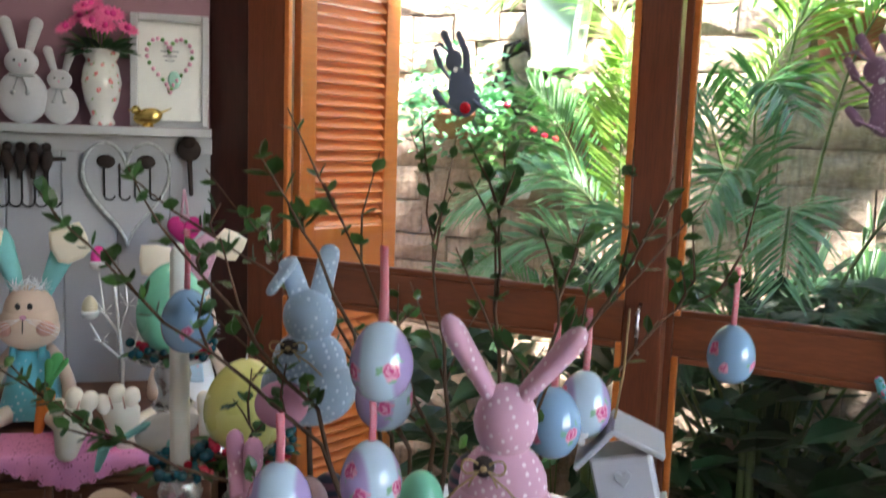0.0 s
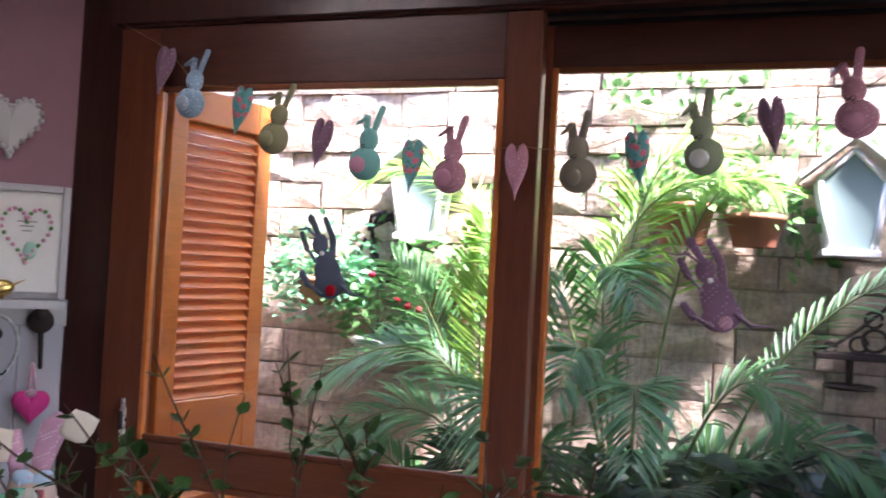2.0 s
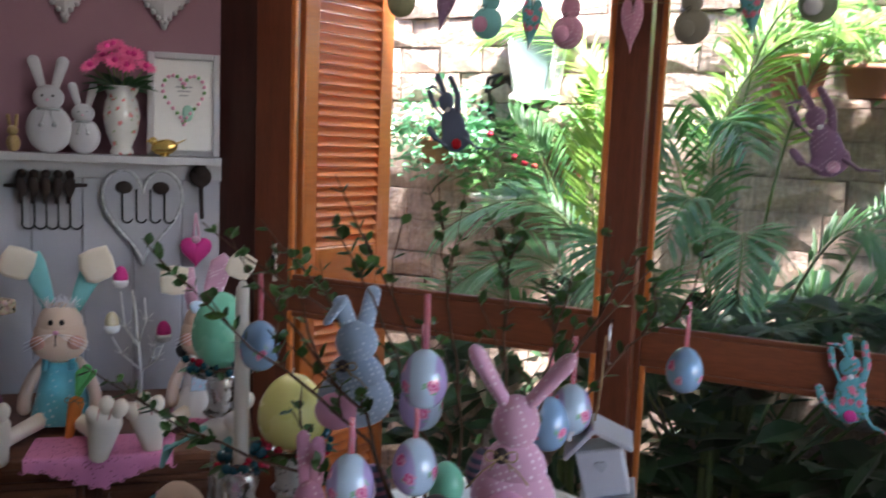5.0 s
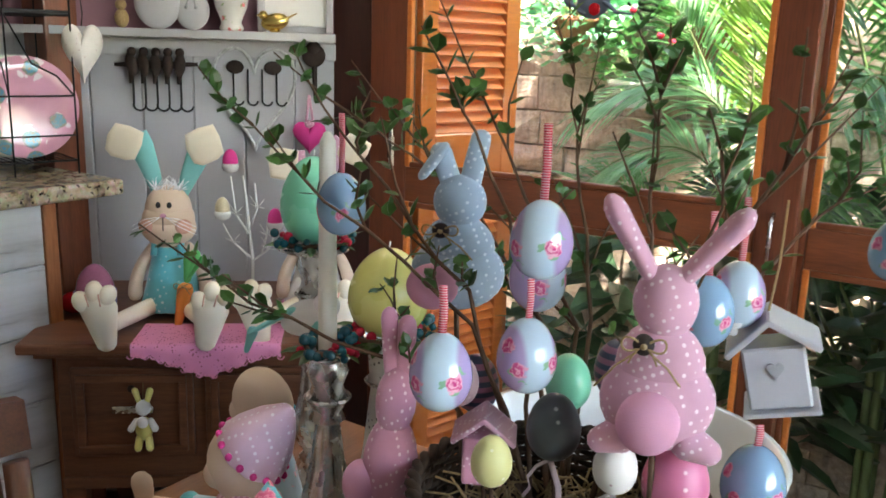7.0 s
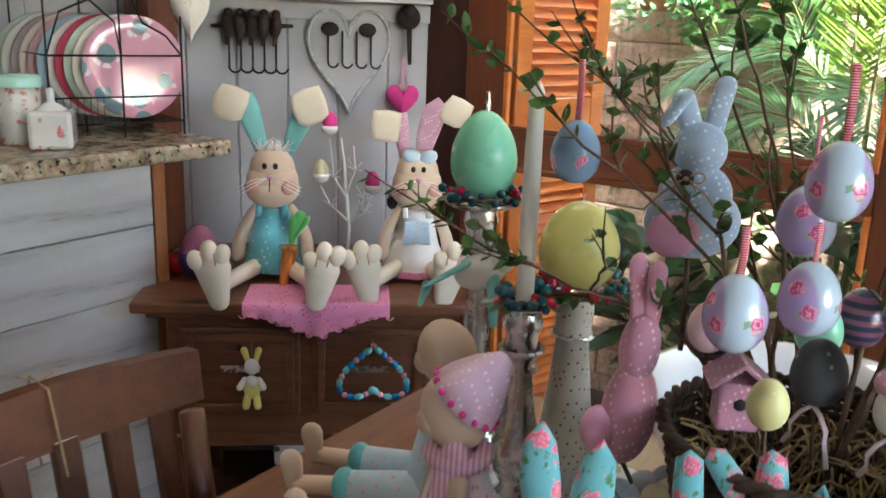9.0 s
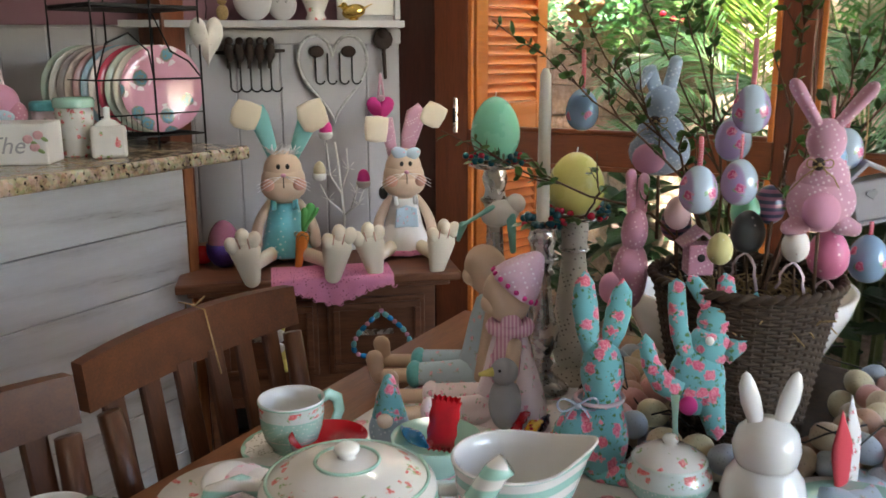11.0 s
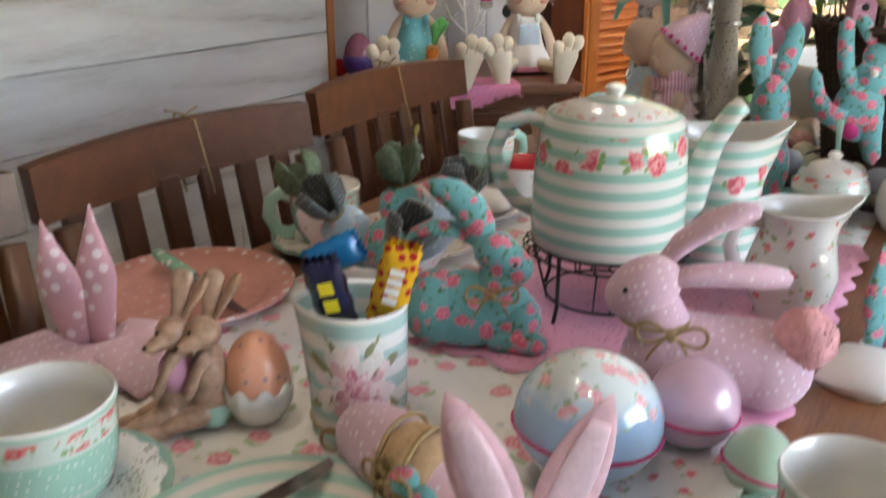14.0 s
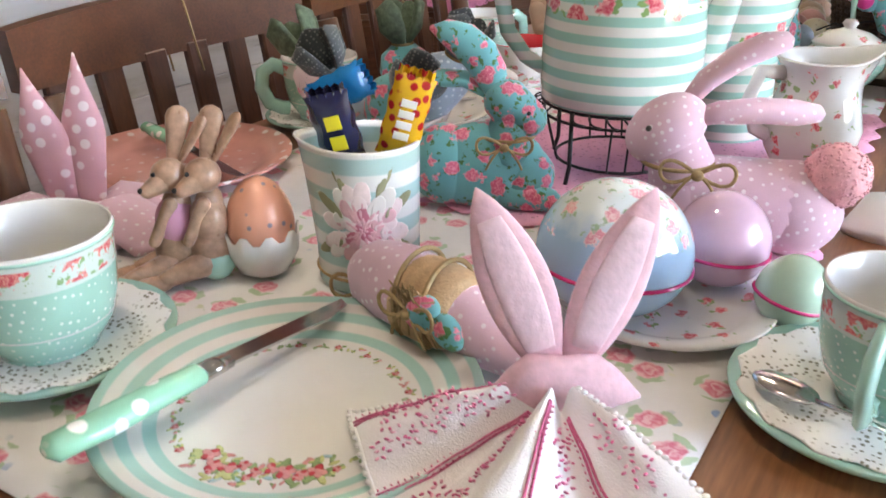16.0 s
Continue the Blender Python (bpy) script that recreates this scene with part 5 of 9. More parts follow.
for i in range(52):
    a = 2 * math.pi * (i + rr.uniform(-0.3, 0.3)) / 52
    q = 0.078 + rr.uniform(-0.0018, 0.0018)
    x, y = q * math.cos(a), q * math.sin(a)
    if i % 3 == 0:
        printed_rose(s, x, y, 0.0030, rr)
    else:
        for k in range(3):
            s.ball((x + rr.uniform(-0.003, 0.003), y + rr.uniform(-0.003, 0.003), 0.0), (0.0026, 0.0012, 0.0002), rr.choice([LEAF_PRINT, LEAF_LIME, ROSE_PINK, LEAF_PRINT]), (0, 0, rr.uniform(0, 180)), 8, 4)
for i in range(9):
    a = radians(262 + 7.5 * i)
    q = 0.072 + rr.uniform(-0.006, 0.006)
    printed_rose(s, q * math.cos(a), q * math.sin(a), rr.uniform(0.0042, 0.0065), rr)
for i in range(46):
    a = radians(rr.uniform(256, 334))
    q = 0.072 + rr.uniform(-0.013, 0.013)
    s.ball((q * math.cos(a), q * math.sin(a), -0.0001), (0.0042, 0.0018, 0.0002), rr.choice([LEAF_PRINT, LEAF_LIME, BLUE_PRINT, LEAF_LIME, ROSE_PINK]), (0, 0, rr.uniform(0, 180)), 8, 4)
part("rose_ring", s, bpy.data.objects["dinner_plate"], "printed ring of small roses with a larger spray", pose(0, 0, 0.0072))
knife(pose(-0.6425, -0.806, 0.790, 0, 3.4, 85.5) @ Matrix.Diagonal((1.07, 1.2, 1.15, 1.0)), "dinner knife with a mint dotted handle across a plate")
saucer(pose(-0.79, -0.70, 0.755), "mint saucer under a tea cup", 0.09)
cup(pose(-0.788, -0.706, 0.764) @ Matrix.Scale(1.12, 4), "mint dotted china tea cup with a rose band", handle=200)
saucer(pose(-0.245, -0.466, 0.751), "mint saucer with a teaspoon resting on it", 0.095)
cup(pose(-0.238, -0.46, 0.763), "mint dotted tea cup with its handle towards the table end", handle=262)
sp = thing("teaspoon", pose(-0.297, -0.50, 0.7725, 0, 0, -20), "polished steel teaspoon on a saucer", "spoon")
part("bowl", Shape().ball((0, 0, 0.002), (0.024, 0.014, 0.004), STEEL), sp)
part("stem", Shape().tube([(0.02, 0, 0.002), (0.05, 0, 0.005), (0.1, 0, 0.004), (0.112, 0, 0.004)], [0.003, 0.0022, 0.003, 0.0038], STEEL, 8, 0.6), sp)

# egg cup with a coral egg
e = thing("egg_cup", pose(-0.748, -0.513, 0.754) @ Matrix.Scale(0.92, 4), "white eggshell-shaped egg cup", "egg cup")
s = Shape()
n0 = 36
s.turn([(0.016, 0.0), (0.026, 0.006), (0.035, 0.024), (0.037, 0.045), (0.035, 0.045), (0.033, 0.024), (0.0, 0.008)], CHINA, n0)
for i, (x, y, z) in enumerate(s.v):
    if z > 0.04:
        s.v[i] = (x, y, z + (0.005 if (i % n0) % 4 < 2 else -0.003))
part("shell", s, e)
Shape().ball((0, 0, 0), (0.0305, 0.0305, 0.041), EGG_ORANGE, egg=0.12, seg=28, rings=18).make("painted_egg", None, pose(-0.748, -0.513, 0.805), "coral egg with dark dots in an egg cup", "egg")


def resin_rabbit(s, x, lean, skirt):
    """A seated rabbit figure with a long muzzle and broad upright ears."""
    s.ball((x, 0.002, 0.034), (0.024, 0.024, 0.034), RESIN)
    s.limb((x, 0, 0.05), (x + lean, 0, 0.088), 0.021, 0.014, RESIN)
    s.ball((x + lean * 0.5, -0.004, 0.066), (0.0205, 0.02, 0.027), skirt)
    s.ball((x + lean - 0.002, -0.006, 0.115), (0.0185, 0.0185, 0.0175), RESIN)
    s.limb((x + lean - 0.006, -0.014, 0.112), (x + lean - 0.019, -0.026, 0.106), 0.012, 0.0075, RESIN, 12)
    s.ball((x + lean - 0.024, -0.031, 0.108), 0.003, BLACK, seg=8, rings=6)
    s.ball((x + lean - 0.013, -0.021, 0.121), 0.0024, BLACK, seg=8, rings=6)
    for k, z in ((0.0, 0.168), (0.015, 0.162)):
        s.limb((x + lean + k * 0.5, 0.004, 0.126), (x + lean + k * 1.4 + 0.008, 0.014, z), 0.006, 0.0125, RESIN, 12, 0.45)
    for k in (-1, 1):
        s.limb((x - 0.006, -0.016 * k, 0.022), (x - 0.04, -0.02 - 0.014 * k, 0.014), 0.014, 0.009, RESIN, 10)
        s.limb((x - 0.042, -0.02 - 0.014 * k, 0.01), (x - 0.06, -0.034 - 0.012 * k, 0.012), 0.009, 0.008, RESIN, 10)
        s.limb((x + lean - 0.002, -0.016 * k, 0.088), (x - 0.016, -0.022, 0.05), 0.0075, 0.006, RESIN, 10)


s = Shape()
resin_rabbit(s, -0.022, 0.005, PINK_PLAIN)
resin_rabbit(s, 0.012, 0.004, RESIN)
s.ball((0.016, -0.004, 0.02), (0.02, 0.02, 0.02), MINT)
s.make("rabbit_figurine", None, pose(-0.788, -0.550, 0.754, 0, 0, 32) @ Matrix.Scale(0.86, 4), "glazed brown pair of seated rabbits", "figurine")

# striped tin with sweets
c = thing("striped_tin_jug", pose(-0.662, -0.468, 0.754, 0, 0, 32) @ Matrix.Diagonal((0.86, 0.86, 1.0, 1.0)), "striped tin jug with a painted peony, holding sweets", "tin jug")
s = Shape().turn([(0.050, 0.0), (0.0525, 0.003), (0.0535, 0.06), (0.055, 0.124), (0.057, 0.128), (0.055, 0.13), (0.0535, 0.124), (0.050, 0.01), (0, 0.008)], CAN_FLOWER, 56)
for i, (x, y, z) in enumerate(s.v):
    if z > 0.1 and x < 0:
        g = max(0, -x / math.hypot(x, y)) ** 10
        s.v[i] = (x - 0.014 * g * (z - 0.1) / 0.03, y, z + 0.004 * g)
part("body", s, c)
s = Shape()
rr = random.Random(21)
def on_tin(u, w, size, mat, spin, lift):
    """A flat oval of paint on the tin's side, u round it and w above the flower's middle."""
    th = u / 0.0545 - math.pi / 2
    q = 0.0535 + lift
    s.ball((q * math.cos(th), q * math.sin(th), 0.062 + w), (size[0], 0.0009, size[1]), mat, (0, spin, math.degrees(th) + 90), 12, 6)


for a, ln in ((28, 0.052), (62, 0.060), (118, 0.062), (150, 0.05), (205, 0.05), (335, 0.05)):
    on_tin(ln * 0.8 * math.cos(radians(a)), ln * 0.8 * math.sin(radians(a)), (0.018, 0.0055), OLIVE_FELT, -a, 0.0002)
for ring, n, ln, wd, tones, lift in ((0.030, 13, 0.0155, 0.0085, (PETAL_PALE, PETAL_PALE, EGG_WHITE), 0.0006), (0.021, 11, 0.013, 0.0075, (PETAL_PALE, PETAL_ROSE, EGG_WHITE), 0.0010),
                                     (0.012, 9, 0.0095, 0.006, (PETAL_ROSE, PETAL_PALE, PETAL_DEEP), 0.0014), (0.004, 5, 0.0055, 0.004, (PETAL_DEEP, PETAL_ROSE), 0.0018)):
    for i in range(n):
        a = 6.283 * i / n + rr.uniform(-0.2, 0.2)
        k = rr.uniform(0.85, 1.15)
        on_tin(ring * math.cos(a) * 1.05, ring * math.sin(a), (ln * k, wd * k), tones[i % len(tones)], -math.degrees(a), lift)
        on_tin(ring * 0.72 * math.cos(a), ring * 0.7 * math.sin(a), (ln * 0.45, wd * 0.3), PETAL_ROSE, -math.degrees(a), lift + 0.0005)
part("painted_peony", s, c, "large painted pink and white peony")
s = Shape()
bow(s, (0.0, -0.058, 0.012), 0.036, TWINE)
s.tube(arc((0, 0, 0.014), 0.0535, 0, 350, 36, "xy"), 0.0016, TWINE, 5, closed=True)
part("twine_bow", s, c, "jute twine tied in a bow")


def sweet(name, m, w, h, mat, caps, label, word, ink):
    """A flat-wrapped sweet with crimped ends and the bars of its mark."""
    t = thing(name, m, label, "sweet", "sweets in the tin")
    s = Shape()
    nx, nz = 10, 14
    for sg in (-1, 1):
        verts = []
        for j in range(nz + 1):
            for i in range(nx + 1):
                u, v = 2 * i / nx - 1, 2 * j / nz - 1
                y = 0.0085 * (1 - u ** 4) * (1 - v ** 6) + 0.0016 * noise.noise((u * 3, v * 4, sg + h * 90)) * (1 - u ** 4)
                verts.append((u * w / 2 * (1 - 0.05 * math.cos(9 * v)), sg * max(y, 0.0003), v * h / 2))
        k = nx + 1
        s.put(verts, [(j * k + i, j * k + i + 1, (j + 1) * k + i + 1, (j + 1) * k + i)[::-sg] for j in range(nz) for i in range(nx)], mat)
    part("wrapper", s, t)
    for sg in (-1, 1):
        q = Shape()
        n = 10
        verts = [(w * (-0.45 + 0.9 * i / n), 0.003 * (-1) ** i, sg * (h * 0.43 + d * h * 0.16)) for d in (0, 1) for i in range(n + 1)]
        q.put(verts, [(i, i + 1, i + n + 2, i + n + 1) for i in range(n)], caps, False)
        part("crimped_end", q, t)
    for k in range(word):
        z = (k - (word - 1) / 2) * 0.038 / max(word, 1)
        part("mark", Shape().box((0.013, 0.0012, 0.026 / max(word, 1)), (0.0, -0.0092, z), ink, 0.0004), t, "plain bar of the wrapper's mark")
    return t


NAVY_WRAP = paint("navy_wrapper", (0.012, 0.014, 0.05), 0.25, vary=0.2, coat=0.4)
CYAN_WRAP = paint("cyan_wrapper", (0.0, 0.22, 0.55), 0.25, vary=0.15, coat=0.4)
RED_WRAP = paint("red_wrapper", (0.5, 0.01, 0.02), 0.25, vary=0.15, coat=0.4)
CHECK_WRAP = dotted("red_and_yellow_checked_wrapper", (0.75, 0.42, 0.02), (0.45, 0.02, 0.02), 95, 0.36, 0.25, 0.2, coat=0.4, cloth=False)
INK_YELLOW = paint("yellow_ink", (0.8, 0.66, 0.03), 0.4, vary=0.05)
INK_WHITE = paint("white_ink", (0.85, 0.85, 0.8), 0.4, vary=0.05)
sweet("wrapped_sweet", pose(-0.676, -0.487, 0.893, 12, -12, 32), 0.036, 0.066, NAVY_WRAP, NAVY_WRAP, "navy wrapped sweet with yellow bars", 2, INK_YELLOW)
sweet("wrapped_sweet", pose(-0.626, -0.458, 0.903, 4, 16, 32), 0.034, 0.072, CHECK_WRAP, CHECK_WRAP, "red and yellow checked wrapped sweet", 4, INK_WHITE)
sweet("wrapped_sweet", pose(-0.684, -0.468, 0.921, 10, 62, 32), 0.032, 0.05, CYAN_WRAP, CYAN_WRAP, "bright blue wrapped sweet", 0, None)

# cloth carrot, napkin ring and napkin
s = Shape()
pts = [(-0.1, 0, 0), (-0.096, 0, 0), (-0.08, 0, 0), (-0.05, 0, 0), (0.0, 0, -0.002), (0.05, 0, -0.006), (0.1, 0, -0.011), (0.118, 0, -0.013)]
s.tube(pts, [0.004, 0.018, 0.029, 0.034, 0.032, 0.026, 0.016, 0.004], PINK_LINEN, 20)
s.tube([(x, 0.035 * math.cos(a), 0.037 * math.sin(a)) for x, a in [(-0.035 + 0.001 * k, radians(12 * k)) for k in range(60)]], 0.0022, TWINE, 5)
s.ball((0.008, -0.03, 0.008), (0.016, 0.011, 0.014), TEAL_FLORAL, (0, -30, 20))
s.ball((0.03, -0.027, 0.0), (0.016, 0.010, 0.012), TEAL_FLORAL, (0, 30, 0))
s.tube([(x, 0, -0.002) for x in (-0.03, -0.022, 0.0, 0.018, 0.026)], [0.0335, 0.0348, 0.0345, 0.0325, 0.030], BURLAP, 24)
for k in range(16):
    s.tube([(0.0, -0.034, 0.012), (0.012 * math.cos(k) - 0.004, -0.038, 0.02 + 0.012 * math.sin(k * 1.7)), (0.026 * math.cos(k * 1.3), -0.034, 0.006 + 0.022 * math.sin(k * 2.1))], 0.0007, TWINE, 4)
bow(s, (0.0, -0.038, 0.008), 0.03, TWINE)
make_parts(s, "cloth_carrot", pose(-0.538, -0.541, 0.789, 0, 0, -14), "pink dotted cloth carrot tied with raffia", "cloth carrot", "", {TWINE: "raffia_tie", TEAL_FLORAL: "floral_bow", BURLAP: "burlap_patch"})

s = Shape()
k = 0.000362
for ax, tip, b0, wd in ((-1, (-0.053, 0.012, 0.122), (-0.010, 0, 0.014), 0.0215), (1, (0.051, 0.012, 0.121), (0.010, 0, 0.014), 0.0205)):
    pts, rad = [], []
    for i in range(13):
        t = i / 12
        pts.append((b0[0] + (tip[0] - b0[0]) * t ** 1.05, b0[1] + (tip[1] - b0[1]) * t, b0[2] + (tip[2] - b0[2]) * t))
        rad.append(max(0.0006, wd * max(0.0, math.sin(math.pi * min(1, 0.13 + 0.87 * t))) ** 0.75))
    s.tube(pts, rad, PEACH_EAR, 18, 0.2)
    s.tube([(x * 1.0, y - 0.0032, z) for x, y, z in pts[1:-2]], [q * 0.62 for q in rad[1:-2]], EAR_PALE, 14, 0.16)
s.slab([(-0.047, -0.008), (-0.034, 0.010), (-0.022, 0.021), (0.0, 0.019), (0.022, 0.020), (0.036, 0.008), (0.049, -0.008), (0.03, -0.016), (0.0, -0.019), (-0.028, -0.015)], 0.016, PEACH_EAR, m=pose(0, -0.006, 0), puff=0.12)
s.tube(arc((0, 0.012, 0), 0.02, 0, 350, 24, "xy"), 0.0035, SILVER, 8, 2.0, closed=True)
make_parts(s, "rabbit_napkin_ring", pose(-0.412, -0.612, 0.805, 0, 0, 32), "pink embossed cloth rabbit-ear napkin ring", "napkin ring", "", {PEACH_EAR: "ears_and_face", EAR_PALE: "inner_ear", SILVER: "metal_ring"})


def napkin(m, label, size, mat, edge_mat, pleats, spread, fall):
    """A cloth fan that runs out of a ring: pleated at the ring, spreading and falling towards the table."""
    s = Shape()
    verts, faces = [], []
    nu, nv = 72, 26
    for j in range(nv + 1):
        v = j / nv
        for i in range(nu + 1):
            u = i / nu - 0.5
            a = u * spread
            g = (a + radians(46)) % (math.pi / 2) - math.pi / 4
            r = 0.012 + size * v * 0.72 / max(0.5, math.cos(math.pi / 4 - abs(g)))
            h = fall(v) + 0.02 * math.sin(pleats * math.pi * (u + 0.5)) * (0.35 + v) * (1.2 - v) + 0.003 * noise.noise((u * 6, v * 5, 1))
            verts.append((r * math.sin(a), -r * math.cos(a), max(h, 0.003)))
    w = nu + 1
    for j in range(nv):
        for i in range(nu):
            faces.append((j * w + i, j * w + i + 1, (j + 1) * w + i + 1, (j + 1) * w + i))
    s.put(verts, faces, mat)
    n = len(verts)
    s.put([(x, y, z - 0.0012) for x, y, z in verts], [tuple(reversed(f)) for f in faces], mat)
    rim = [verts[nv * w + i] for i in range(nu + 1)]
    s.tube(rim, 0.0013, edge_mat, 5)
    side = [verts[j * w] for j in range(nv + 1)] + rim + [verts[j * w + nu] for j in range(nv, -1, -1)]
    left = 0.0
    for a, b in zip(side, side[1:]):
        a, b = Vector(a), Vector(b)
        left += (b - a).length
        if left > 0.0042:
            left = 0.0
            out = (b - a).cross(Vector((0, 0, 1))).normalized()
            s.ball(b + out * 0.001, (0.0024, 0.0024, 0.0012), edge_mat, (0, 0, 0), 8, 5)
    rr = random.Random(31)
    for i0, js in ((12, (7, 12, 17, 22)), (31, (6, 11, 16, 21)), (50, (7, 12, 17, 22)), (66, (9, 15, 21)), (25, (19, 24)), (37, (24,)), (6, (14, 20))):
        for j0 in js:
            o = Vector(verts[j0 * w + i0])
            tu = (Vector(verts[j0 * w + i0 + 1]) - o).normalized()
            tv = (Vector(verts[(j0 + 1) * w + i0]) - o).normalized()
            up = tu.cross(tv).normalized()
            up = up if up.z > 0 else -up
            for k in range(17):
                a, q = 2.4 * k + rr.random(), 0.0028 * math.sqrt(k)
                c = o + tu * q * math.cos(a) * 0.9 + tv * q * math.sin(a) * 1.25 + up * 0.0009
                s.ball(c, (0.0021, 0.0011, 0.0006), STITCH if k % 4 else STITCH_PALE, (0, 0, rr.uniform(0, 180)), 6, 4)
    for i0 in (3, 20, 42, 58):
        for d in (0, 1):
            line = [verts[j * w + min(nu, i0 + d)] for j in range(2, nv + 1)]
            s.tube([(x, y, z + 0.0008) for x, y, z in line], 0.0009, STITCH, 4)
        for j in range(3, nv):
            x, y, z = verts[j * w + i0]
            for sg in (-1, 1):
                s.ball((x + sg * 0.003, y, z + 0.001), (0.0012, 0.0007, 0.0005), STITCH, (0, 0, 40 * sg), 6, 4)
    return make_parts(s, "napkin", m, label, "napkin", "napkins", {mat: "cloth", edge_mat: "lace_edging", STITCH: "stitching", STITCH_PALE: "pale_stitching"})


napkin(pose(-0.412, -0.618, 0.772, 0, 0, 3), "white napkin with pink stitching, gathered in a ring", 0.152, NAPKIN, WHITE_CLOTH, 4.6, radians(136), lambda v: 0.03 * (1 - v) ** 0.8)

# tin eggs on their dish
plate(pose(-0.412, -0.398, 0.755), 0.09, CHINA_ROSE, "sprigged china dish under tin eggs", depth=0.012)


def tin_egg(m, r, mat, label, band):
    e = thing("tin_egg", m, label, "egg box", "tin eggs")
    part("shell", Shape().ball((0, 0, 0), r, mat, (0, 0, 0), 40, 26, 0.06), e)
    s = Shape().tube(arc((0, 0, -0.012 * r[2] / 0.06), r[0] * 1.006, 0, 350, 40, "xy", r[1] * 1.006), 0.0016, band, 6, closed=True)
    part("seam", s, e, "bright pink seam line")


SEAM = paint("magenta_enamel", (0.55, 0.03, 0.16), 0.2, vary=0.05, coat=0.5)
tin_egg(pose(-0.446, -0.434, 0.817, 0, 4, 32), (0.0625, 0.058, 0.0555), EGG_BIG, "large pale blue tin egg printed with flowers", SEAM)
tin_egg(pose(-0.384, -0.344, 0.8035, 0, 3, 32), (0.0405, 0.039, 0.0415), EGG_MAUVE, "mauve tin egg with a magenta seam", SEAM)
tin_egg(pose(-0.318, -0.377, 0.786, 0, 14, 32), (0.0285, 0.0275, 0.030), EGG_SAGE, "small sage and blue tin egg", SEAM)

# pink dotted rabbit with a pompom tail
s = Shape()
s.limb((0.028, 0.004, 0.047), (0.112, 0.004, 0.044), 0.043, 0.046, PINK_LINEN, 20, 0.92, 9)
s.ball((0.118, 0.004, 0.043), (0.046, 0.047, 0.044), PINK_LINEN)
s.ball((0.022, 0.0, 0.04), (0.04, 0.042, 0.042), PINK_LINEN)
s.limb((0.018, 0.0, 0.07), (0.006, 0, 0.108), 0.032, 0.024, PINK_LINEN, 18)
s.ball((-0.016, -0.03, 0.119), 0.0028, BLACK, seg=8, rings=6)
c0 = Vector((0.150, -0.004, 0.080))
s.ball(c0, 0.0285, POMPOM, seg=32, rings=22)
rr = random.Random(9)
for i in range(420):
    a, u = rr.uniform(0, 6.28), rr.uniform(-1, 1)
    q = math.sqrt(1 - u * u)
    d = Vector((q * math.cos(a), q * math.sin(a), u))
    e = (d + Vector((rr.uniform(-.3, .3), rr.uniform(-.3, .3), rr.uniform(-.3, .3)))).normalized()
    s.tube([c0 + d * 0.0278, c0 + d * 0.0278 + e * rr.uniform(0.0014, 0.0028)], [0.0022, 0.0016], POMPOM, 3)
bow(s, (0.03, -0.044, 0.084), 0.034, TWINE)
s.tube(arc((0.012, 0, 0.083), 0.034, 0, 350, 24, "xy", 0.034), 0.0022, TWINE, 5, closed=True)
toy = make_parts(s, "rabbit_soft_toy", pose(-0.462, -0.270, 0.757, 0, 0, 16), "pale pink dotted cloth rabbit with a coral pompom tail", "soft toy", "", {BLACK: "eye", POMPOM: "pompom_tail", TWINE: "twine_bow"})
part("head", Shape().ball((-0.001, -0.004, 0.113), (0.040, 0.029, 0.029), PINK_LINEN, (0, -38, 0), 28, 18), toy)
s = Shape().tube([(0.012, 0.006, 0.132), (0.03, 0.012, 0.156), (0.055, 0.018, 0.176), (0.08, 0.022, 0.188), (0.096, 0.025, 0.192), (0.1, 0.026, 0.193)], [0.010, 0.0155, 0.018, 0.018, 0.012, 0.002], PINK_LINEN, 16, 0.6)
part("ear", s, toy)
s = Shape().tube([(0.02, -0.006, 0.124), (0.045, -0.004, 0.131), (0.08, 0.006, 0.132), (0.11, 0.014, 0.13), (0.13, 0.02, 0.129), (0.135, 0.021, 0.129)], [0.010, 0.0145, 0.0165, 0.0165, 0.011, 0.002], PINK_LINEN, 16, 0.7)
part("ear", s, toy)

# teal rose rabbit lying behind the tin
s = Shape()
s.ball((-0.002, 0.0, 0.046), (0.074, 0.036, 0.050), TEAL_FLORAL)
s.ball((-0.046, 0.0, 0.048), (0.040, 0.036, 0.047), TEAL_FLORAL)
s.ball((0.046, 0.0, 0.034), (0.036, 0.034, 0.034), TEAL_FLORAL)
s.limb((0.03, -0.018, 0.016), (0.072, -0.03, 0.014), 0.017, 0.014, TEAL_FLORAL)
s.limb((0.024, -0.004, 0.06), (0.03, -0.008, 0.098), 0.03, 0.024, TEAL_FLORAL, 18)
s.ball((0.046, -0.036, 0.116), 0.0026, BLACK, seg=8, rings=6)
bow(s, (0.02, -0.042, 0.08), 0.032, TWINE)
s.tube(arc((0.026, -0.004, 0.084), 0.031, 0, 350, 24, "xy", 0.031), 0.002, TWINE, 5, closed=True)
toy = make_parts(s, "rabbit_soft_toy", pose(-0.655, -0.268, 0.7565, 0, 0, 31) @ Matrix.Scale(0.93, 4), "turquoise rose-print cloth rabbit with a twine bow", "soft toy", "", {BLACK: "eye", TWINE: "twine_bow"})
part("head", Shape().limb((0.024, -0.008, 0.122), (0.048, -0.012, 0.104), 0.026, 0.021, TEAL_FLORAL, 18), toy)
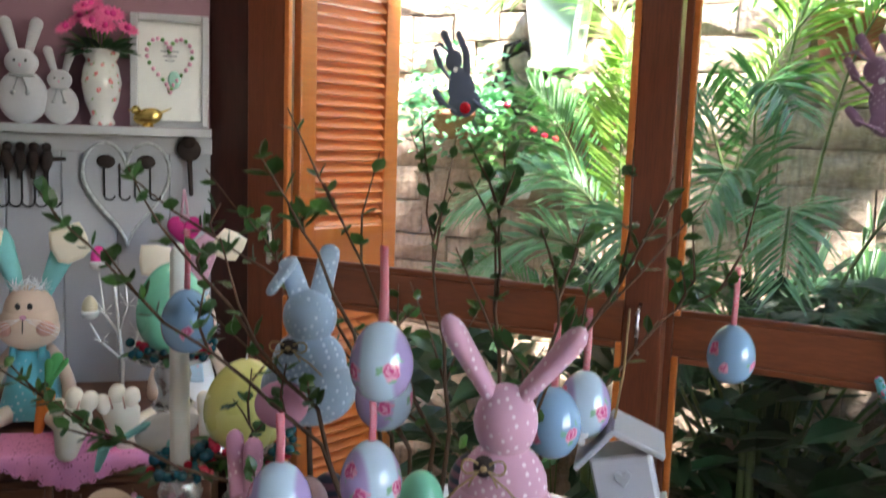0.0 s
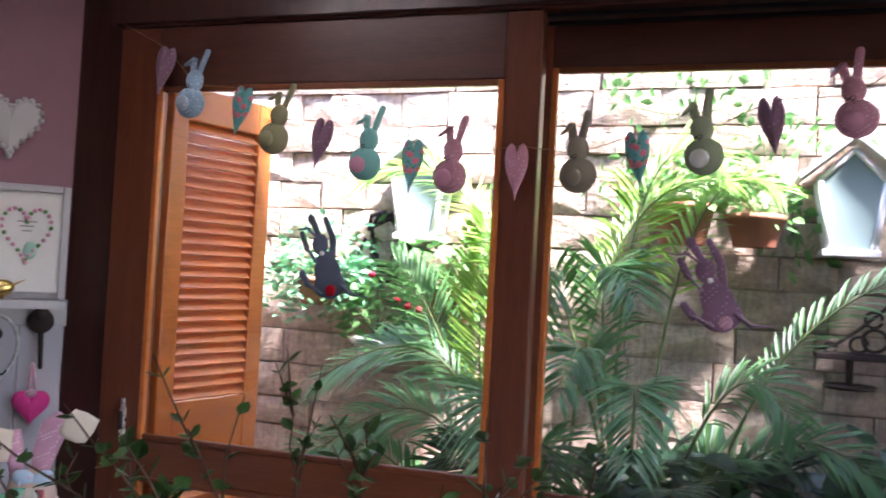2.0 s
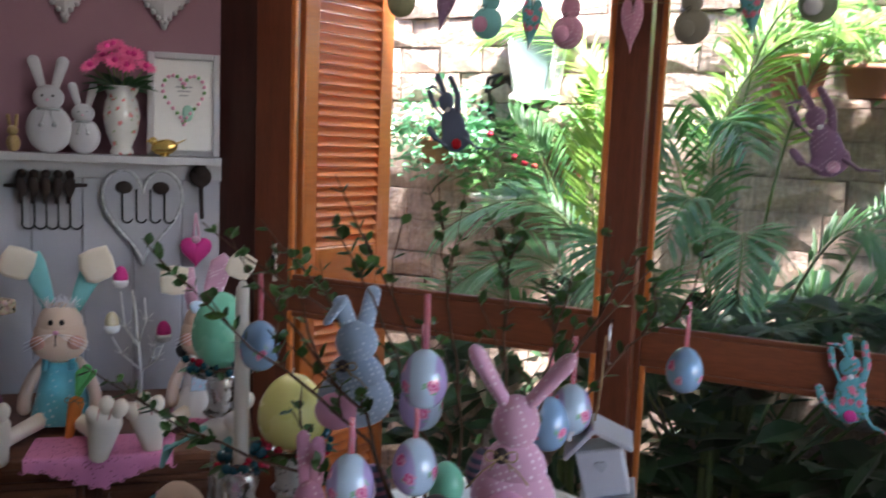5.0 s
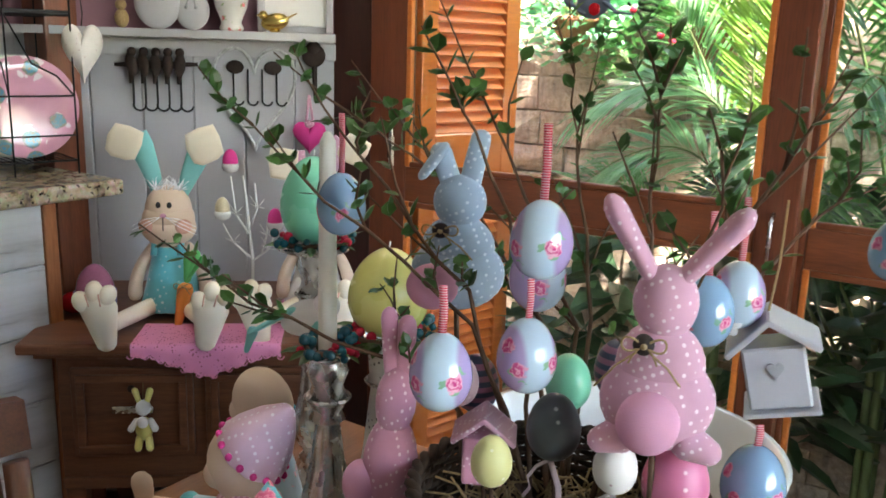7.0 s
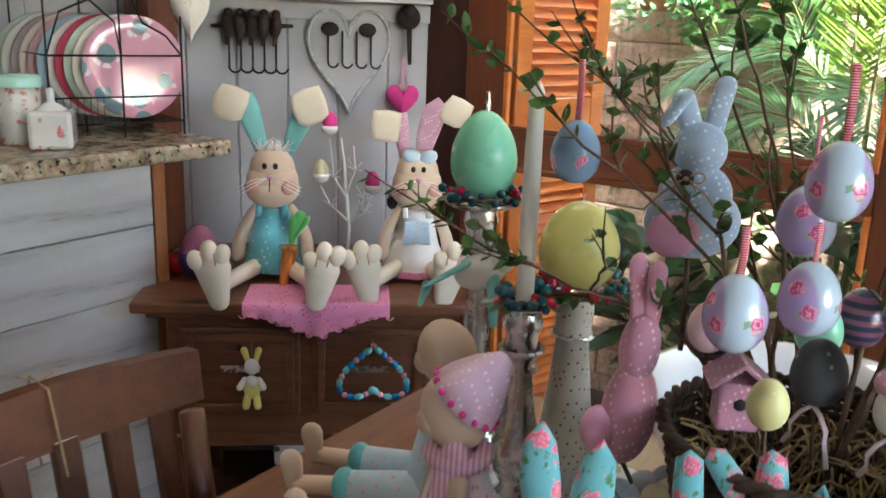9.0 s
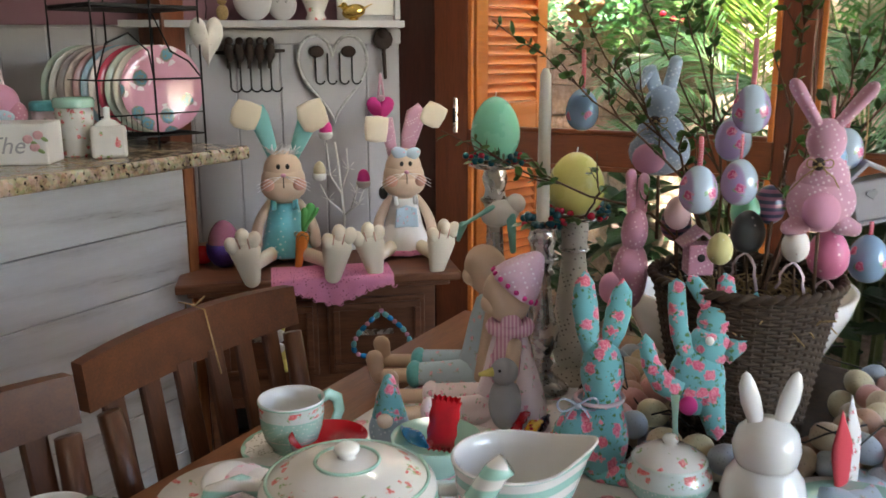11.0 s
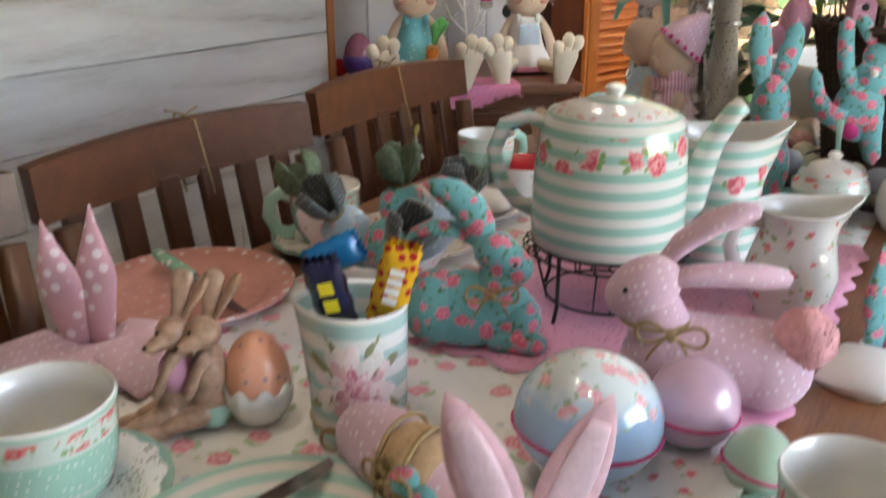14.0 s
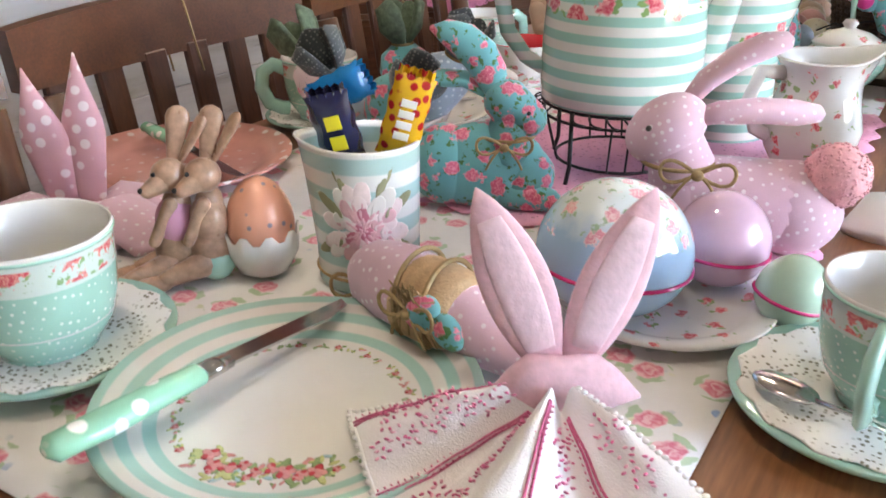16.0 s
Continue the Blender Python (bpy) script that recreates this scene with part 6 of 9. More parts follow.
s = Shape().tube([(0.014, -0.006, 0.13), (0.006, -0.004, 0.152), (-0.006, -0.002, 0.172), (-0.024, 0.0, 0.188), (-0.044, 0.002, 0.197), (-0.06, 0.004, 0.2)], [0.013, 0.0185, 0.0205, 0.019, 0.013, 0.002], TEAL_FLORAL, 16, 0.55)
part("ear", s, toy)
s = Shape().tube([(0.004, 0.006, 0.128), (-0.02, 0.014, 0.142), (-0.05, 0.02, 0.142), (-0.072, 0.024, 0.132), (-0.084, 0.026, 0.122)], [0.012, 0.018, 0.0195, 0.014, 0.002], TEAL_FLORAL, 16, 0.5)
part("ear", s, toy)

# teapot group
wire_stand(pose(-0.575, -0.09, 0.7575, 0, 0, 30))
teapot(pose(-0.575, -0.09, 0.843, 0, 0, 30) @ Matrix.Diagonal((0.98, 0.98, 0.95, 1.0)))
jug("milk_jug", pose(-0.505, 0.12, 0.758, 0, 0, 38), "tall mint and white striped china jug", [(0.058, 0.0), (0.060, 0.003), (0.061, 0.06), (0.060, 0.12), (0.063, 0.17), (0.067, 0.185)],
    (TEAPOT_ROSE, CHINA, CHINA), 0.034, [(-0.058, 0, 0.15), (-0.09, 0, 0.15), (-0.1, 0, 0.1), (-0.085, 0, 0.05), (-0.058, 0, 0.04)])
jug("cream_jug", pose(-0.375, 0.0, 0.755, 0, 0, 38), "rose-sprigged white china cream jug", [(0.034, 0.0), (0.037, 0.004), (0.036, 0.01), (0.05, 0.035), (0.054, 0.06), (0.046, 0.09), (0.040, 0.108), (0.045, 0.13), (0.05, 0.138)],
    (CHINA_ROSE, CHINA, CHINA), 0.028, [(-0.042, 0, 0.122), (-0.07, 0, 0.125), (-0.08, 0, 0.095), (-0.068, 0, 0.06), (-0.052, 0, 0.052)])
b = thing("sugar_bowl", pose(-0.40, 0.415, 0.755), "mint china sugar bowl with lid and spoon", "sugar bowl")
part("body", Shape().turn([(0.034, 0.0), (0.036, 0.004), (0.03, 0.012), (0.045, 0.026), (0.058, 0.045), (0.059, 0.056)], MINT_DOT, 44), b)
part("rim", Shape().turn([(0.059, 0.056), (0.056, 0.07), (0.05, 0.078), (0.052, 0.081), (0.049, 0.083)], CUP_ROSE, 44), b)
part("lid", Shape().turn([(0.049, 0.083), (0.047, 0.086), (0.03, 0.096), (0.012, 0.101), (0.008, 0.103), (0.012, 0.109), (0.008, 0.115), (0, 0.116)], CHINA_ROSE, 40), b)
part("spoon_handle", Shape().tube([(0.0, 0.03, 0.09), (-0.004, 0.036, 0.125), (-0.006, 0.038, 0.158)], [0.004, 0.004, 0.0065], MINT, 10, 0.5), b, "mint china spoon")

# white china rabbit box
cr = thing("china_rabbit_box", pose(-0.28, 0.44, 0.752, 0, 0, 28) @ Matrix.Diagonal((0.94, 0.94, 0.94, 1.0)), "glossy white china rabbit box with upright ears", "china rabbit")
part("box_body", Shape().turn([(0.036, 0.0), (0.046, 0.004), (0.058, 0.03), (0.060, 0.055), (0.053, 0.082), (0.042, 0.098), (0.0405, 0.1), (0, 0.1)], CHINA, 44), cr)
part("lid_head", Shape().turn([(0.0395, 0.1006), (0.0405, 0.102), (0.044, 0.108), (0.047, 0.128), (0.041, 0.15), (0.026, 0.164), (0, 0.168)], CHINA, 44), cr)
for sg in (-1, 1):
    pts = [(sg * 0.016, 0, 0.152), (sg * 0.020, 0, 0.172), (sg * 0.027, 0.002, 0.195), (sg * 0.033, 0.003, 0.217), (sg * 0.035, 0.003, 0.231), (sg * 0.0355, 0.003, 0.236)]
    part("ear", Shape().tube(pts, [0.0095, 0.0125, 0.0145, 0.012, 0.0065, 0.0006], CHINA, 16, 0.6), cr)
part("tail", Shape().ball((0.03, -0.052, 0.015), (0.014, 0.014, 0.012), CHINA), cr)

# far side cups, plates and bowls
saucer(pose(-0.972, 0.312, 0.752), "mint saucer with a paper doily under a cup", 0.082)
cup(pose(-0.972, 0.312, 0.764), "mint tea cup with a rose band beside the chairs", handle=60)
plate(pose(-1.03, -0.345, 0.752), 0.132, PLATE_PINK, "pink china plate with white dots")
knife(pose(-1.13, -0.31, 0.7815, 0, 2, -16), "dinner knife with a mint dotted handle on a pink plate")
plate(pose(-0.155, 0.475, 0.752), 0.13, CHINA_ROSE, "white plate with rose sprigs")
plate(pose(-0.155, 0.475, 0.7665), 0.1, MINT, "mint side plate stacked on a white plate", depth=0.014)
knife(pose(-0.27, 0.44, 0.787, 0, 0, -5), "dinner knife with a mint dotted handle on stacked plates")
saucer(pose(-0.135, 0.285, 0.752), "mint saucer with a paper doily", 0.082)
cup(pose(-0.135, 0.285, 0.764), "mint tea cup with rose band near the table edge", handle=250)
plate(pose(-0.9, -0.03, 0.753), 0.11, CHINA_ROSE, "white rose-edged plate beside the carrot bowl")
saucer(pose(-1.005, -0.105, 0.752), "mint saucer with a paper doily by the chairs", 0.08)
cup(pose(-1.005, -0.105, 0.764), "mint tea cup by the carrot bowl", handle=230)
plate(pose(-0.93, 0.14, 0.753), 0.115, CHINA_ROSE, "white plate holding a pink napkin")
s = Shape()
for i in range(5):
    s.ball((0.025 * i - 0.05, 0.01 * math.sin(i), 0.012), (0.03, 0.045, 0.014), PINK_FLORAL if i % 2 else WHITE_CLOTH, (0, 20 - 8 * i, 20 * i))
s.make("folded_napkin", None, pose(-0.92, 0.16, 0.768), "pink and white folded cloth napkin", "napkin", "napkins")
b = thing("mint_bowl", pose(-0.745, 0.375, 0.753), "mint china bowl holding wrapped sweets", "bowl", "bowls")
part("bowl_body", Shape().turn([(0.035, 0), (0.038, 0.004), (0.06, 0.03), (0.07, 0.055), (0.068, 0.057), (0.057, 0.032), (0.0, 0.012)], MINT, 40), b)
b = thing("red_bowl", pose(-0.885, 0.29, 0.753), "small china bowl with a red lining", "bowl", "bowls")
part("bowl_body", Shape().turn([(0.03, 0), (0.033, 0.004), (0.052, 0.03), (0.06, 0.06)], CHINA_ROSE, 40), b)
part("lining", Shape().turn([(0.06, 0.06), (0.058, 0.061), (0.05, 0.032), (0.0, 0.012)], RED_WRAP, 40), b, "dark red lining")
sweet("wrapped_sweet", pose(-0.735, 0.38, 0.828, 10, 8, 28), 0.045, 0.085, RED_WRAP, RED_WRAP, "red wrapped sweet standing in a bowl", 0, None)
sweet("wrapped_sweet", pose(-0.775, 0.36, 0.806, 60, 60, 28), 0.03, 0.07, CYAN_WRAP, CYAN_WRAP, "blue wrapped sweet lying in a bowl", 0, None)
rr = random.Random(4)
for i in range(9):
    mt = rr.choice([CHECK_WRAP, RED_WRAP, NAVY_WRAP, GOLD, RED_WRAP])
    sweet("wrapped_sweet", pose(-0.68 + 0.035 * (i % 5) + rr.uniform(-.01, .01), 0.535 + 0.04 * (i // 5) + rr.uniform(-.01, .01), 0.764 + 0.012 * (i % 2), 80, rr.uniform(0, 180), 0), 0.024, 0.045, mt, mt, "small bright wrapped sweet on the table", 0, None)

# bowl of cloth carrots
b = thing("carrot_bowl", pose(-0.835, -0.205, 0.7565) @ Matrix.Diagonal((1.0, 1.0, 1.25, 1.0)), "white rose china bowl filled with cloth carrots", "bowl", "bowls")
part("bowl_body", Shape().turn([(0.045, 0), (0.048, 0.004), (0.07, 0.02), (0.088, 0.05), (0.086, 0.052), (0.066, 0.024), (0.0, 0.01)], CHINA_ROSE, 48), b)


def carrot_toy(m, mat, tuft, label):
    s = Shape()
    s.tube([(0, 0, -0.07), (0, 0, -0.066), (0, 0, -0.03), (0, 0, 0.0), (0, 0, 0.02), (0, 0, 0.03), (0, 0, 0.034)], [0.003, 0.01, 0.024, 0.031, 0.027, 0.015, 0.005], mat, 18)
    for i, (a, l) in enumerate(((0, 0.06), (120, 0.055), (240, 0.058), (60, 0.05))):
        x, y = math.cos(radians(a)), math.sin(radians(a))
        pts = [(0.004 * x, 0.004 * y, 0.028), (0.018 * x, 0.018 * y, 0.05), (0.024 * x, 0.024 * y, 0.028 + l * 0.8), (0.02 * x, 0.02 * y, 0.028 + l)]
        s.tube(pts, [0.006, 0.019, 0.018, 0.004], tuft, 12, 0.35)
    s.tube(arc((0, 0, 0.032), 0.012, 0, 350, 16, "xy"), 0.002, TWINE, 5, closed=True)
    make_parts(s, "cloth_carrot", m, label, "cloth carrot", "cloth carrots", {tuft: "leaf_tuft", TWINE: "twine_tie"})


carrot_toy(pose(-0.880, -0.255, 0.861, -14, -34, 20), PINK_FLORAL, GREEN_KNIT, "sprig-print cloth carrot with green tweed top")
carrot_toy(pose(-0.842, -0.255, 0.851, 26, -22, 20), BLUE_FLORAL, DARK_TWEED, "pale blue print cloth carrot with charcoal top")
carrot_toy(pose(-0.815, -0.175, 0.864, 0, -4, 30), TEAL_FLORAL, GREEN_KNIT, "turquoise rose cloth carrot with green tweed top")
carrot_toy(pose(-0.755, -0.185, 0.861, 8, 26, 30), BLUE_PALE, DARK_TWEED, "pale blue dotted cloth carrot with charcoal top")
carrot_toy(pose(-0.775, -0.260, 0.851, 30, 50, 10), TEAL_FLORAL, DARK_TWEED, "turquoise rose cloth carrot lying in the bowl")

# upright dotted napkin in a ring, and rose napkins
def ear_napkin(m, label, mat, k, under):
    s = Shape()
    mats = mat if isinstance(mat, tuple) else (mat, mat)
    for x, tip, w, mat in ((-0.012, (-0.028, 0, 0.14), 0.024, mats[0]), (0.012, (0.012, 0.014, 0.15), 0.022, mats[1])):
        pts, rad = [], []
        for i in range(11):
            t = i / 10
            pts.append((x + (tip[0] - x) * t, tip[1] * t, 0.012 + (tip[2] - 0.012) * t))
            rad.append(max(0.0008, w * (0.5 + 0.75 * t if t < 0.55 else (1 - t) * 2.0)))
        s.tube(pts, rad, mat, 16, 0.42)
    s.tube(arc((0, 0, 0.014), 0.017, 0, 350, 20, "xy"), 0.006, SILVER, 8, closed=True)
    for a, l in ((200, 0.1), (250, 0.08), (330, 0.1), (20, 0.09), (290, 0.075)):
        x, y = math.cos(radians(a)), math.sin(radians(a))
        s.tube([(0.012 * x, 0.012 * y, 0.016), (0.4 * l * x, 0.4 * l * y, 0.022), (l * x, l * y, 0.004)], [0.012, 0.03, 0.036], under, 12, 0.28)
    make_parts(s, "napkin", m, label, "napkin", "napkins", {mats[0]: "ear_fold", mats[1]: "ear_fold", SILVER: "napkin_ring", under: "loose_cloth"})


ear_napkin(pose(-0.985, -0.525, 0.757, 0, 0, 32) @ Matrix.Scale(1.14, 4), "pink dotted napkin folded as rabbit ears in a ring", PINK_BIG_DOT, 1, PINK_LINEN)
ear_napkin(pose(-0.262, -0.062, 0.755, 0, 0, 60), "turquoise rose napkin standing folded in a ring", TEAL_FLORAL, 1, WHITE_CLOTH)
ear_napkin(pose(-0.185, 0.575, 0.755, 0, 0, 60), "red and white sprig napkin standing folded in a ring", (RED_CLOTH, CHINA_ROSE_CLOTH), 1, BLUE_FLORAL)


# ---- chairs ----
def chair(m):
    c = thing("dining_chair", m, "dark-stained wooden dining chair with a slatted back", "chair", "chairs along the table")
    # local: x across, y backwards, seat forward of the back
    part("seat", Shape().box((0.44, 0.43, 0.035), (0, -0.22, 0.45), WOOD_CHAIR_UP, 0.01), c)
    for x in (-0.2, 0.2):
        part("leg", Shape().box((0.04, 0.04, 0.435), (x, -0.41, 0.2175), WOOD_CHAIR_UP, 0.004), c)
        part("back_post", Shape().tube([(x, 0, 0), (x, 0, 0.45), (x, 0.03, 0.7), (x * 1.04, 0.06, 0.86)], [0.022, 0.022, 0.02, 0.018], WOOD_CHAIR_UP, 8), c)
    s = Shape()
    n = 14
    verts = []
    for i in range(n + 1):
        u = i / n - 0.5
        x = u * 0.47
        y = 0.075 + 0.022 * (1 - (2 * u) ** 2)
        zt = 0.957 - 0.012 * (2 * u) ** 2
        for dy in (-0.012, 0.012):
            for z in (0.868, zt):
                verts.append((x, y + dy + (z - 0.85) * 0.12, z))
    faces = []
    for i in range(n):
        a, b = 4 * i, 4 * (i + 1)
        faces += [(a, b, b + 1, a + 1), (a + 2, a + 3, b + 3, b + 2), (a + 1, b + 1, b + 3, a + 3), (a, a + 2, b + 2, b)]
    faces += [(0, 1, 3, 2), (4 * n, 4 * n + 2, 4 * n + 3, 4 * n + 1)]
    s.put(verts, faces, WOOD_CHAIR, False)
    part("top_rail", s, c, "broad curved wooden top rail")
    for i in range(6):
        u = (i - 2.5) / 6
        part("slat", Shape().box((0.037, 0.014, 0.43), (u * 0.425, 0.058, 0.667), WOOD_CHAIR_UP, 0.003, (-9.4, 0, 0)), c)
    s = Shape()
    s.tube([(0.02, 0.06, 0.84), (0.02, 0.09, 0.956), (0.02, 0.135, 0.962), (0.02, 0.14, 0.9), (0.024, 0.13, 0.83)], 0.0016, TWINE, 5)
    s.tube([(0.0, 0.13, 0.97), (0.02, 0.11, 0.962), (0.05, 0.12, 0.968)], 0.0016, TWINE, 5)
    part("twine_tie", s, c, "loop of jute twine")
    return c


ch = chair(pose(-1.125, 0.36, 0, 0, 0, 90) @ Matrix.Diagonal((1.06, 1.0, 0.984, 1.0)))
copy_thing(ch, pose(-1.135, -0.162, 0, 0, 0, 90) @ Matrix.Diagonal((1.06, 1.0, 0.984, 1.0)))
copy_thing(ch, pose(-1.135, -0.71, 0, 0, 0, 90) @ Matrix.Diagonal((1.06, 1.0, 0.984, 1.0)))

# ---- corner cabinet, its toys and the wall above ----
def build_cabinet():
    c = thing("corner_cabinet", corner(-0.432, 0.0, 0.0), "dark carved wooden sideboard across the corner", "cabinet")
    part("top", Shape().box((0.84, 0.60, 0.028), (0, -0.32, 0.718), WOOD_CABINET, 0.01), c, "worn brown wooden top")
    part("moulding", Shape().box((0.78, 0.56, 0.02), (0, -0.31, 0.694), WOOD_CABINET, 0.008), c)
    part("body", Shape().box((0.7, 0.5, 0.36), (0, -0.3, 0.504), WOOD_CABINET, 0.004), c)
    for x in (-0.325, 0.325):
        for y in (-0.52, -0.08):
            part("leg", Shape().box((0.05, 0.05, 0.325), (x, y, 0.1625), WOOD_CABINET, 0.006), c)
    for x in (-0.165, 0.165):
        d = part("drawer", Shape().box((0.30, 0.02, 0.24), (x, -0.556, 0.53), WOOD_CABINET, 0.006), c, "panelled drawer front")
        s = Shape()
        for z in (0.435, 0.625):
            s.box((0.27, 0.014, 0.02), (x, -0.57, z), WOOD_CABINET, 0.005)
        for k in (-0.125, 0.125):
            s.box((0.02, 0.014, 0.17), (x + k, -0.57, 0.53), WOOD_CABINET, 0.005)
        part("panel_moulding", s, d)
        part("worn_plate", Shape().box((0.1, 0.003, 0.018), (x, -0.5685, 0.54), SILVER, 0.001), d, "worn pale metal plate")
        part("knob", Shape().ball((x, -0.575, 0.6), 0.009, RUST_IRON), d)
    part("bottom_rail", Shape().box((0.7, 0.02, 0.03), (0, -0.555, 0.335), WOOD_CABINET, 0.006), c)


build_cabinet()
TOP = 0.732


def crochet_cloth():
    s = Shape()
    verts, faces, n = [], [], 40
    for i in range(n + 1):
        u = i / n - 0.5
        x = u * 0.36
        drop = 0.022 + 0.055 * max(0, 1 - abs(u) * 2.6) + 0.012 * abs(math.sin(u * 34))
        for y, z in ((0.1, 0.0), (-0.055, 0.001), (-0.064, -0.002), (-0.067, -drop * 0.5), (-0.068 - 0.004 * math.sin(u * 40), -drop)):
            verts.append((x, y, z))
    for i in range(n):
        for j in range(4):
            a = i * 5 + j
            faces.append((a, a + 1, a + 6, a + 5))
    s.put(verts, faces, CROCHET)
    s.put([(x, y + 0.0018, z - 0.0018) for x, y, z in verts], [tuple(reversed(f)) for f in faces], CROCHET)
    edge = [verts[i * 5 + 4] for i in range(n + 1)]
    for p in edge[::2]:
        s.tube(arc((p[0], p[1], p[2] + 0.004), 0.008, 180, 360, 8), 0.0018, CROCHET, 5)
    return s


b = thing("floral_storage_box", corner(-0.36, 0.30, 0.0), "white storage box with dark flowers under the cabinet", "box")
part("box_body", Shape().box((0.34, 0.3, 0.28), (0, 0, 0.14), flowery("white_box_with_dark_flowers", (0.75, 0.74, 0.72), (0.03, 0.03, 0.03), (0.12, 0.1, 0.1), (0.05, 0.08, 0.05), 18, 0.32, 0.5, None, False), 0.01), b)
crochet_cloth().make("crochet_doily", None, corner(-0.40, 0.563, TOP + 0.003), "pink crocheted cloth hanging over the cabinet edge", "doily")


def rabbit_doll(m, label, dress, inner, bib, girl):
    """A long-eared cloth rabbit doll that sits with its feet forward; about half a metre with its ears."""
    s = Shape()
    s.ball((0, -0.02, 0.085), (0.054, 0.046, 0.095), SKIN_CLOTH)
    s.turn([(0.070, 0.015), (0.072, 0.03), (0.058, 0.08), (0.047, 0.13), (0.041, 0.158), (0.03, 0.165)], dress, 28, pose(0, -0.022, 0), wave=lambda b, i: 1 + (0.05 * math.sin(9 * b) if i < 2 else 0))
    for x in (-0.03, 0.03):
        s.tube([(x, -0.068, 0.15), (x, -0.055, 0.175), (x * 0.9, -0.01, 0.18)], 0.008, dress, 6, 0.5)
    if girl:
        s.turn([(0.082, 0.012), (0.080, 0.03), (0.052, 0.09), (0.03, 0.1)], bib, 28, pose(0, -0.03, 0), wave=lambda b, i: 1 + (0.06 * math.sin(11 * b) if i < 2 else 0))
        s.turn([(0.088, 0.006), (0.087, 0.018), (0.078, 0.022)], CROCHET, 28, pose(0, -0.03, 0), wave=lambda b, i: 1 + 0.06 * math.sin(11 * b))
        s.slab([(-0.035, 0.085), (0.035, 0.085), (0.03, 0.14), (0, 0.15), (-0.03, 0.14)], 0.012, BLUE_FLORAL, m=pose(0, -0.078, 0))
    # pear-shaped head and face
    s.ball((0, -0.03, 0.252), (0.054, 0.055, 0.06), SKIN_CLOTH)
    s.ball((0, -0.036, 0.212), (0.064, 0.058, 0.046), SKIN_CLOTH)
    s.ball((0, -0.034, 0.232), (0.061, 0.057, 0.05), SKIN_CLOTH)
    for x in (-1, 1):
        s.ball((x * 0.0125, -0.082, 0.272), (0.0058, 0.004, 0.0075), BLACK, seg=10, rings=8)
        s.ball((x * 0.043, -0.081, 0.222), (0.02, 0.010, 0.017), BLUSH, (0, 0, x * 32))
        for k in (-0.5, 0.2, 0.9):
            s.tube([(x * 0.006, -0.095, 0.246), (x * 0.035, -0.102, 0.238 - 0.012 * k), (x * 0.072, -0.086, 0.216 - 0.014 * k)], 0.0007, FUR, 4)
    s.ball((0, -0.092, 0.249), (0.007, 0.006, 0.0055), PINK_PLAIN)
    s.tube([(0, -0.095, 0.246), (0, -0.1, 0.216)], 0.0013, BLACK, 4)
    # ears that rise, widen and fold over into cream lobes
    lobe = [(-0.032, 0.036), (0.0, 0.042), (0.034, 0.04), (0.039, 0.01), (0.036, -0.026), (0.018, -0.036), (-0.016, -0.04), (-0.034, -0.03), (-0.04, 0.004)]
    square = [(-0.034, 0.036), (0.0, 0.04), (0.034, 0.036), (0.034, 0.0), (0.03, -0.034), (0.0, -0.038), (-0.03, -0.034), (-0.036, 0.0)]
    if girl:
        s.tube([(-0.03, -0.02, 0.29), (-0.038, -0.02, 0.34), (-0.044, -0.02, 0.40)], [0.014, 0.018, 0.016], inner, 12, 0.4)
        s.tube([(0.012, -0.02, 0.295), (0.022, -0.02, 0.345), (0.04, -0.018, 0.405), (0.062, -0.02, 0.425)], [0.017, 0.026, 0.03, 0.022], inner, 12, 0.35)
        s.slab(square, 0.012, CREAM_CLOTH, m=pose(-0.078, -0.034, 0.368, 0, 4, 0), puff=0.2)
        s.slab(lobe, 0.012, CREAM_CLOTH, m=pose(0.09, -0.03, 0.405, 0, 30, 0) @ Matrix.Scale(0.9, 4), puff=0.2)
    else:
        s.tube([(-0.024, -0.02, 0.29), (-0.038, -0.02, 0.34), (-0.058, -0.018, 0.40), (-0.068, -0.018, 0.43)], [0.014, 0.021, 0.028, 0.024], inner, 12, 0.35)
        s.tube([(0.03, -0.02, 0.288), (0.05, -0.02, 0.335), (0.074, -0.018, 0.388), (0.082, -0.018, 0.415)], [0.014, 0.021, 0.028, 0.024], inner, 12, 0.35)
        s.slab(lobe, 0.012, CREAM_CLOTH, m=pose(-0.094, -0.032, 0.408, 0, 22, 0), puff=0.2)
        s.slab(lobe, 0.012, CREAM_CLOTH, m=pose(0.088, -0.036, 0.404, 0, -18, 0) @ Matrix.Scale(1.05, 4), puff=0.2)
    if girl:
        s.ball((-0.015, -0.06, 0.3), (0.026, 0.014, 0.018), BLUE_FLORAL, (0, 25, 0))
        s.ball((0.022, -0.06, 0.297), (0.026, 0.014, 0.018), BLUE_FLORAL, (0, -25, 0))
        s.ball((-0.06, -0.02, 0.18), (0.014, 0.012, 0.02), BLACK)
    else:
        rr = random.Random(2)
        for i in range(90):
            a = rr.uniform(0, 6.28)
            p = Vector((0.028 * math.cos(a), -0.035 + 0.02 * math.sin(a), 0.3))
            s.tube([p, p + Vector((rr.uniform(-.03, .03), rr.uniform(-.02, .02), rr.uniform(0.005, 0.03)))], [0.0012, 0.0006], FUR, 4)
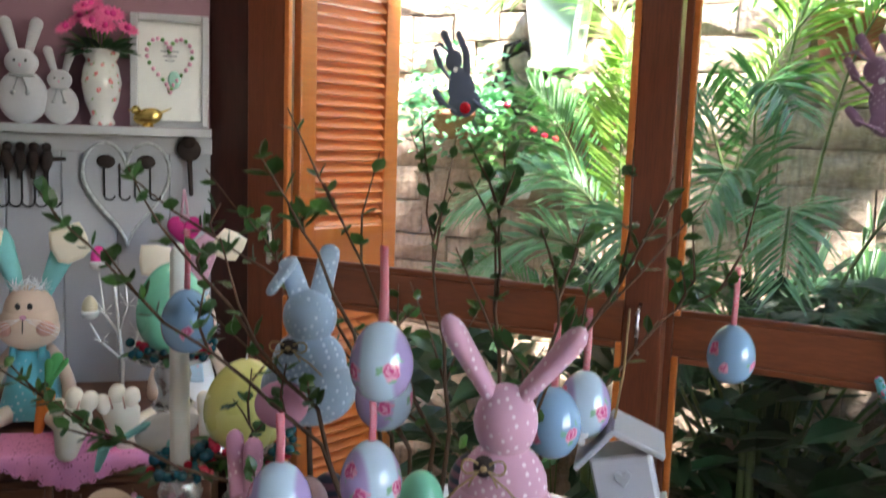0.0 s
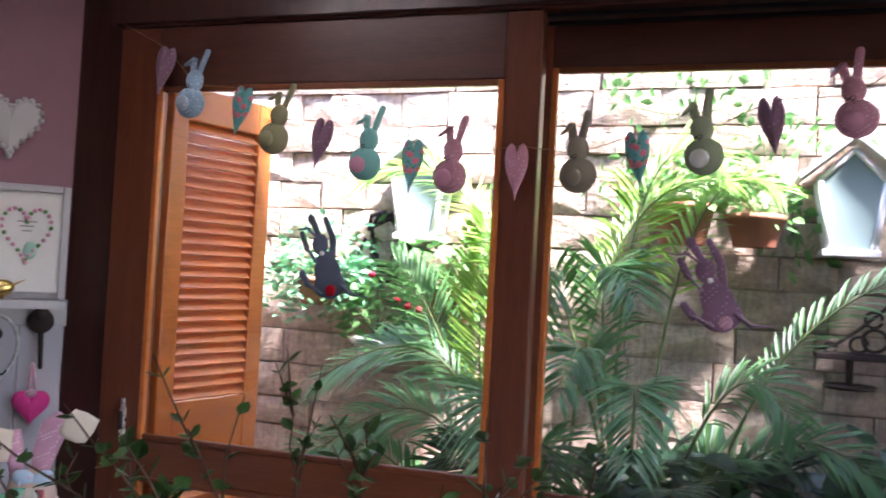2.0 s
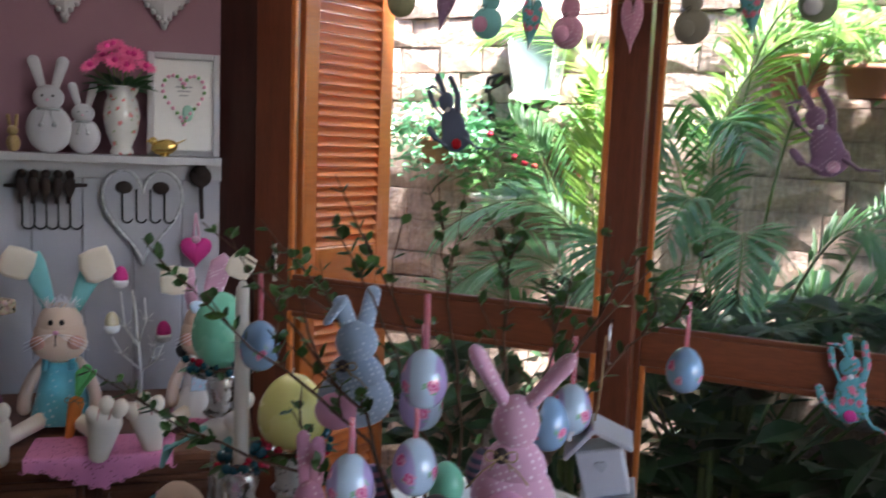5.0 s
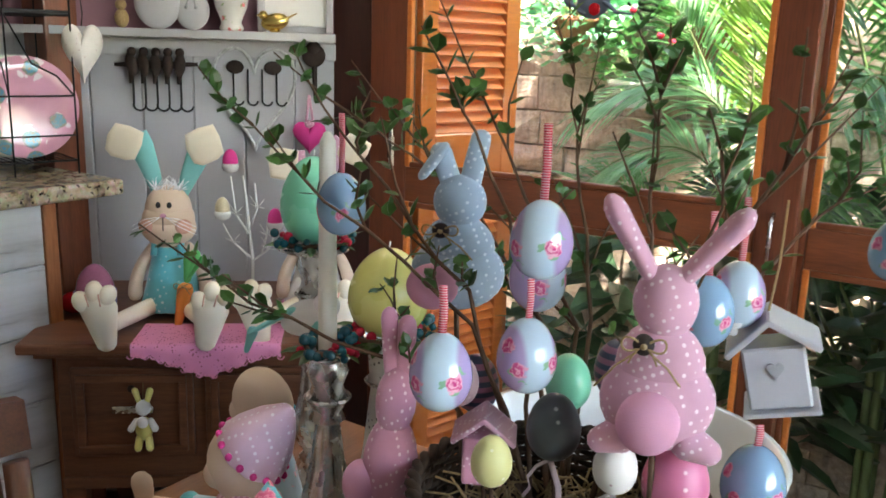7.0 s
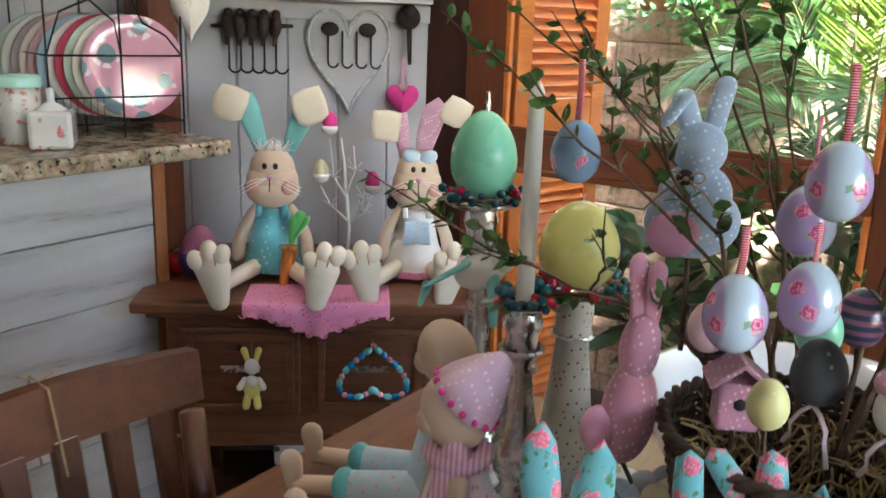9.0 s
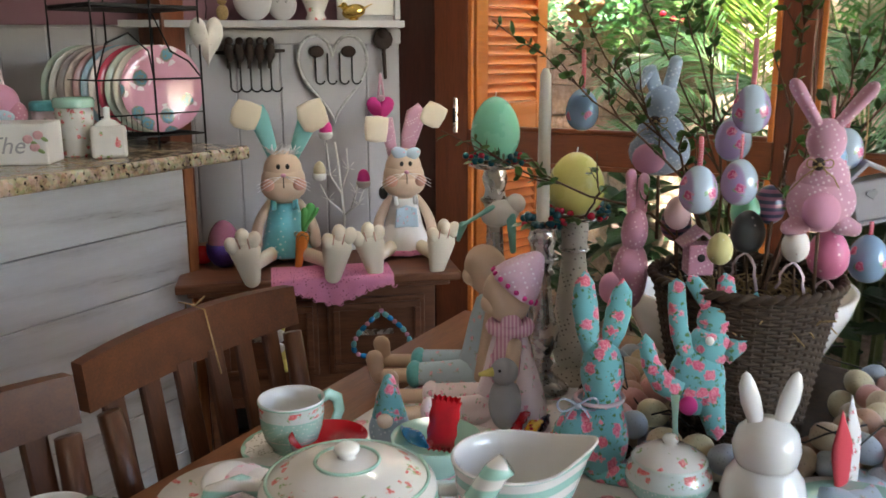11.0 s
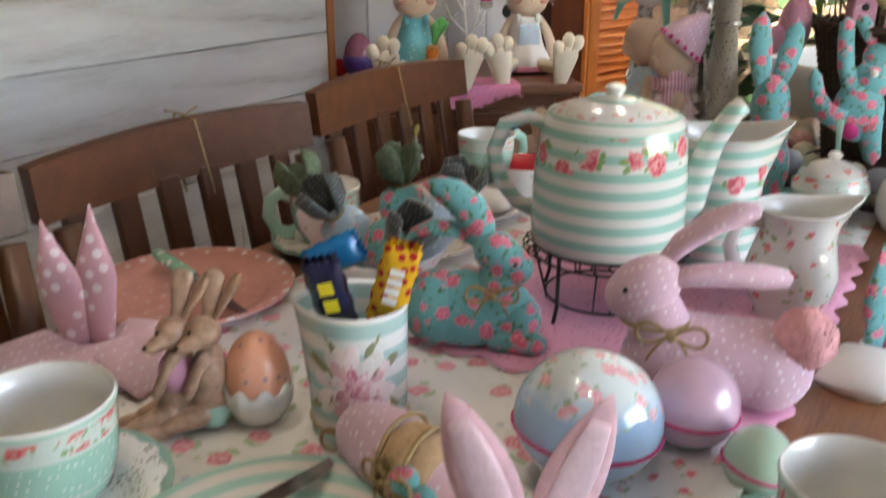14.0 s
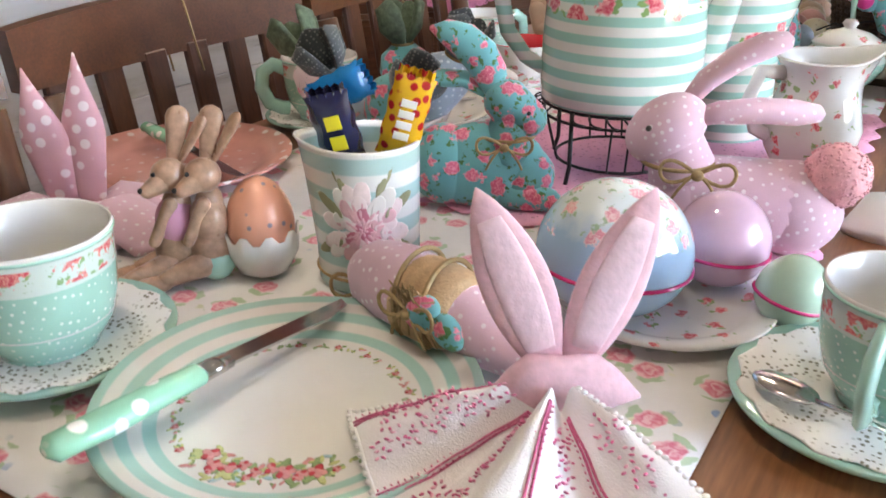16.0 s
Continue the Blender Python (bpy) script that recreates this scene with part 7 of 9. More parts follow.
    # arms, legs and three-toed feet that taper to the heel
    for x, fx in ((-1, -0.128 if girl else -0.105), (1, 0.068 if girl else 0.128)):
        s.limb((x * 0.04, -0.02, 0.16), (x * 0.082, -0.045, 0.05), 0.013, 0.017, SKIN_CLOTH, 12, bow=(x * 0.012, 0, 0))
        s.limb((x * 0.035, -0.06, 0.028), (fx * 0.85, -0.21, 0.03), 0.02, 0.018, CREAM_CLOTH, 12)
        fy, lean = -0.262, math.copysign(0.012, fx)
        s.limb((fx - lean, fy, 0.006), (fx, fy + 0.002, 0.078), 0.023, 0.040, CREAM_CLOTH, 16, 0.62, 8)
        for k, dz in ((-1, -0.012), (0, 0.01), (1, 0.002)):
            s.ball((fx + lean * 0.5 + k * 0.027, fy - 0.004, 0.108 + dz), (0.0185, 0.019, 0.024), CREAM_CLOTH, (0, k * 22, 0))
        for k in (-0.5, 0.5):
            s.tube([(fx + lean * 0.5 + k * 0.027, fy - 0.024, 0.118), (fx + k * 0.024, fy - 0.0265, 0.092)], 0.0016, BLUSH, 4)
    if not girl:
        s.limb((0.045, -0.1, 0.075), (0.028, -0.12, -0.01), 0.019, 0.008, CARROT)
        for k in (-1, 0, 1):
            s.limb((0.05, -0.1, 0.1), (0.07 + k * 0.014, -0.1, 0.16 - 0.012 * abs(k)), 0.008, 0.013, CARROT_GREEN, 8, 0.5)
        bow(s, (0.044, -0.118, 0.088), 0.022, TWINE)
    return s.make("rabbit_doll", None, m, label, "doll", "rabbit dolls")


rabbit_doll(corner(-0.53, 0.335, TOP + 0.005) @ Matrix.Scale(1.12, 4), "seated beige cloth rabbit doll in turquoise satin with a carrot", SATIN_DOT, TEAL_CLOTH, SATIN_DOT, False)
rabbit_doll(corner(-0.145, 0.31, TOP + 0.005) @ Matrix.Scale(1.1, 4), "seated beige cloth rabbit doll in a white and blue dress", WHITE_CLOTH, PINK_SOFT, WHITE_CLOTH, True)
# purple glass egg
EGG_GLASS = paint("amethyst_glass", (0.36, 0.12, 0.20), 0.06, vary=0.2, coat=0.8)
EGG_FILL = paint("violet_sweets", (0.05, 0.015, 0.16), 0.5, vary=0.6, scale=180)
e = thing("glass_egg", corner(-0.72, 0.40, TOP), "rose glass egg half filled with violet sweets", "glass egg")
part("shell", Shape().ball((0, 0, 0.075), (0.05, 0.05, 0.072), EGG_GLASS, egg=0.1, seg=28, rings=20), e)
part("filling", Shape().turn([(0.02, 0.0), (0.035, 0.01), (0.05, 0.03), (0.054, 0.05), (0.053, 0.075), (0, 0.08)], EGG_FILL, 28, wave=lambda b, i: 1 + 0.03 * math.sin(7 * b + i)), e)
s = Shape().ball((0, 0, 0.03), (0.035, 0.03, 0.03), RED_WRAP).make("red_glass_votive", None, corner(-0.79, 0.36, TOP), "small dark red glass votive", "votive")

# white twig tree with egg ornaments
t = thing("white_twig_tree", corner(-0.335, 0.22, TOP), "white twig tree ornament holding small eggs", "ornament")
s = Shape()
s.turn([(0.05, 0), (0.05, 0.01), (0.012, 0.02), (0, 0.022)], CHINA, 20)
s.tube([(0, 0, 0.01), (0.004, 0, 0.1), (-0.004, 0, 0.2), (-0.012, 0, 0.3), (-0.02, 0, 0.36)], [0.006, 0.0055, 0.005, 0.004, 0.003], CHINA, 8)
twigs = (((0.002, 0.12), (-0.05, 0.17), (-0.075, 0.225)), ((0.0, 0.11), (0.05, 0.15), (0.07, 0.2)), ((-0.004, 0.2), (0.02, 0.27), (0.016, 0.34)), ((-0.004, 0.19), (-0.04, 0.25), (-0.05, 0.36)), ((0.03, 0.14), (0.045, 0.19), (0.05, 0.25)))
for tw in twigs:
    s.tube([(x, -0.01 * i, z) for i, (x, z) in enumerate(tw)], [0.004, 0.0032, 0.0022], CHINA, 6)
    for k in range(4):
        x, z = tw[1]
        s.tube([(x, -0.01, z), (x + 0.02 * (-1) ** k, -0.015, z + 0.012 * k)], [0.0022, 0.0012], CHINA, 5)
part("twig_frame", s, t)
for i, (x, z, mt, top) in enumerate(((-0.075, 0.235, EGG_WHITE, PILE[0]), (0.07, 0.205, CHINA, HOT_PINK), (-0.05, 0.37, CHINA, HOT_PINK))):
    s = Shape().turn([(0.006, 0), (0.02, 0.006), (0.024, 0.018), (0.022, 0.026), (0.0, 0.026)], CHINA, 18, pose(x, -0.02, z))
    cupo = part("egg_holder", s, t, "white eggshell holder")
    part("egg", Shape().ball((x, -0.02, z + 0.036), (0.021, 0.021, 0.03), top, egg=0.12), t, "small painted egg")

# hanging trinkets on the drawer fronts
bh = thing("bead_heart", corner(-0.258, 0.604, 0.535), "heart of turquoise and pink beads on the drawer knob", "bead heart")
ring = []
for i in range(240):
    a = 2 * math.pi * i / 240
    ring.append(Vector((-16 * math.sin(a) ** 3 / 17 * 0.092, 0, -(13 * math.cos(a) - 5 * math.cos(2 * a) - 2 * math.cos(3 * a)) / 17 * 0.088)))
run = [0.0]
for a, b in zip(ring, ring[1:] + ring[:1]):
    run.append(run[-1] + (b - a).length)
for i in range(27):
    at = run[-1] * (i + 0.5) / 27
    k = max(q for q in range(240) if run[q] <= at)
    d = ring[(k + 1) % 240] - ring[k]
    pink = i % 3 == 1
    s = Shape().ball(ring[k], (0.0075, 0.0075, 0.0075) if pink else (0.0125, 0.0085, 0.0085), PINK_PLAIN if pink else (CYAN_WRAP if i % 2 else SATIN), (0, -math.degrees(math.atan2(d.z, d.x)), 0), 12, 8)
    part("bead", s, bh)
part("thread", Shape().tube([(0, 0, 0.075), (-0.004, 0, 0.1)], 0.001, TWINE, 4), bh)
s = Shape()
s.ball((0, 0, 0.05), (0.017, 0.014, 0.019), WHITE_CLOTH)
s.ball((0, 0, 0.0), (0.02, 0.016, 0.028), WAX_YELLOW)
s.ball((0, -0.012, 0.02), (0.013, 0.008, 0.014), WHITE_CLOTH)
for x in (-1, 1):
    s.limb((x * 0.009, 0, 0.065), (x * 0.016, 0, 0.09), 0.006, 0.008, WAX_YELLOW, 8, 0.5)
    s.limb((x * 0.016, -0.004, 0.02), (x * 0.026, -0.01, 0.004), 0.007, 0.008, WHITE_CLOTH, 8)
    s.limb((x * 0.01, -0.004, -0.022), (x * 0.013, -0.01, -0.042), 0.009, 0.009, WAX_YELLOW, 8)
s.tube([(0, 0, 0.068), (0.002, 0, 0.11)], 0.0008, TWINE, 4)
make_parts(s, "rabbit_trinket", corner(-0.565, 0.592, 0.50) @ Matrix.Scale(1.12, 4), "small yellow and white knitted rabbit on a drawer knob", "trinket", "", {WHITE_CLOTH: "head_and_arms", WAX_YELLOW: "suit_and_ears", TWINE: "thread"})

# shelf and what stands on it
sh = thing("wall_shelf", corner(-0.56, 0.0, 1.475), "white painted wall shelf with a shaped front", "shelf")
s = Shape()
out = [(-0.46, 0.0)] + [(-0.46 + 0.92 * i / 24, -0.13 - 0.012 * math.cos(2 * math.pi * i / 24 * 1.5)) for i in range(25)] + [(0.46, 0.0)]
n = len(out)
s.put([(x, y, z) for z in (-0.011, 0.011) for x, y in out], [tuple(range(n)), tuple(reversed(range(n, 2 * n)))] + [(i, n + i, n + (i + 1) % n, (i + 1) % n) for i in range(n)], SHELF_WHITE, False)
part("board", s, sh)
part("back_strip", Shape().box((0.92, 0.014, 0.05), (0, -0.008, -0.04), SHELF_WHITE, 0.004), sh)
SH = 1.4875


def flat_rabbit(m, k, label):
    """A painted wooden rabbit cut-out on an oval body."""
    s = Shape()
    s.ball((0, 0, 0.068 * k), (0.062 * k, 0.02 * k, 0.07 * k), WHITE_BOARD)
    s.ball((0, -0.004, 0.155 * k), (0.042 * k, 0.018 * k, 0.036 * k), WHITE_BOARD)
    for x in (-1, 1):
        s.limb((x * 0.018 * k, 0, 0.185 * k), (x * 0.038 * k, 0, 0.255 * k), 0.011 * k, 0.017 * k, WHITE_BOARD, 12, 0.45)
        s.ball((x * 0.014 * k, -0.021 * k, 0.16 * k), 0.0035 * k, BLACK, seg=8, rings=6)
        s.tube([(x * 0.006, -0.021 * k, 0.118 * k), (x * 0.018 * k, -0.026 * k, 0.08 * k)], 0.0022, GREY_CLOTH, 5)
        s.ball((x * 0.018 * k, -0.026 * k, 0.078 * k), 0.007 * k, GREY_CLOTH, seg=8, rings=6)
    s.tube(arc((0, 0, 0.122 * k), 0.03 * k, 0, 350, 16, "xy", 0.02 * k), 0.004 * k, GREY_CLOTH, 6, closed=True)
    s.ball((0, -0.022 * k, 0.148 * k), 0.004 * k, PINK_PLAIN, seg=8, rings=6)
    s.make("wooden_rabbit", None, m, label, "wooden rabbit", "shelf rabbits")


flat_rabbit(corner(-0.60, 0.07, SH), 1.05, "tall white painted wooden rabbit with a grey ribbon")
flat_rabbit(corner(-0.505, 0.065, SH), 0.78, "small white painted wooden rabbit with a grey ribbon")
s = Shape().ball((0, 0, 0.025), (0.02, 0.016, 0.026), TWINE)
s.ball((0, -0.004, 0.062), (0.016, 0.014, 0.015), TWINE)
for x in (-1, 1):
    s.limb((x * 0.008, 0, 0.075), (x * 0.012, 0, 0.105), 0.005, 0.006, TWINE, 8, 0.5)
s.make("wooden_rabbit", None, corner(-0.70, 0.07, SH), "tiny brown rabbit figure", "figurine", "shelf rabbits")
v = thing("flower_vase", corner(-0.395, 0.075, SH) @ Matrix.Scale(1.18, 4), "white china vase of bright pink daisies", "vase")
part("vase_body", Shape().turn([(0.026, 0), (0.03, 0.006), (0.024, 0.02), (0.038, 0.055), (0.046, 0.1), (0.04, 0.135), (0.034, 0.15), (0.044, 0.172), (0.046, 0.175), (0.04, 0.17), (0.03, 0.15), (0, 0.14)], CHINA_ROSE, 36), v)
rr = random.Random(8)
s = Shape()
for i in range(60):
    a = rr.uniform(0, 6.28)
    d = (math.cos(a), math.sin(a), rr.uniform(-0.2, 0.8))
    leaf_faces(s, (0.02 * d[0], 0.02 * d[1], 0.175), d, (d[1], -d[0], 0.3), rr.uniform(0.05, 0.085), 0.011, DARK_LEAF)
part("foliage", s, v)
for i in range(13):
    a, q = rr.uniform(0, 6.28), rr.uniform(0.01, 0.075)
    c0 = Vector((q * math.cos(a) * 1.1, q * math.sin(a) * 0.6 - 0.01, 0.275 - q * 0.75 + rr.uniform(-0.015, 0.02)))
    nrm = Vector((c0.x * 3, c0.y * 3 - 0.25, 0.35)).normalized()
    s = Shape()
    side = nrm.cross(Vector((0, 0, 1))).normalized()
    up = side.cross(nrm)
    for k in range(14):
        b = 2 * math.pi * k / 14
        d = side * math.cos(b) + up * math.sin(b) + nrm * 0.25
        leaf_faces(s, c0, d, nrm.cross(d), 0.032, 0.0055, FLOWER_PINK, 0.1)
    s.ball(c0 + nrm * 0.006, 0.0075, HOT_PINK, seg=10, rings=6)
    s.tube([c0, (c0.x * 0.3, c0.y * 0.3, 0.17)], 0.0018, STEM_GREEN, 5)
    part("daisy", s, v)
f = thing("picture_frame", corner(-0.215, 0.045, SH, 0), "white distressed picture frame with a heart print", "picture frame")
for x in (-0.098, 0.098):
    part("frame_side", Shape().box((0.02, 0.018, 0.32), (x, 0, 0.16), WHITE_BOARD, 0.004, (-6, 0, 0)), f)
for z in (0.01, 0.31):
    part("frame_bar", Shape().box((0.176, 0.018, 0.02), (0, 0.016 - (z - 0.01) * -0.0, z), WHITE_BOARD, 0.004), f)
part("print", Shape().box((0.178, 0.006, 0.285), (0, 0.012, 0.16), TIN_WHITE, 0.001, (-6, 0, 0)), f)
s = Shape()
for k in range(34):
    x, z = heart_outline(0.125, 0.15, 34)[k]
    s.ball((x, -0.001, 0.175 + z), (0.006, 0.003, 0.006), PINK_PLAIN if k % 3 else BUSH_LEAF, seg=8, rings=5)
s.ball((0.012, 0.0, 0.135), (0.018, 0.003, 0.026), MINT, seg=12, rings=6)
for k in range(3):
    s.box((0.05 - 0.012 * k, 0.002, 0.004), (0.0, 0.0, 0.215 - 0.013 * k), GREY_CLOTH, 0.0)
part("heart_wreath", s, f, "printed wreath round plain lines")
s = Shape().ball((0, 0, 0.028), (0.04, 0.016, 0.024), GOLD, (0, -12, 0))
s.ball((-0.032, 0, 0.045), 0.013, GOLD)
s.limb((0.02, 0, 0.032), (0.06, 0, 0.052), 0.012, 0.004, GOLD, 8, 0.4)
s.tube([(-0.044, 0, 0.045), (-0.055, 0, 0.043)], [0.004, 0.001], GOLD, 6)
s.turn([(0.016, 0), (0.014, 0.006), (0.004, 0.012)], GOLD, 14)
s.make("gold_bird", None, corner(-0.27, 0.105, SH), "small shiny gold bird", "bird figure")
for d, z, k in ((-0.56, 1.975, 1.0), (-0.275, 1.965, 0.92)):
    h = thing("wall_heart", corner(d, 0.014, z), "white embossed heart plaque on the pink wall", "heart plaque", "wall hearts")
    part("plaque", Shape().slab(heart_outline(0.17 * k, 0.18 * k, 40), 0.02, SHELF_WHITE, puff=0.3), h)
    s = Shape()
    for p in heart_outline(0.168 * k, 0.178 * k, 30):
        s.ball((p[0], -0.002, p[1]), (0.0085, 0.009, 0.0085), SHELF_WHITE, seg=10, rings=6)
    part("scalloped_rim", s, h)


def hook_bar(m, n, gap, label, leaf, hook_h):
    """A cast rail with figures above a row of hooks."""
    h = thing("hook_rail", m, label, "hooks", "wall hooks")
    w = gap * (n - 1)
    s = Shape().tube([(-w / 2 - 0.05, -0.012, -0.002), (0, -0.014, 0), (w / 2 + 0.05, -0.012, 0.004)], [0.005, 0.012, 0.005], RUST_IRON, 8)
    part("rail", s, h)
    for i in range(n):
        x = -w / 2 + gap * i
        s = Shape()
        s.ball((x, -0.02, 0.0), (0.017, 0.013, 0.034), RUST_IRON, (0, (i - n / 2) * 5, 0))
        s.ball((x + 0.002, -0.022, 0.036), 0.0135, RUST_IRON, seg=12, rings=8)
        s.tube([(x, -0.02, -0.02), (x - 0.006, -0.02, -0.055)], [0.01, 0.004], RUST_IRON, 6, 0.5)
        part("bird", s, h, "cast iron bird")
        s = Shape().tube([(x, -0.012, 0), (x, -0.012, -hook_h + 0.02)] + arc((x + 0.018, -0.02, -hook_h + 0.02), 0.018, 180, 350, 8), 0.0032, IRON, 6)
        part("hook", s, h)
    return h


hook_bar(corner(-0.62, 0.014, 1.385), 5, 0.034, "black cast-iron rail of five birds over hooks", True, 0.135)
HEART_METAL = paint("distressed_heart_metal", (0.58, 0.60, 0.59), 0.6, vary=0.45, scale=60)
h = thing("heart_hook_board", corner(-0.34, 0.014, 1.29), "distressed white metal heart with bird hooks", "hooks", "wall hooks")
part("outline", Shape().tube([(x, -0.006, z) for x, z in heart_outline(0.24, 0.3, 48)], 0.005, HEART_METAL, 8, closed=True), h, "greyed metal heart outline")
part("back", Shape().slab(heart_outline(0.235, 0.295, 48), 0.006, WHITE_BOARD), h)
for i in range(4):
    x = -0.06 + 0.042 * i
    s = Shape().tube([(x, -0.012, 0.09), (x, -0.014, 0.0)] + arc((x + 0.015, -0.02, 0.0), 0.015, 180, 350, 8), 0.0028, IRON, 6)
    part("hook", s, h)
for x in (-0.055, 0.055):
    part("palm_figure", Shape().ball((x, -0.01, 0.095), (0.026, 0.008, 0.02), RUST_IRON), h)
s = Shape().ball((0, -0.02, 0.0), (0.035, 0.015, 0.035), RUST_IRON)
s.ball((0, -0.02, 0.02), 0.022, RUST_IRON)
s.limb((0.002, -0.02, -0.03), (0.006, -0.02, -0.13), 0.008, 0.006, RUST_IRON, 8)
s.make("iron_bird_hook", None, corner(-0.165, 0.014, 1.425), "single black cast-iron bird hook", "hook")
s = Shape().slab(heart_outline(0.1, 0.1, 24), 0.025, HOT_PINK, puff=0.4)
s.tube([(-0.01, -0.012, 0.04), (-0.004, -0.014, 0.09), (0.0, -0.012, 0.13)], 0.004, PINK_SOFT, 6, 0.4)
s.tube([(0.012, -0.014, 0.04), (0.006, -0.014, 0.09), (0.0, -0.012, 0.13)], 0.004, PINK_SOFT, 6, 0.4)
s.ball((0.0, -0.016, 0.045), (0.014, 0.008, 0.012), PINK_SOFT)
s.make("felt_heart", None, corner(-0.178, 0.03, 1.18), "hot pink felt heart hanging from a ribbon", "felt heart")


# ---- counter and kitchen ----
def build_counter():
    top = wall_box("counter_top", (-2.42, -1.6, 1.068), (-1.915, 1.31, 1.108), GRANITE, "speckled brown granite counter top", 0.008)
    tagged(top, "speckled brown granite counter top", "counter", kind="structure")
    base = wall_box("counter_base", (-2.3, -1.6, 0.0), (-2.06, 1.16, 1.068), WHITE_WALL, "counter base clad in whitewashed boards")
    z = 0.0
    i = 0
    rr = random.Random(6)
    while z < 1.06:
        h = min(0.178, 1.068 - z)
        y = -1.6
        while y < 1.15:
            ln = min(rr.uniform(0.9, 1.6), 1.16 - y)
            if 1.16 - y - ln < 0.25:
                ln = 1.16 - y
            s = Shape().box((0.014, ln - 0.002, h - 0.0025), (0, 0, 0), WHITEWASH, 0.002)
            s.make("cladding_board", base, pose(0.127, y + ln / 2 + 0.22, z + h / 2 - 0.534))
            y += ln
        z += h
        i += 1
    wall_box("trim_counter_post", (-2.105, 1.163, 0.0), (-2.045, 1.2, 1.067), WOOD_POST, "orange-brown wooden post at the counter end", 0.004)
    wall_box("trim_kitchen_post", (-2.41, 1.36, 0.0), (-2.30, 1.46, 2.62), WOOD_FRAME, "dark wooden post above the counter end", 0.004)


build_counter()
CT = 1.1085


def plate_rack(m):
    """A black wire rack of two tiers, with plates standing in it."""
    r = thing("wire_plate_rack", m, "black wire plate rack on the counter", "plate rack")
    # local: x along the counter, y back from its edge
    for x in (-0.3, 0.0, 0.27):
        for y in (0.0, 0.24):
            part("upright", Shape().tube([(x, y, 0), (x, y, 0.46)], 0.004, IRON, 6), r)
    for z in (0.035, 0.2, 0.40, 0.46):
        part("hoop", Shape().tube([(-0.3, 0, z), (0.27, 0, z), (0.27, 0.24, z), (-0.3, 0.24, z)], 0.0028, IRON, 6, closed=True), r)
    for i in range(22):
        x = -0.3 + 0.57 * i / 21
        part("wire", Shape().tube([(x, 0, 0.035), (x, 0.24, 0.035)], 0.0016, IRON, 5), r)
        if i < 9:
            part("wire", Shape().tube([(x, 0, 0.035), (x, 0, 0.1)], 0.0014, IRON, 5), r)
    part("hoop", Shape().tube([(-0.3, 0, 0.1), (0.27, 0, 0.1)], 0.0022, IRON, 5), r)
    part("scroll", Shape().tube([(-0.3, 0, 0.2), (-0.24, 0, 0.3), (-0.12, 0, 0.33), (-0.02, 0, 0.28), (0.0, 0, 0.2)], 0.003, IRON, 6), r)
    part("scroll", Shape().tube([(0.0, 0, 0.4), (0.1, 0, 0.28), (0.2, 0, 0.25), (0.27, 0, 0.2)], 0.003, IRON, 6), r)
    part("upper_mesh", Shape().box((0.57, 0.235, 0.012), (-0.015, 0.12, 0.405), IRON, 0.002), r)


plate_rack(pose(-2.11, 1.136, CT, 0, 0, 76) @ Matrix.Diagonal((0.58, 1.15, 1.0, 1.0)))
PINK_PLATE = flowery("pink_painted_plate", (0.72, 0.36, 0.48), (0.1, 0.3, 0.42), (0.25, 0.25, 0.2), (0.85, 0.75, 0.8), 13, 0.3, 0.15, None, False, 0.5)
shades = [(0.66, 0.62, 0.55), (0.45, 0.5, 0.44), (0.5, 0.06, 0.1), (0.68, 0.62, 0.6), (0.3, 0.45, 0.55), (0.5, 0.3, 0.3), (0.6, 0.5, 0.45), (0.35, 0.3, 0.3), (0.66, 0.64, 0.6), (0.42, 0.52, 0.45)]
for i in range(11):
    mt = PINK_PLATE if i == 0 else paint("stored_plate_china", shades[(i - 1) % 10], 0.15, vary=0.06, coat=0.4)
    p = thing("stored_plate", pose(-2.15 - 0.022 * i, 1.197 - 0.010 * i, CT + 0.17, 90, 0, 70), "pink plate painted with rabbits, standing in a rack" if i == 0 else "patterned plate standing in a wire rack", "plate", "stored plates")
    r = 0.128
    part("dish", Shape().turn([(r * 0.55, 0.0), (r * 0.6, 0.003), (r * 0.7, 0.005), (r, 0.014), (r * 1.003, 0.016), (r * 0.99, 0.018), (r * 0.7, 0.0095), (0.0, 0.008)], mt, 44), p)
hh = thing("hanging_heart", pose(-2.07, 1.318, CT + 0.305, 0, 0, 50), "pearly embossed heart hanging on the rack corner", "heart")
part("heart", Shape().slab(heart_outline(0.1, 0.15, 36), 0.04, EGG_WHITE, puff=0.35), hh)
part("loop", Shape().tube([(0, 0, 0.07), (0.004, 0, 0.1), (0.0, 0, 0.15)], 0.0015, IRON, 5), hh)
b = thing("lettered_tin_box", pose(-2.165, 0.65, CT, 0, 0, 35), "white tin box lettered The with painted roses", "box")
part("box_body", Shape().box((0.26, 0.12, 0.105), (0, 0.06, 0.0525), TIN_WHITE, 0.004), b)
cu = bpy.data.curves.new("lettering", "FONT")
cu.body, cu.size, cu.extrude, cu.shear = "The", 0.06, 0.0004, 0.3
cu.materials.append(GREY_CLOTH)
ob = new("lettering", bpy.data.meshes.new_from_object(bpy.data.objects.new("lettering", cu)))
ob.parent, ob.matrix_basis = b, pose(-0.02, -0.001, 0.03, 90, 0, 0)
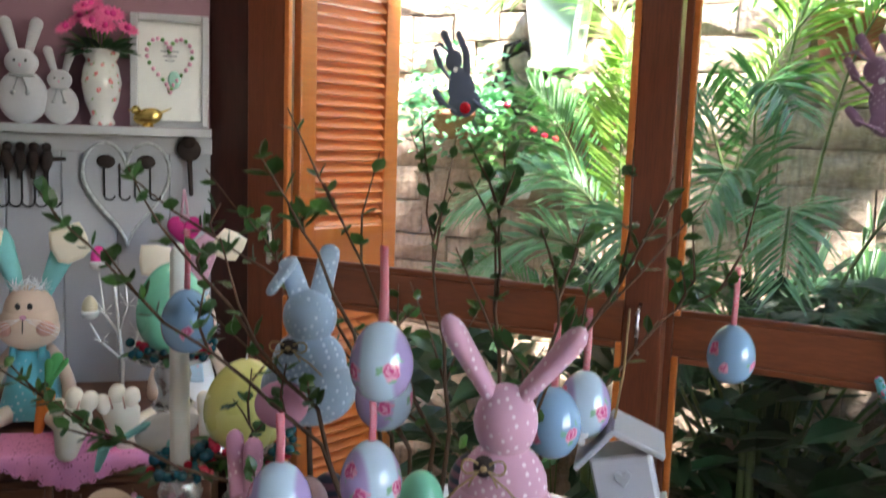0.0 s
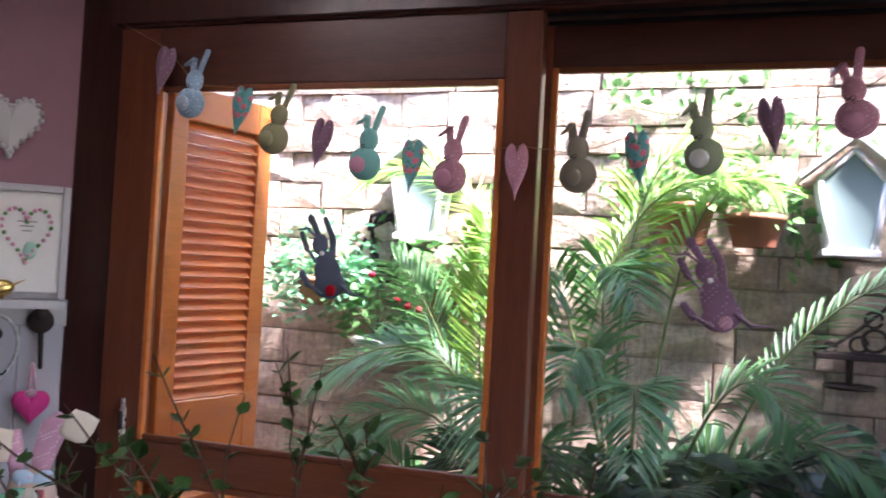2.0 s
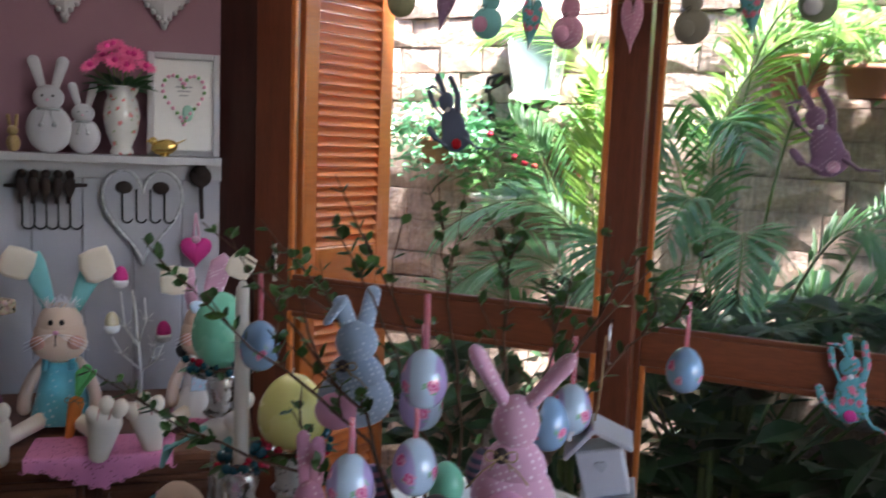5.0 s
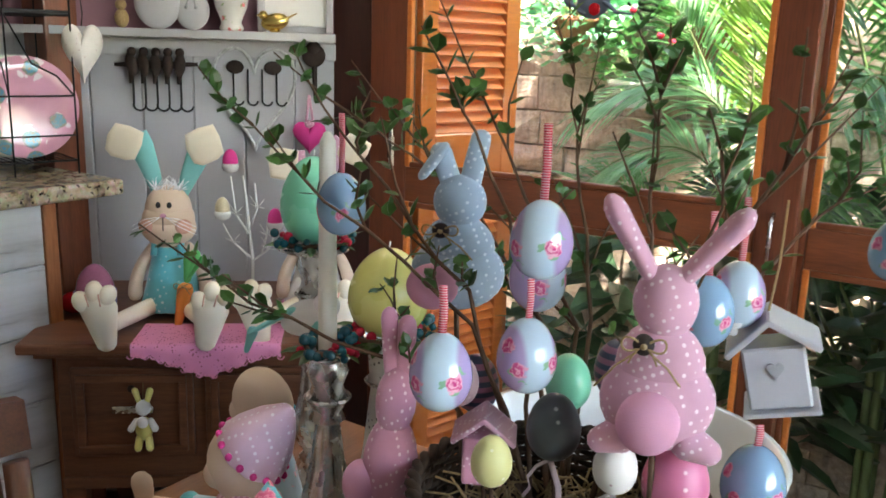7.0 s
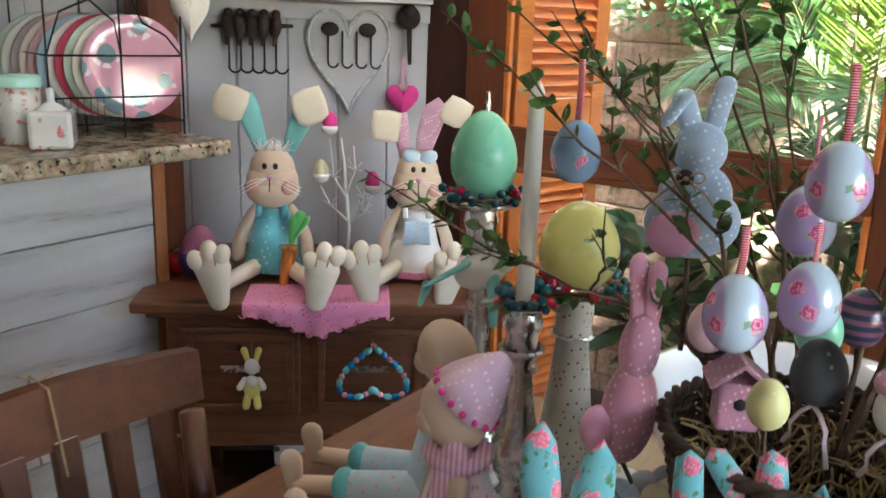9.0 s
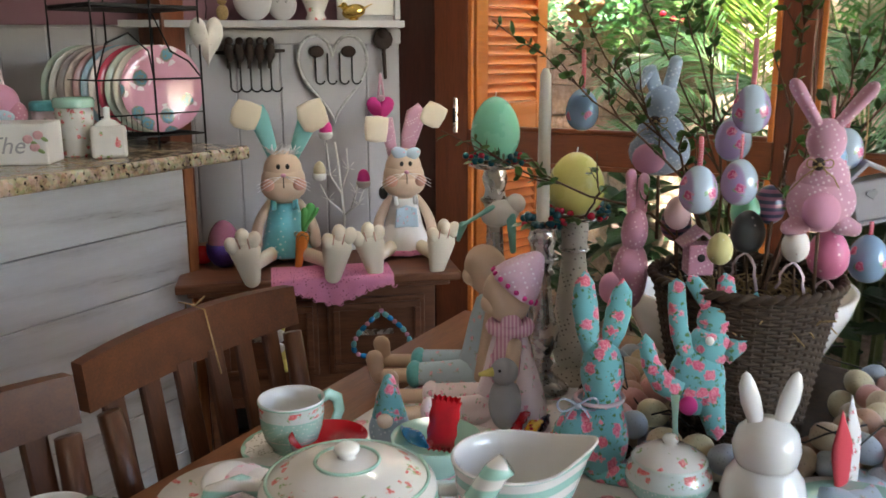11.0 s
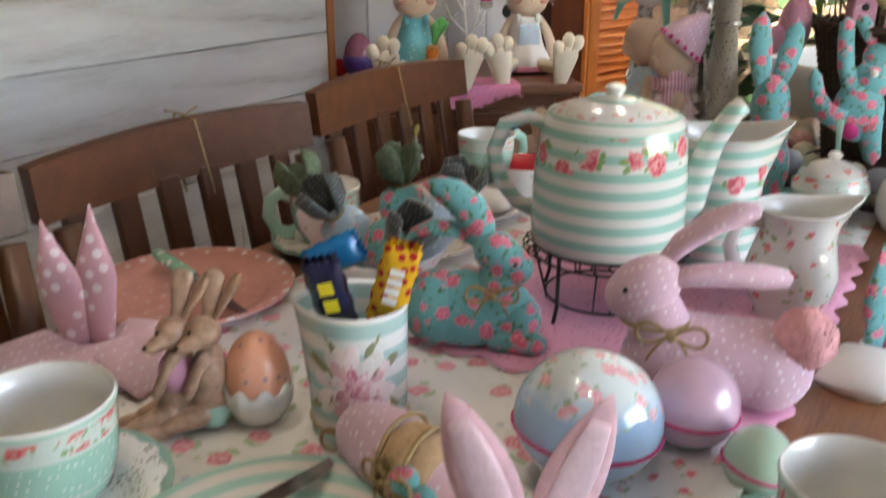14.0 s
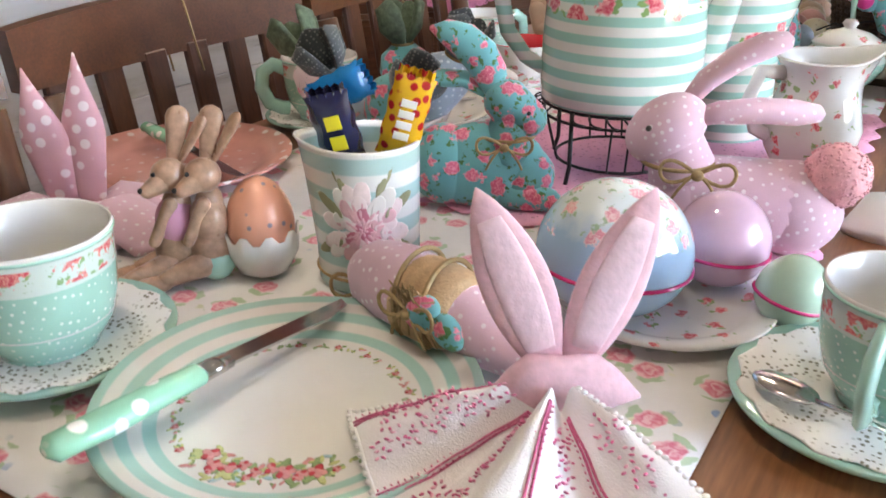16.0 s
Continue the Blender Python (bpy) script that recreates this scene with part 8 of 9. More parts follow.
for cx, cz in ((0.085, 0.065), (0.1, 0.045), (-0.085, 0.03), (-0.06, 0.035), (0.11, 0.075)):
    s = Shape().ball((cx, -0.0005, cz), (0.013, 0.0015, 0.011), PETAL_ROSE, seg=10, rings=6)
    s.ball((cx + 0.014, -0.0005, cz - 0.01), (0.011, 0.001, 0.005), LEAF_PRINT, (0, 30, 0), 8, 5)
    part("painted_rose", s, b)
s = Shape().ball((0, 0, 0.055), (0.055, 0.045, 0.058), PINK_FLORAL)
s.ball((0, -0.015, 0.13), (0.045, 0.04, 0.04), PINK_PLAIN)
for x in (-1, 1):
    s.limb((x * 0.012 - 0.01, 0, 0.16), (x * 0.016 - 0.03, 0, 0.23), 0.012, 0.018, PINK_FLORAL, 12, 0.5)
s.ball((0.0, -0.045, 0.095), (0.04, 0.015, 0.018), BLUE_FLORAL)
s.ball((0.035, -0.02, 0.1), (0.028, 0.02, 0.03), PINK_FELT)
make_parts(s, "rabbit_soft_toy", pose(-2.335, 0.80, CT, 0, 0, 40) @ Matrix.Scale(1.15, 4), "fluffy pink and white rabbit behind a tin box", "soft toy", "", {PINK_FLORAL: "body", PINK_PLAIN: "head", BLUE_FLORAL: "bow", PINK_FELT: "pocket"})
for i, (y, x, body, lid, k, lab) in enumerate(((0.90, -2.17, CHINA_ROSE, BLUE_PALE, 1.0, "white china jar with pale blue lid"), (0.90, -2.275, PINK_FLORAL, CYAN_WRAP, 0.92, "rose-print jar with a blue lid"))):
    j = thing("storage_jar", pose(x, y, CT, 0, 0, 80), lab, "jar", "storage jars")
    part("jar_body", Shape().turn([(0.04 * k, 0), (0.045 * k, 0.004), (0.05 * k, 0.13 * k), (0, 0.131 * k)], body, 32), j)
    part("lid", Shape().turn([(0.054 * k, 0.131 * k), (0.055 * k, 0.15 * k), (0.05 * k, 0.158 * k), (0, 0.16 * k)], SATIN if i else MINT, 32), j)
j = thing("storage_jar", pose(-2.06, 0.915, CT, 0, 0, 50) @ Matrix.Scale(1.15, 4), "small square white china jar with a loop lid", "jar", "storage jars")
part("jar_body", Shape().box((0.08, 0.075, 0.075), (0, 0, 0.0375), CHINA_ROSE, 0.008), j)
part("lid", Shape().turn([(0.03, 0.075), (0.018, 0.085), (0.007, 0.09), (0.008, 0.115), (0, 0.118)], CHINA, 20), j)
s = Shape().box((0.22, 0.1, 0.012), (0, 0, 0.008), TIN_WHITE, 0.004, (0, 3, 12))
s.make("folded_paper", None, pose(-1.985, 0.33, CT, 0, 0, 80), "folded white paper on the counter", "paper")
b = thing("tin_canister", pose(-2.15, 0.42, CT, 0, 0, 80), "square pink rose-print tin canister", "canister")
part("canister_body", Shape().box((0.14, 0.12, 0.15), (0, 0, 0.075), PINK_FLORAL, 0.01), b)
part("lid", Shape().box((0.144, 0.124, 0.02), (0, 0, 0.16), WHITE_BOARD, 0.006), b)
# tiered things in the rack top and the kitchen behind
for i in range(7):
    c = thing("stacked_tin", pose(-2.24 + 0.012 * i, 0.99 + 0.045 * i, CT + 0.472, 0, 0, 76), "small pastel cup on the upper rack tier", "cup", "rack cups")
    part("cup_body", Shape().turn([(0.022, 0), (0.03, 0.006), (0.032, 0.06), (0.03, 0.06), (0.026, 0.01), (0, 0.008)], (CHINA_ROSE, MINT, PINK_PLAIN)[i % 3], 24), c)
k = thing("kitchen_cupboard", pose(-3.97, 0.5, 0), "tall white kitchen cupboard with panelled doors", "cupboard")
part("carcass", Shape().box((0.4, 2.6, 0.7), (0.2, 0, 2.1), WHITE_BOARD, 0.006), k)
for i in range(4):
    d = part("door", Shape().box((0.02, 0.6, 0.64), (0.41, -0.96 + 0.64 * i, 2.1), WHITE_BOARD, 0.006), k)
    part("knob", Shape().ball((0.428, -0.72 + 0.64 * i, 1.85), 0.014, SILVER), d)
k = thing("kitchen_base_unit", pose(-3.97, 0.2, 0), "dark kitchen base units with a worktop", "base unit")
part("carcass", Shape().box((0.55, 3.4, 0.86), (0.275, 0, 0.43), GREY_WALL, 0.006), k)
part("worktop", Shape().box((0.6, 3.4, 0.04), (0.3, 0, 0.88), GRANITE, 0.006), k)
for i in range(4):
    part("door", Shape().box((0.02, 0.78, 0.74), (0.56, -1.27 + 0.84 * i, 0.45), WHITE_BOARD, 0.006), k)

# ---- basket, branches and hanging things ----
BX, BY = -0.358, 0.66      # the basket
HX, HY = -0.345, 0.75       # the heap of eggs round it


def build_basket():
    b = thing("wicker_basket", pose(BX, BY, 0.757), "tall brown woven wicker basket", "basket")
    stakes = 44
    for k in range(stakes):
        a = 2 * math.pi * k / stakes
        x, y = math.cos(a), math.sin(a)
        part("stake", Shape().tube([(0.088 * x, 0.088 * y, 0.0), (0.109 * x, 0.109 * y, 0.145), (0.137 * x, 0.137 * y, 0.285)], 0.003, WICKER, 6), b)
    rows = 48
    for i in range(rows):
        z = 0.006 + 0.270 * i / (rows - 1)
        r0 = 0.088 + 0.034 * z / 0.285 + 0.015 * (z / 0.285) ** 2
        pts = []
        for j in range(88):
            a = 2 * math.pi * j / 88
            r = r0 + 0.0028 * math.cos(stakes / 2 * a + math.pi * (i % 2))
            pts.append((r * math.cos(a), r * math.sin(a), z))
        part("willow_weaver", Shape().tube(pts, 0.0033, WICKER, 5, closed=True), b)
    s = Shape()
    for q in range(2):
        pts = [((0.139 + 0.004 * math.cos(22 * a + math.pi * q)) * math.cos(a), (0.139 + 0.004 * math.cos(22 * a + math.pi * q)) * math.sin(a), 0.286 + 0.004 * math.sin(22 * a + math.pi * q)) for a in [2 * math.pi * j / 120 for j in range(120)]]
        s.tube(pts, 0.005, WICKER, 6, closed=True)
    part("braided_rim", s, b)
    part("base", Shape().turn([(0.086, 0.0), (0.088, 0.004), (0, 0.006)], WICKER, 30), b)
    s = Shape()
    rr = random.Random(12)
    for i in range(240):
        a, r = rr.uniform(0, 6.28), 0.108 * math.sqrt(rr.random())
        p = Vector((r * math.cos(a), r * math.sin(a), rr.uniform(0.215, 0.25)))
        d = Vector((rr.uniform(-1, 1), rr.uniform(-1, 1), rr.uniform(-0.3, 0.9))) * 0.05
        s.tube([p, p + d * 0.5 + Vector((0, 0, 0.012)), p + d], 0.0014, TWINE, 4)
    tagged(s.make("raffia_filling", None, pose(BX, BY, 0.757), "pale raffia straw filling the basket", "straw"), kind="stuff")


build_basket()

# white planter behind the basket
p = thing("white_planter", pose(-0.43, 1.0, 0.752) @ Matrix.Diagonal((1.1, 1.1, 1.0, 1.0)), "large white china planter at the table end", "planter")
part("bowl_body", Shape().turn([(0.1, 0), (0.105, 0.006), (0.15, 0.06), (0.19, 0.15), (0.2, 0.19), (0.19, 0.19), (0.175, 0.15), (0.1, 0.02), (0, 0.015)], CHINA, 48), p)


def branch(name, pts, leaves, seed, label, spread=0.05, thick=0.005, twigs=8):
    """A leafy branch: a tapered stem, forking twigs and small oval leaves in pairs."""
    rr = random.Random(seed)
    base = Vector(pts[0])
    b = thing(name, pose(*base), label, "branch", "leafy branches")
    pts = [Vector(p) - base for p in pts]
    fine = []
    for a, c in zip(pts, pts[1:]):
        for k in range(4):
            fine.append(a.lerp(c, k / 4) + Vector((rr.uniform(-1, 1), rr.uniform(-1, 1), rr.uniform(-1, 1))) * 0.004)
    fine.append(pts[-1])
    n = len(fine)
    s, lf = Shape(), Shape()
    s.tube(fine, [thick * (1 - 0.8 * i / n) for i in range(n)], BRANCH, 6)

    def leafed(line, count):
        for k in range(count):
            t = (k + 0.5) / count
            i = min(int(t * (len(line) - 1)), len(line) - 2)
            q = line[i].lerp(line[i + 1], t * (len(line) - 1) - i)
            d = (line[i + 1] - line[i]).normalized()
            for sg in (-1, 1):
                out = d.cross(Vector((rr.uniform(-1, 1), rr.uniform(-1, 1), rr.uniform(-1, 1)))).normalized()
                aim = d * 0.6 + out * 0.9 * sg + Vector((0, 0, 0.25))
                leaf_faces(lf, q, aim, aim.cross(out + Vector((0.2, 0.1, 0.3))), rr.uniform(0.012, 0.028), rr.uniform(0.005, 0.0095), BOX_LEAF, 0.1)
    for k in range(twigs):
        i = rr.randrange(int(n * 0.35), n - 1)
        d = (fine[i + 1] - fine[i]).normalized()
        out = Vector((rr.uniform(-1, 1), rr.uniform(-1, 1), rr.uniform(-0.2, 1))).normalized()
        ln = rr.uniform(0.4, 1.0) * spread * 1.6
        line = [fine[i], fine[i] + (d + out * 0.7) * ln * 0.5, fine[i] + (d * 0.9 + out * 1.0) * ln + Vector((0, 0, ln * 0.2))]
        s.tube(line, [0.0018, 0.0014, 0.0008], BRANCH, 5)
        leafed(line, leaves)
    leafed(fine[int(n * 0.7):], leaves)
    part("stem", s, b)
    part("leaves", lf, b)
    return b


fans = [((-0.46, 0.80, 1.15), (-0.58, 0.77, 1.33), (-0.66, 0.70, 1.47)), ((-0.42, 0.82, 1.15), (-0.52, 0.82, 1.38), (-0.56, 0.80, 1.56)), 
        ((-0.33, 0.78, 1.2), (-0.32, 0.74, 1.42), (-0.30, 0.70, 1.66)), ((-0.30, 0.80, 1.2), (-0.22, 0.80, 1.40), (-0.17, 0.82, 1.58)), ((-0.30, 0.84, 1.15), (-0.20, 0.9, 1.30), (-0.13, 0.94, 1.40)),
        ((-0.46, 0.84, 1.12), (-0.60, 0.86, 1.28), (-0.72, 0.86, 1.44)), 
        ((-0.31, 0.76, 1.12), (-0.25, 0.70, 1.3), (-0.22, 0.68, 1.52)), ((-0.42, 0.86, 1.15), (-0.48, 0.92, 1.35), (-0.52, 0.96, 1.62))]
for i, f in enumerate(fans):
    f = [(x, y, z if z < 1.3 else 1.3 + (z - 1.3) * 0.5) for x, y, z in f]
    branch("leafy_branch", [(BX + 0.3 * (f[0][0] - BX), BY + 0.3 * (f[0][1] - BY), 0.98), *f], 3, 20 + i, "thin twisting branch with small green leaves", 0.055, 0.0034, 6)


# long thin twigs that arch out over the table
for i, f in enumerate([((-0.46, 0.66, 1.19), (-0.58, 0.58, 1.31), (-0.685, 0.545, 1.40)), ((-0.47, 0.66, 1.22), (-0.56, 0.60, 1.35), (-0.595, 0.55, 1.45)), ((-0.50, 0.64, 1.13), (-0.68, 0.57, 1.19), (-0.83, 0.55, 1.255)),
                       ((-0.41, 0.68, 1.22), (-0.44, 0.62, 1.38), (-0.46, 0.56, 1.47))]):
    branch("leafy_twig", [(-0.40, 0.69, 1.0), *f], 4, 60 + i, "long thin arching twig with leaves at its end", 0.04, 0.003, 4)


def hanging_egg(top, mat, label, turn=0.0, k=1.0, ribbon=0.062):
    e = thing("hanging_egg", pose(*top, 0, 0, turn), label, "egg", "eggs hung on the branches")
    part("egg_shell", Shape().ball((0, 0, -0.034 * k), (0.0265 * k, 0.0265 * k, 0.034 * k), mat, egg=0.1, seg=32, rings=22), e)
    part("ribbon", Shape().tube([(0.0, 0, -0.002), (0.001, 0, ribbon * 0.5), (0, 0, ribbon)], 0.0036, RED_RIBBON, 6, 0.3), e, "red gingham ribbon")
    return e


hanging_egg((-0.356, 0.594, 1.334), EGG_LILAC, "lilac egg with a blue rose panel on a ribbon", 20)
hanging_egg((-0.366, 0.598, 1.229), EGG_LILAC, "lilac egg with a blue rose panel on a ribbon", 60, 1.0, 0.035)
hanging_egg((-0.408, 0.527, 1.225), EGG_LILAC, "lilac egg with a blue rose panel on a ribbon", 30, 1.0, 0.04)
hanging_egg((-0.389, 0.655, 1.285), EGG_LILAC, "lilac rose egg behind the others on a ribbon", 80)
hanging_egg((-0.628, 0.656, 1.322), EGG_BLUE, "pale blue egg with a pink rose on a ribbon", 10)
hanging_egg((-0.129, 0.939, 1.298), EGG_BLUE, "pale blue egg on a thin twig", 40, 0.95)
hanging_egg((-0.266, 0.769, 1.250), EGG_BLUE, "blue rose egg behind the pink rabbit", 30, 1.05)
hanging_egg((-0.245, 0.80, 1.262), EGG_LILAC, "lilac rose egg behind the pink rabbit", 30, 1.0)
hanging_egg((-0.195, 0.73, 1.11), EGG_BLUE, "blue rose egg below the birdhouse", 30, 1.1, 0.02)


def stick_rabbit(m, mat, tail, label, droop, arms=False):
    """A plump cloth rabbit seen from behind on a stick, with a round tail."""
    s, head = Shape(), Shape()
    s.ball((0, 0, -0.080), (0.052, 0.032, 0.046), mat)
    s.ball((0, 0, -0.048), (0.040, 0.027, 0.040), mat)
    head.ball((0, 0, 0.008), (0.029, 0.026, 0.033), mat)
    if not droop:
        for x in (-1, 1):
            s.limb((x * 0.03, -0.008, -0.112), (x * 0.048, -0.012, -0.118), 0.017, 0.012, mat, 12)
    if droop:
        ears = [Shape().limb((0.010, 0, 0.030), (0.020, 0.0, 0.084), 0.012, 0.011, mat, 12, 0.5),
                Shape().limb((-0.010, 0, 0.030), (-0.022, 0.0, 0.066), 0.012, 0.012, mat, 12, 0.5).limb((-0.022, 0, 0.068), (-0.038, -0.008, 0.042), 0.012, 0.010, mat, 12, 0.5)]
    else:
        ears = [Shape().limb((-0.014, 0, 0.030), (-0.048, 0.0, 0.082), 0.0135, 0.0175, mat, 14, 0.6), Shape().limb((0.014, 0, 0.030), (0.055, 0.0, 0.078), 0.0135, 0.0175, mat, 14, 0.6)]
    s.ball((-0.008 if not droop else -0.024, -0.032, -0.09), (0.028, 0.02, 0.028), tail)
    s.ball((-0.017, -0.03, -0.022), (0.0095, 0.007, 0.0095), RUST_IRON, seg=12, rings=8)
    bow(s, (-0.017, -0.034, -0.022), 0.02, TWINE)
    for x in (-1, 1):
        s.tube([(-0.017, -0.032, -0.024), (-0.017 + x * 0.022, -0.034, -0.04), (-0.017 + x * 0.04, -0.02, -0.066)], 0.0011, TWINE, 4)
    s.tube([(0, 0, -0.12), (0.004, 0.006, -0.25)], 0.003, BRANCH, 6)
    toy = make_parts(s, "stick_rabbit", m, label, "soft toy", "rabbits on sticks", {tail: "tail", RUST_IRON: "bell", TWINE: "twine_bow", BRANCH: "stick"})
    part("head", head, toy)
    for e in ears:
        part("ear", e, toy)


stick_rabbit(pose(-0.259, 0.632, 1.248, 0, 0, 22) @ Matrix.Diagonal((0.92, 0.92, 0.97, 1.0)), PINK_SOFT, PINK_PLAIN, "pink dotted cloth rabbit with long upright ears", False)
stick_rabbit(pose(-0.514, 0.712, 1.291, 0, 0, 28) @ Matrix.Diagonal((0.97, 0.95, 0.87, 1.0)), BLUE_PALE, PINK_PLAIN, "pale blue dotted cloth rabbit with a pink tail", True)
s = Shape()
s.ball((0, 0, 0), (0.036, 0.028, 0.055), PINK_FELT)
s.ball((-0.035, -0.006, -0.02), (0.024, 0.024, 0.024), PINK_PLAIN)
s.tube([(0, 0, -0.05), (0.03, 0.06, -0.1)], 0.003, BRANCH, 6)
toy = make_parts(s, "stick_rabbit", pose(-0.526, 0.615, 1.033, 0, 4, 28) @ Matrix.Diagonal((0.8, 0.8, 1.05, 1.0)), "rose pink dotted cloth rabbit at the basket rim", "soft toy", "rabbits on sticks", {PINK_PLAIN: "tail", BRANCH: "stick"})
part("head", Shape().ball((0, 0, 0.068), (0.026, 0.024, 0.036), PINK_FELT), toy)
part("ear", Shape().limb((-0.01, 0, 0.1), (-0.018, 0.004, 0.15), 0.009, 0.011, PINK_FELT, 12, 0.5), toy)
part("ear", Shape().limb((0.008, 0, 0.1), (0.006, -0.002, 0.145), 0.011, 0.012, PINK_FELT, 12, 0.5), toy)


def pick_egg(top, mat, label, k=1.0, ties=True):
    e = thing("pick_egg", pose(*top), label, "egg", "eggs on picks")
    part("egg_shell", Shape().ball((0, 0, -0.028 * k), (0.0225 * k, 0.0225 * k, 0.029 * k), mat, egg=0.1, seg=24, rings=16), e)
    part("pick", Shape().tube([(0, 0, -0.055 * k), (0.004, 0.008, -0.13)], 0.0018, BRANCH, 5), e)
    if ties:
        for x, d in ((-1, 0.04), (1, 0.055)):
            z = -0.056 * k
            part("ribbon_end", Shape().tube([(0, -0.004, z), (x * 0.009, -0.013, z - 0.006), (x * 0.016, -0.016, z - 0.018), (x * 0.015, -0.012, z - 0.03), (x * 0.021, -0.014, z - d)], 0.003, WHITE_RIBBON, 6, 0.3), e, "pale pink satin ribbon")


pick_egg((-0.356, 0.640, 1.147), EGG_GREY, "slate grey dotted egg tied with ribbon", 1.12)
pick_egg((-0.382, 0.573, 1.123), EGG_YELLOW, "pale yellow dotted egg on a pick", 0.82, False)
pick_egg((-0.286, 0.620, 1.130), EGG_WHITE, "white speckled egg tied with ribbon", 0.86)
pick_egg((-0.245, 0.66, 1.125), EGG_PINK, "rose pink dotted egg tied with ribbon", 1.3)
pick_egg((-0.462, 0.64, 1.16), EGG_PALE, "blush pink egg on a pick", 0.9, False)
pick_egg((-0.478, 0.70, 1.14), EGG_NAVY, "navy striped egg among the branches", 1.1, False)
pick_egg((-0.345, 0.76, 1.17), EGG_NAVY, "navy striped egg among the branches", 1.1, False)
pick_egg((-0.372, 0.70, 1.165), WAX_GREEN, "green egg among the branches", 1.0, False)
s = Shape()
s.box((0.05, 0.045, 0.06), (0, 0, 0.03), PINK_FELT, 0.004)
for sg in (-1, 1):
    s.box((0.05, 0.06, 0.006), (sg * 0.018, 0, 0.072), PINK_SOFT, 0.002, (0, sg * 38, 0))
s.ball((0, -0.023, 0.035), (0.008, 0.003, 0.008), BLACK, seg=12, rings=6)
s.tube([(0, 0, 0), (0.006, 0.02, -0.08)], 0.003, BRANCH, 6)
s.make("small_felt_birdhouse", None, pose(-0.425, 0.632, 1.045, 0, 0, 28) @ Matrix.Scale(0.8, 4), "dark pink dotted felt birdhouse on a pick", "birdhouse")

h = thing("white_birdhouse", pose(-0.205, 0.822, 1.152, 0, -14, 14) @ Matrix.Scale(0.84, 4), "distressed white wooden birdhouse hanging on twine", "birdhouse")
part("house_body", Shape().box((0.07, 0.06, 0.075), (0, 0, 0.0), WHITE_BOARD, 0.003), h)
for sg in (-1, 1):
    part("roof_board", Shape().box((0.066, 0.085, 0.007), (sg * 0.025, 0, 0.052), WHITE_BOARD, 0.002, (0, sg * 36, 0)), h)
part("heart_hole", Shape().slab(heart_outline(0.02, 0.02, 20), 0.003, GREY_CLOTH, m=pose(0, -0.0315, 0.01)), h)
part("ledge", Shape().box((0.085, 0.08, 0.006), (0, 0, -0.04), WHITE_BOARD, 0.002), h)
part("twine_loop", Shape().tube([(0, 0, 0.07), (0.02, 0.03, 0.12), (0.04, 0.06, 0.19)], 0.0016, TWINE, 5), h)
s = Shape()
for sg in (-1, 1):
    s.ball((sg * 0.012, 0, 0.008), (0.012, 0.002, 0.01), CHINA, (0, sg * 25, 0), 10, 6)
    s.ball((sg * 0.009, 0, -0.008), (0.009, 0.002, 0.009), CHINA, (0, sg * 25, 0), 10, 6)
s.tube([(0, 0, -0.014), (0, 0, 0.014)], 0.002, CHINA, 5)
s.make("white_butterfly_tag", None, pose(-0.245, 0.78, 1.20, 0, 0, 12) @ Matrix.Scale(0.5, 4), "small white wooden butterfly on the twig", "butterfly tag")

# eggs heaped round the basket
rr = random.Random(77)
spots = []
for ring, (r0, n, z) in enumerate(((0.15, 18, 0.778), (0.20, 26, 0.776), (0.25, 32, 0.775), (0.295, 34, 0.772), (0.175, 18, 0.812), (0.225, 24, 0.81), (0.27, 24, 0.804))):
    for k in range(n):
        a = radians(150 + 260 * (k + 0.5 * (ring % 2)) / n)
        x, y = HX + 0.01 + r0 * 1.02 * math.cos(a), HY + 0.03 + r0 * math.sin(a)
        if x < -0.62 or x > -0.03 or math.hypot(x - BX, y - BY) < 0.118 or (math.hypot(x + 0.28, y - 0.44) < 0.085) or (math.hypot(x + 0.5, y - 0.48) < 0.075) or math.hypot(x + 0.4, y - 0.415) < 0.08 or math.hypot(x + 0.155, y - 0.475) < 0.14:
            continue
        spots.append((x, y, z))
meshes = [[Shape().ball((0, 0, 0), (0.0225, 0.0225, 0.0285), mt, egg=0.1, seg=18, rings=12).mesh("speckled_egg")] for mt in PILE]
names = ("cream", "peach", "pink", "grey blue", "sand")
for x, y, z in spots:
    k = rr.randrange(5)
    ob = new("speckled_egg", meshes[k][0])
    ob.matrix_basis = pose(x + rr.uniform(-.006, .006), y + rr.uniform(-.006, .006), z + rr.uniform(0, .005), rr.uniform(50, 130), rr.uniform(-30, 30), rr.uniform(0, 360))
    tagged(ob, names[k] + " speckled egg heaped round the basket", "egg", "heaped eggs")
tg = thing("twig_garland", pose(HX, HY + 0.03, 0.775), "thin dark twig garland over the heaped eggs", "twig garland")
for k in range(9):
    a0 = radians(180 + 30 * k)
    part("twig", Shape().tube([(0.24 * math.cos(a0 + 0.2 * j) * (1 + rr.uniform(-.08, .08)), 0.24 * math.sin(a0 + 0.2 * j) * (1 + rr.uniform(-.08, .08)), 0.05 + rr.uniform(-0.01, 0.03)) for j in range(5)], 0.0016, BLACK, 5), tg)
part("tray", Shape().turn([(0.30, 0), (0.31, 0.004), (0.315, 0.014), (0.308, 0.014), (0.3, 0.006), (0, 0.005)], WICKER, 48), thing("round_tray", pose(HX, HY + 0.06, 0.7525), "flat dark woven tray under the eggs", "tray"))


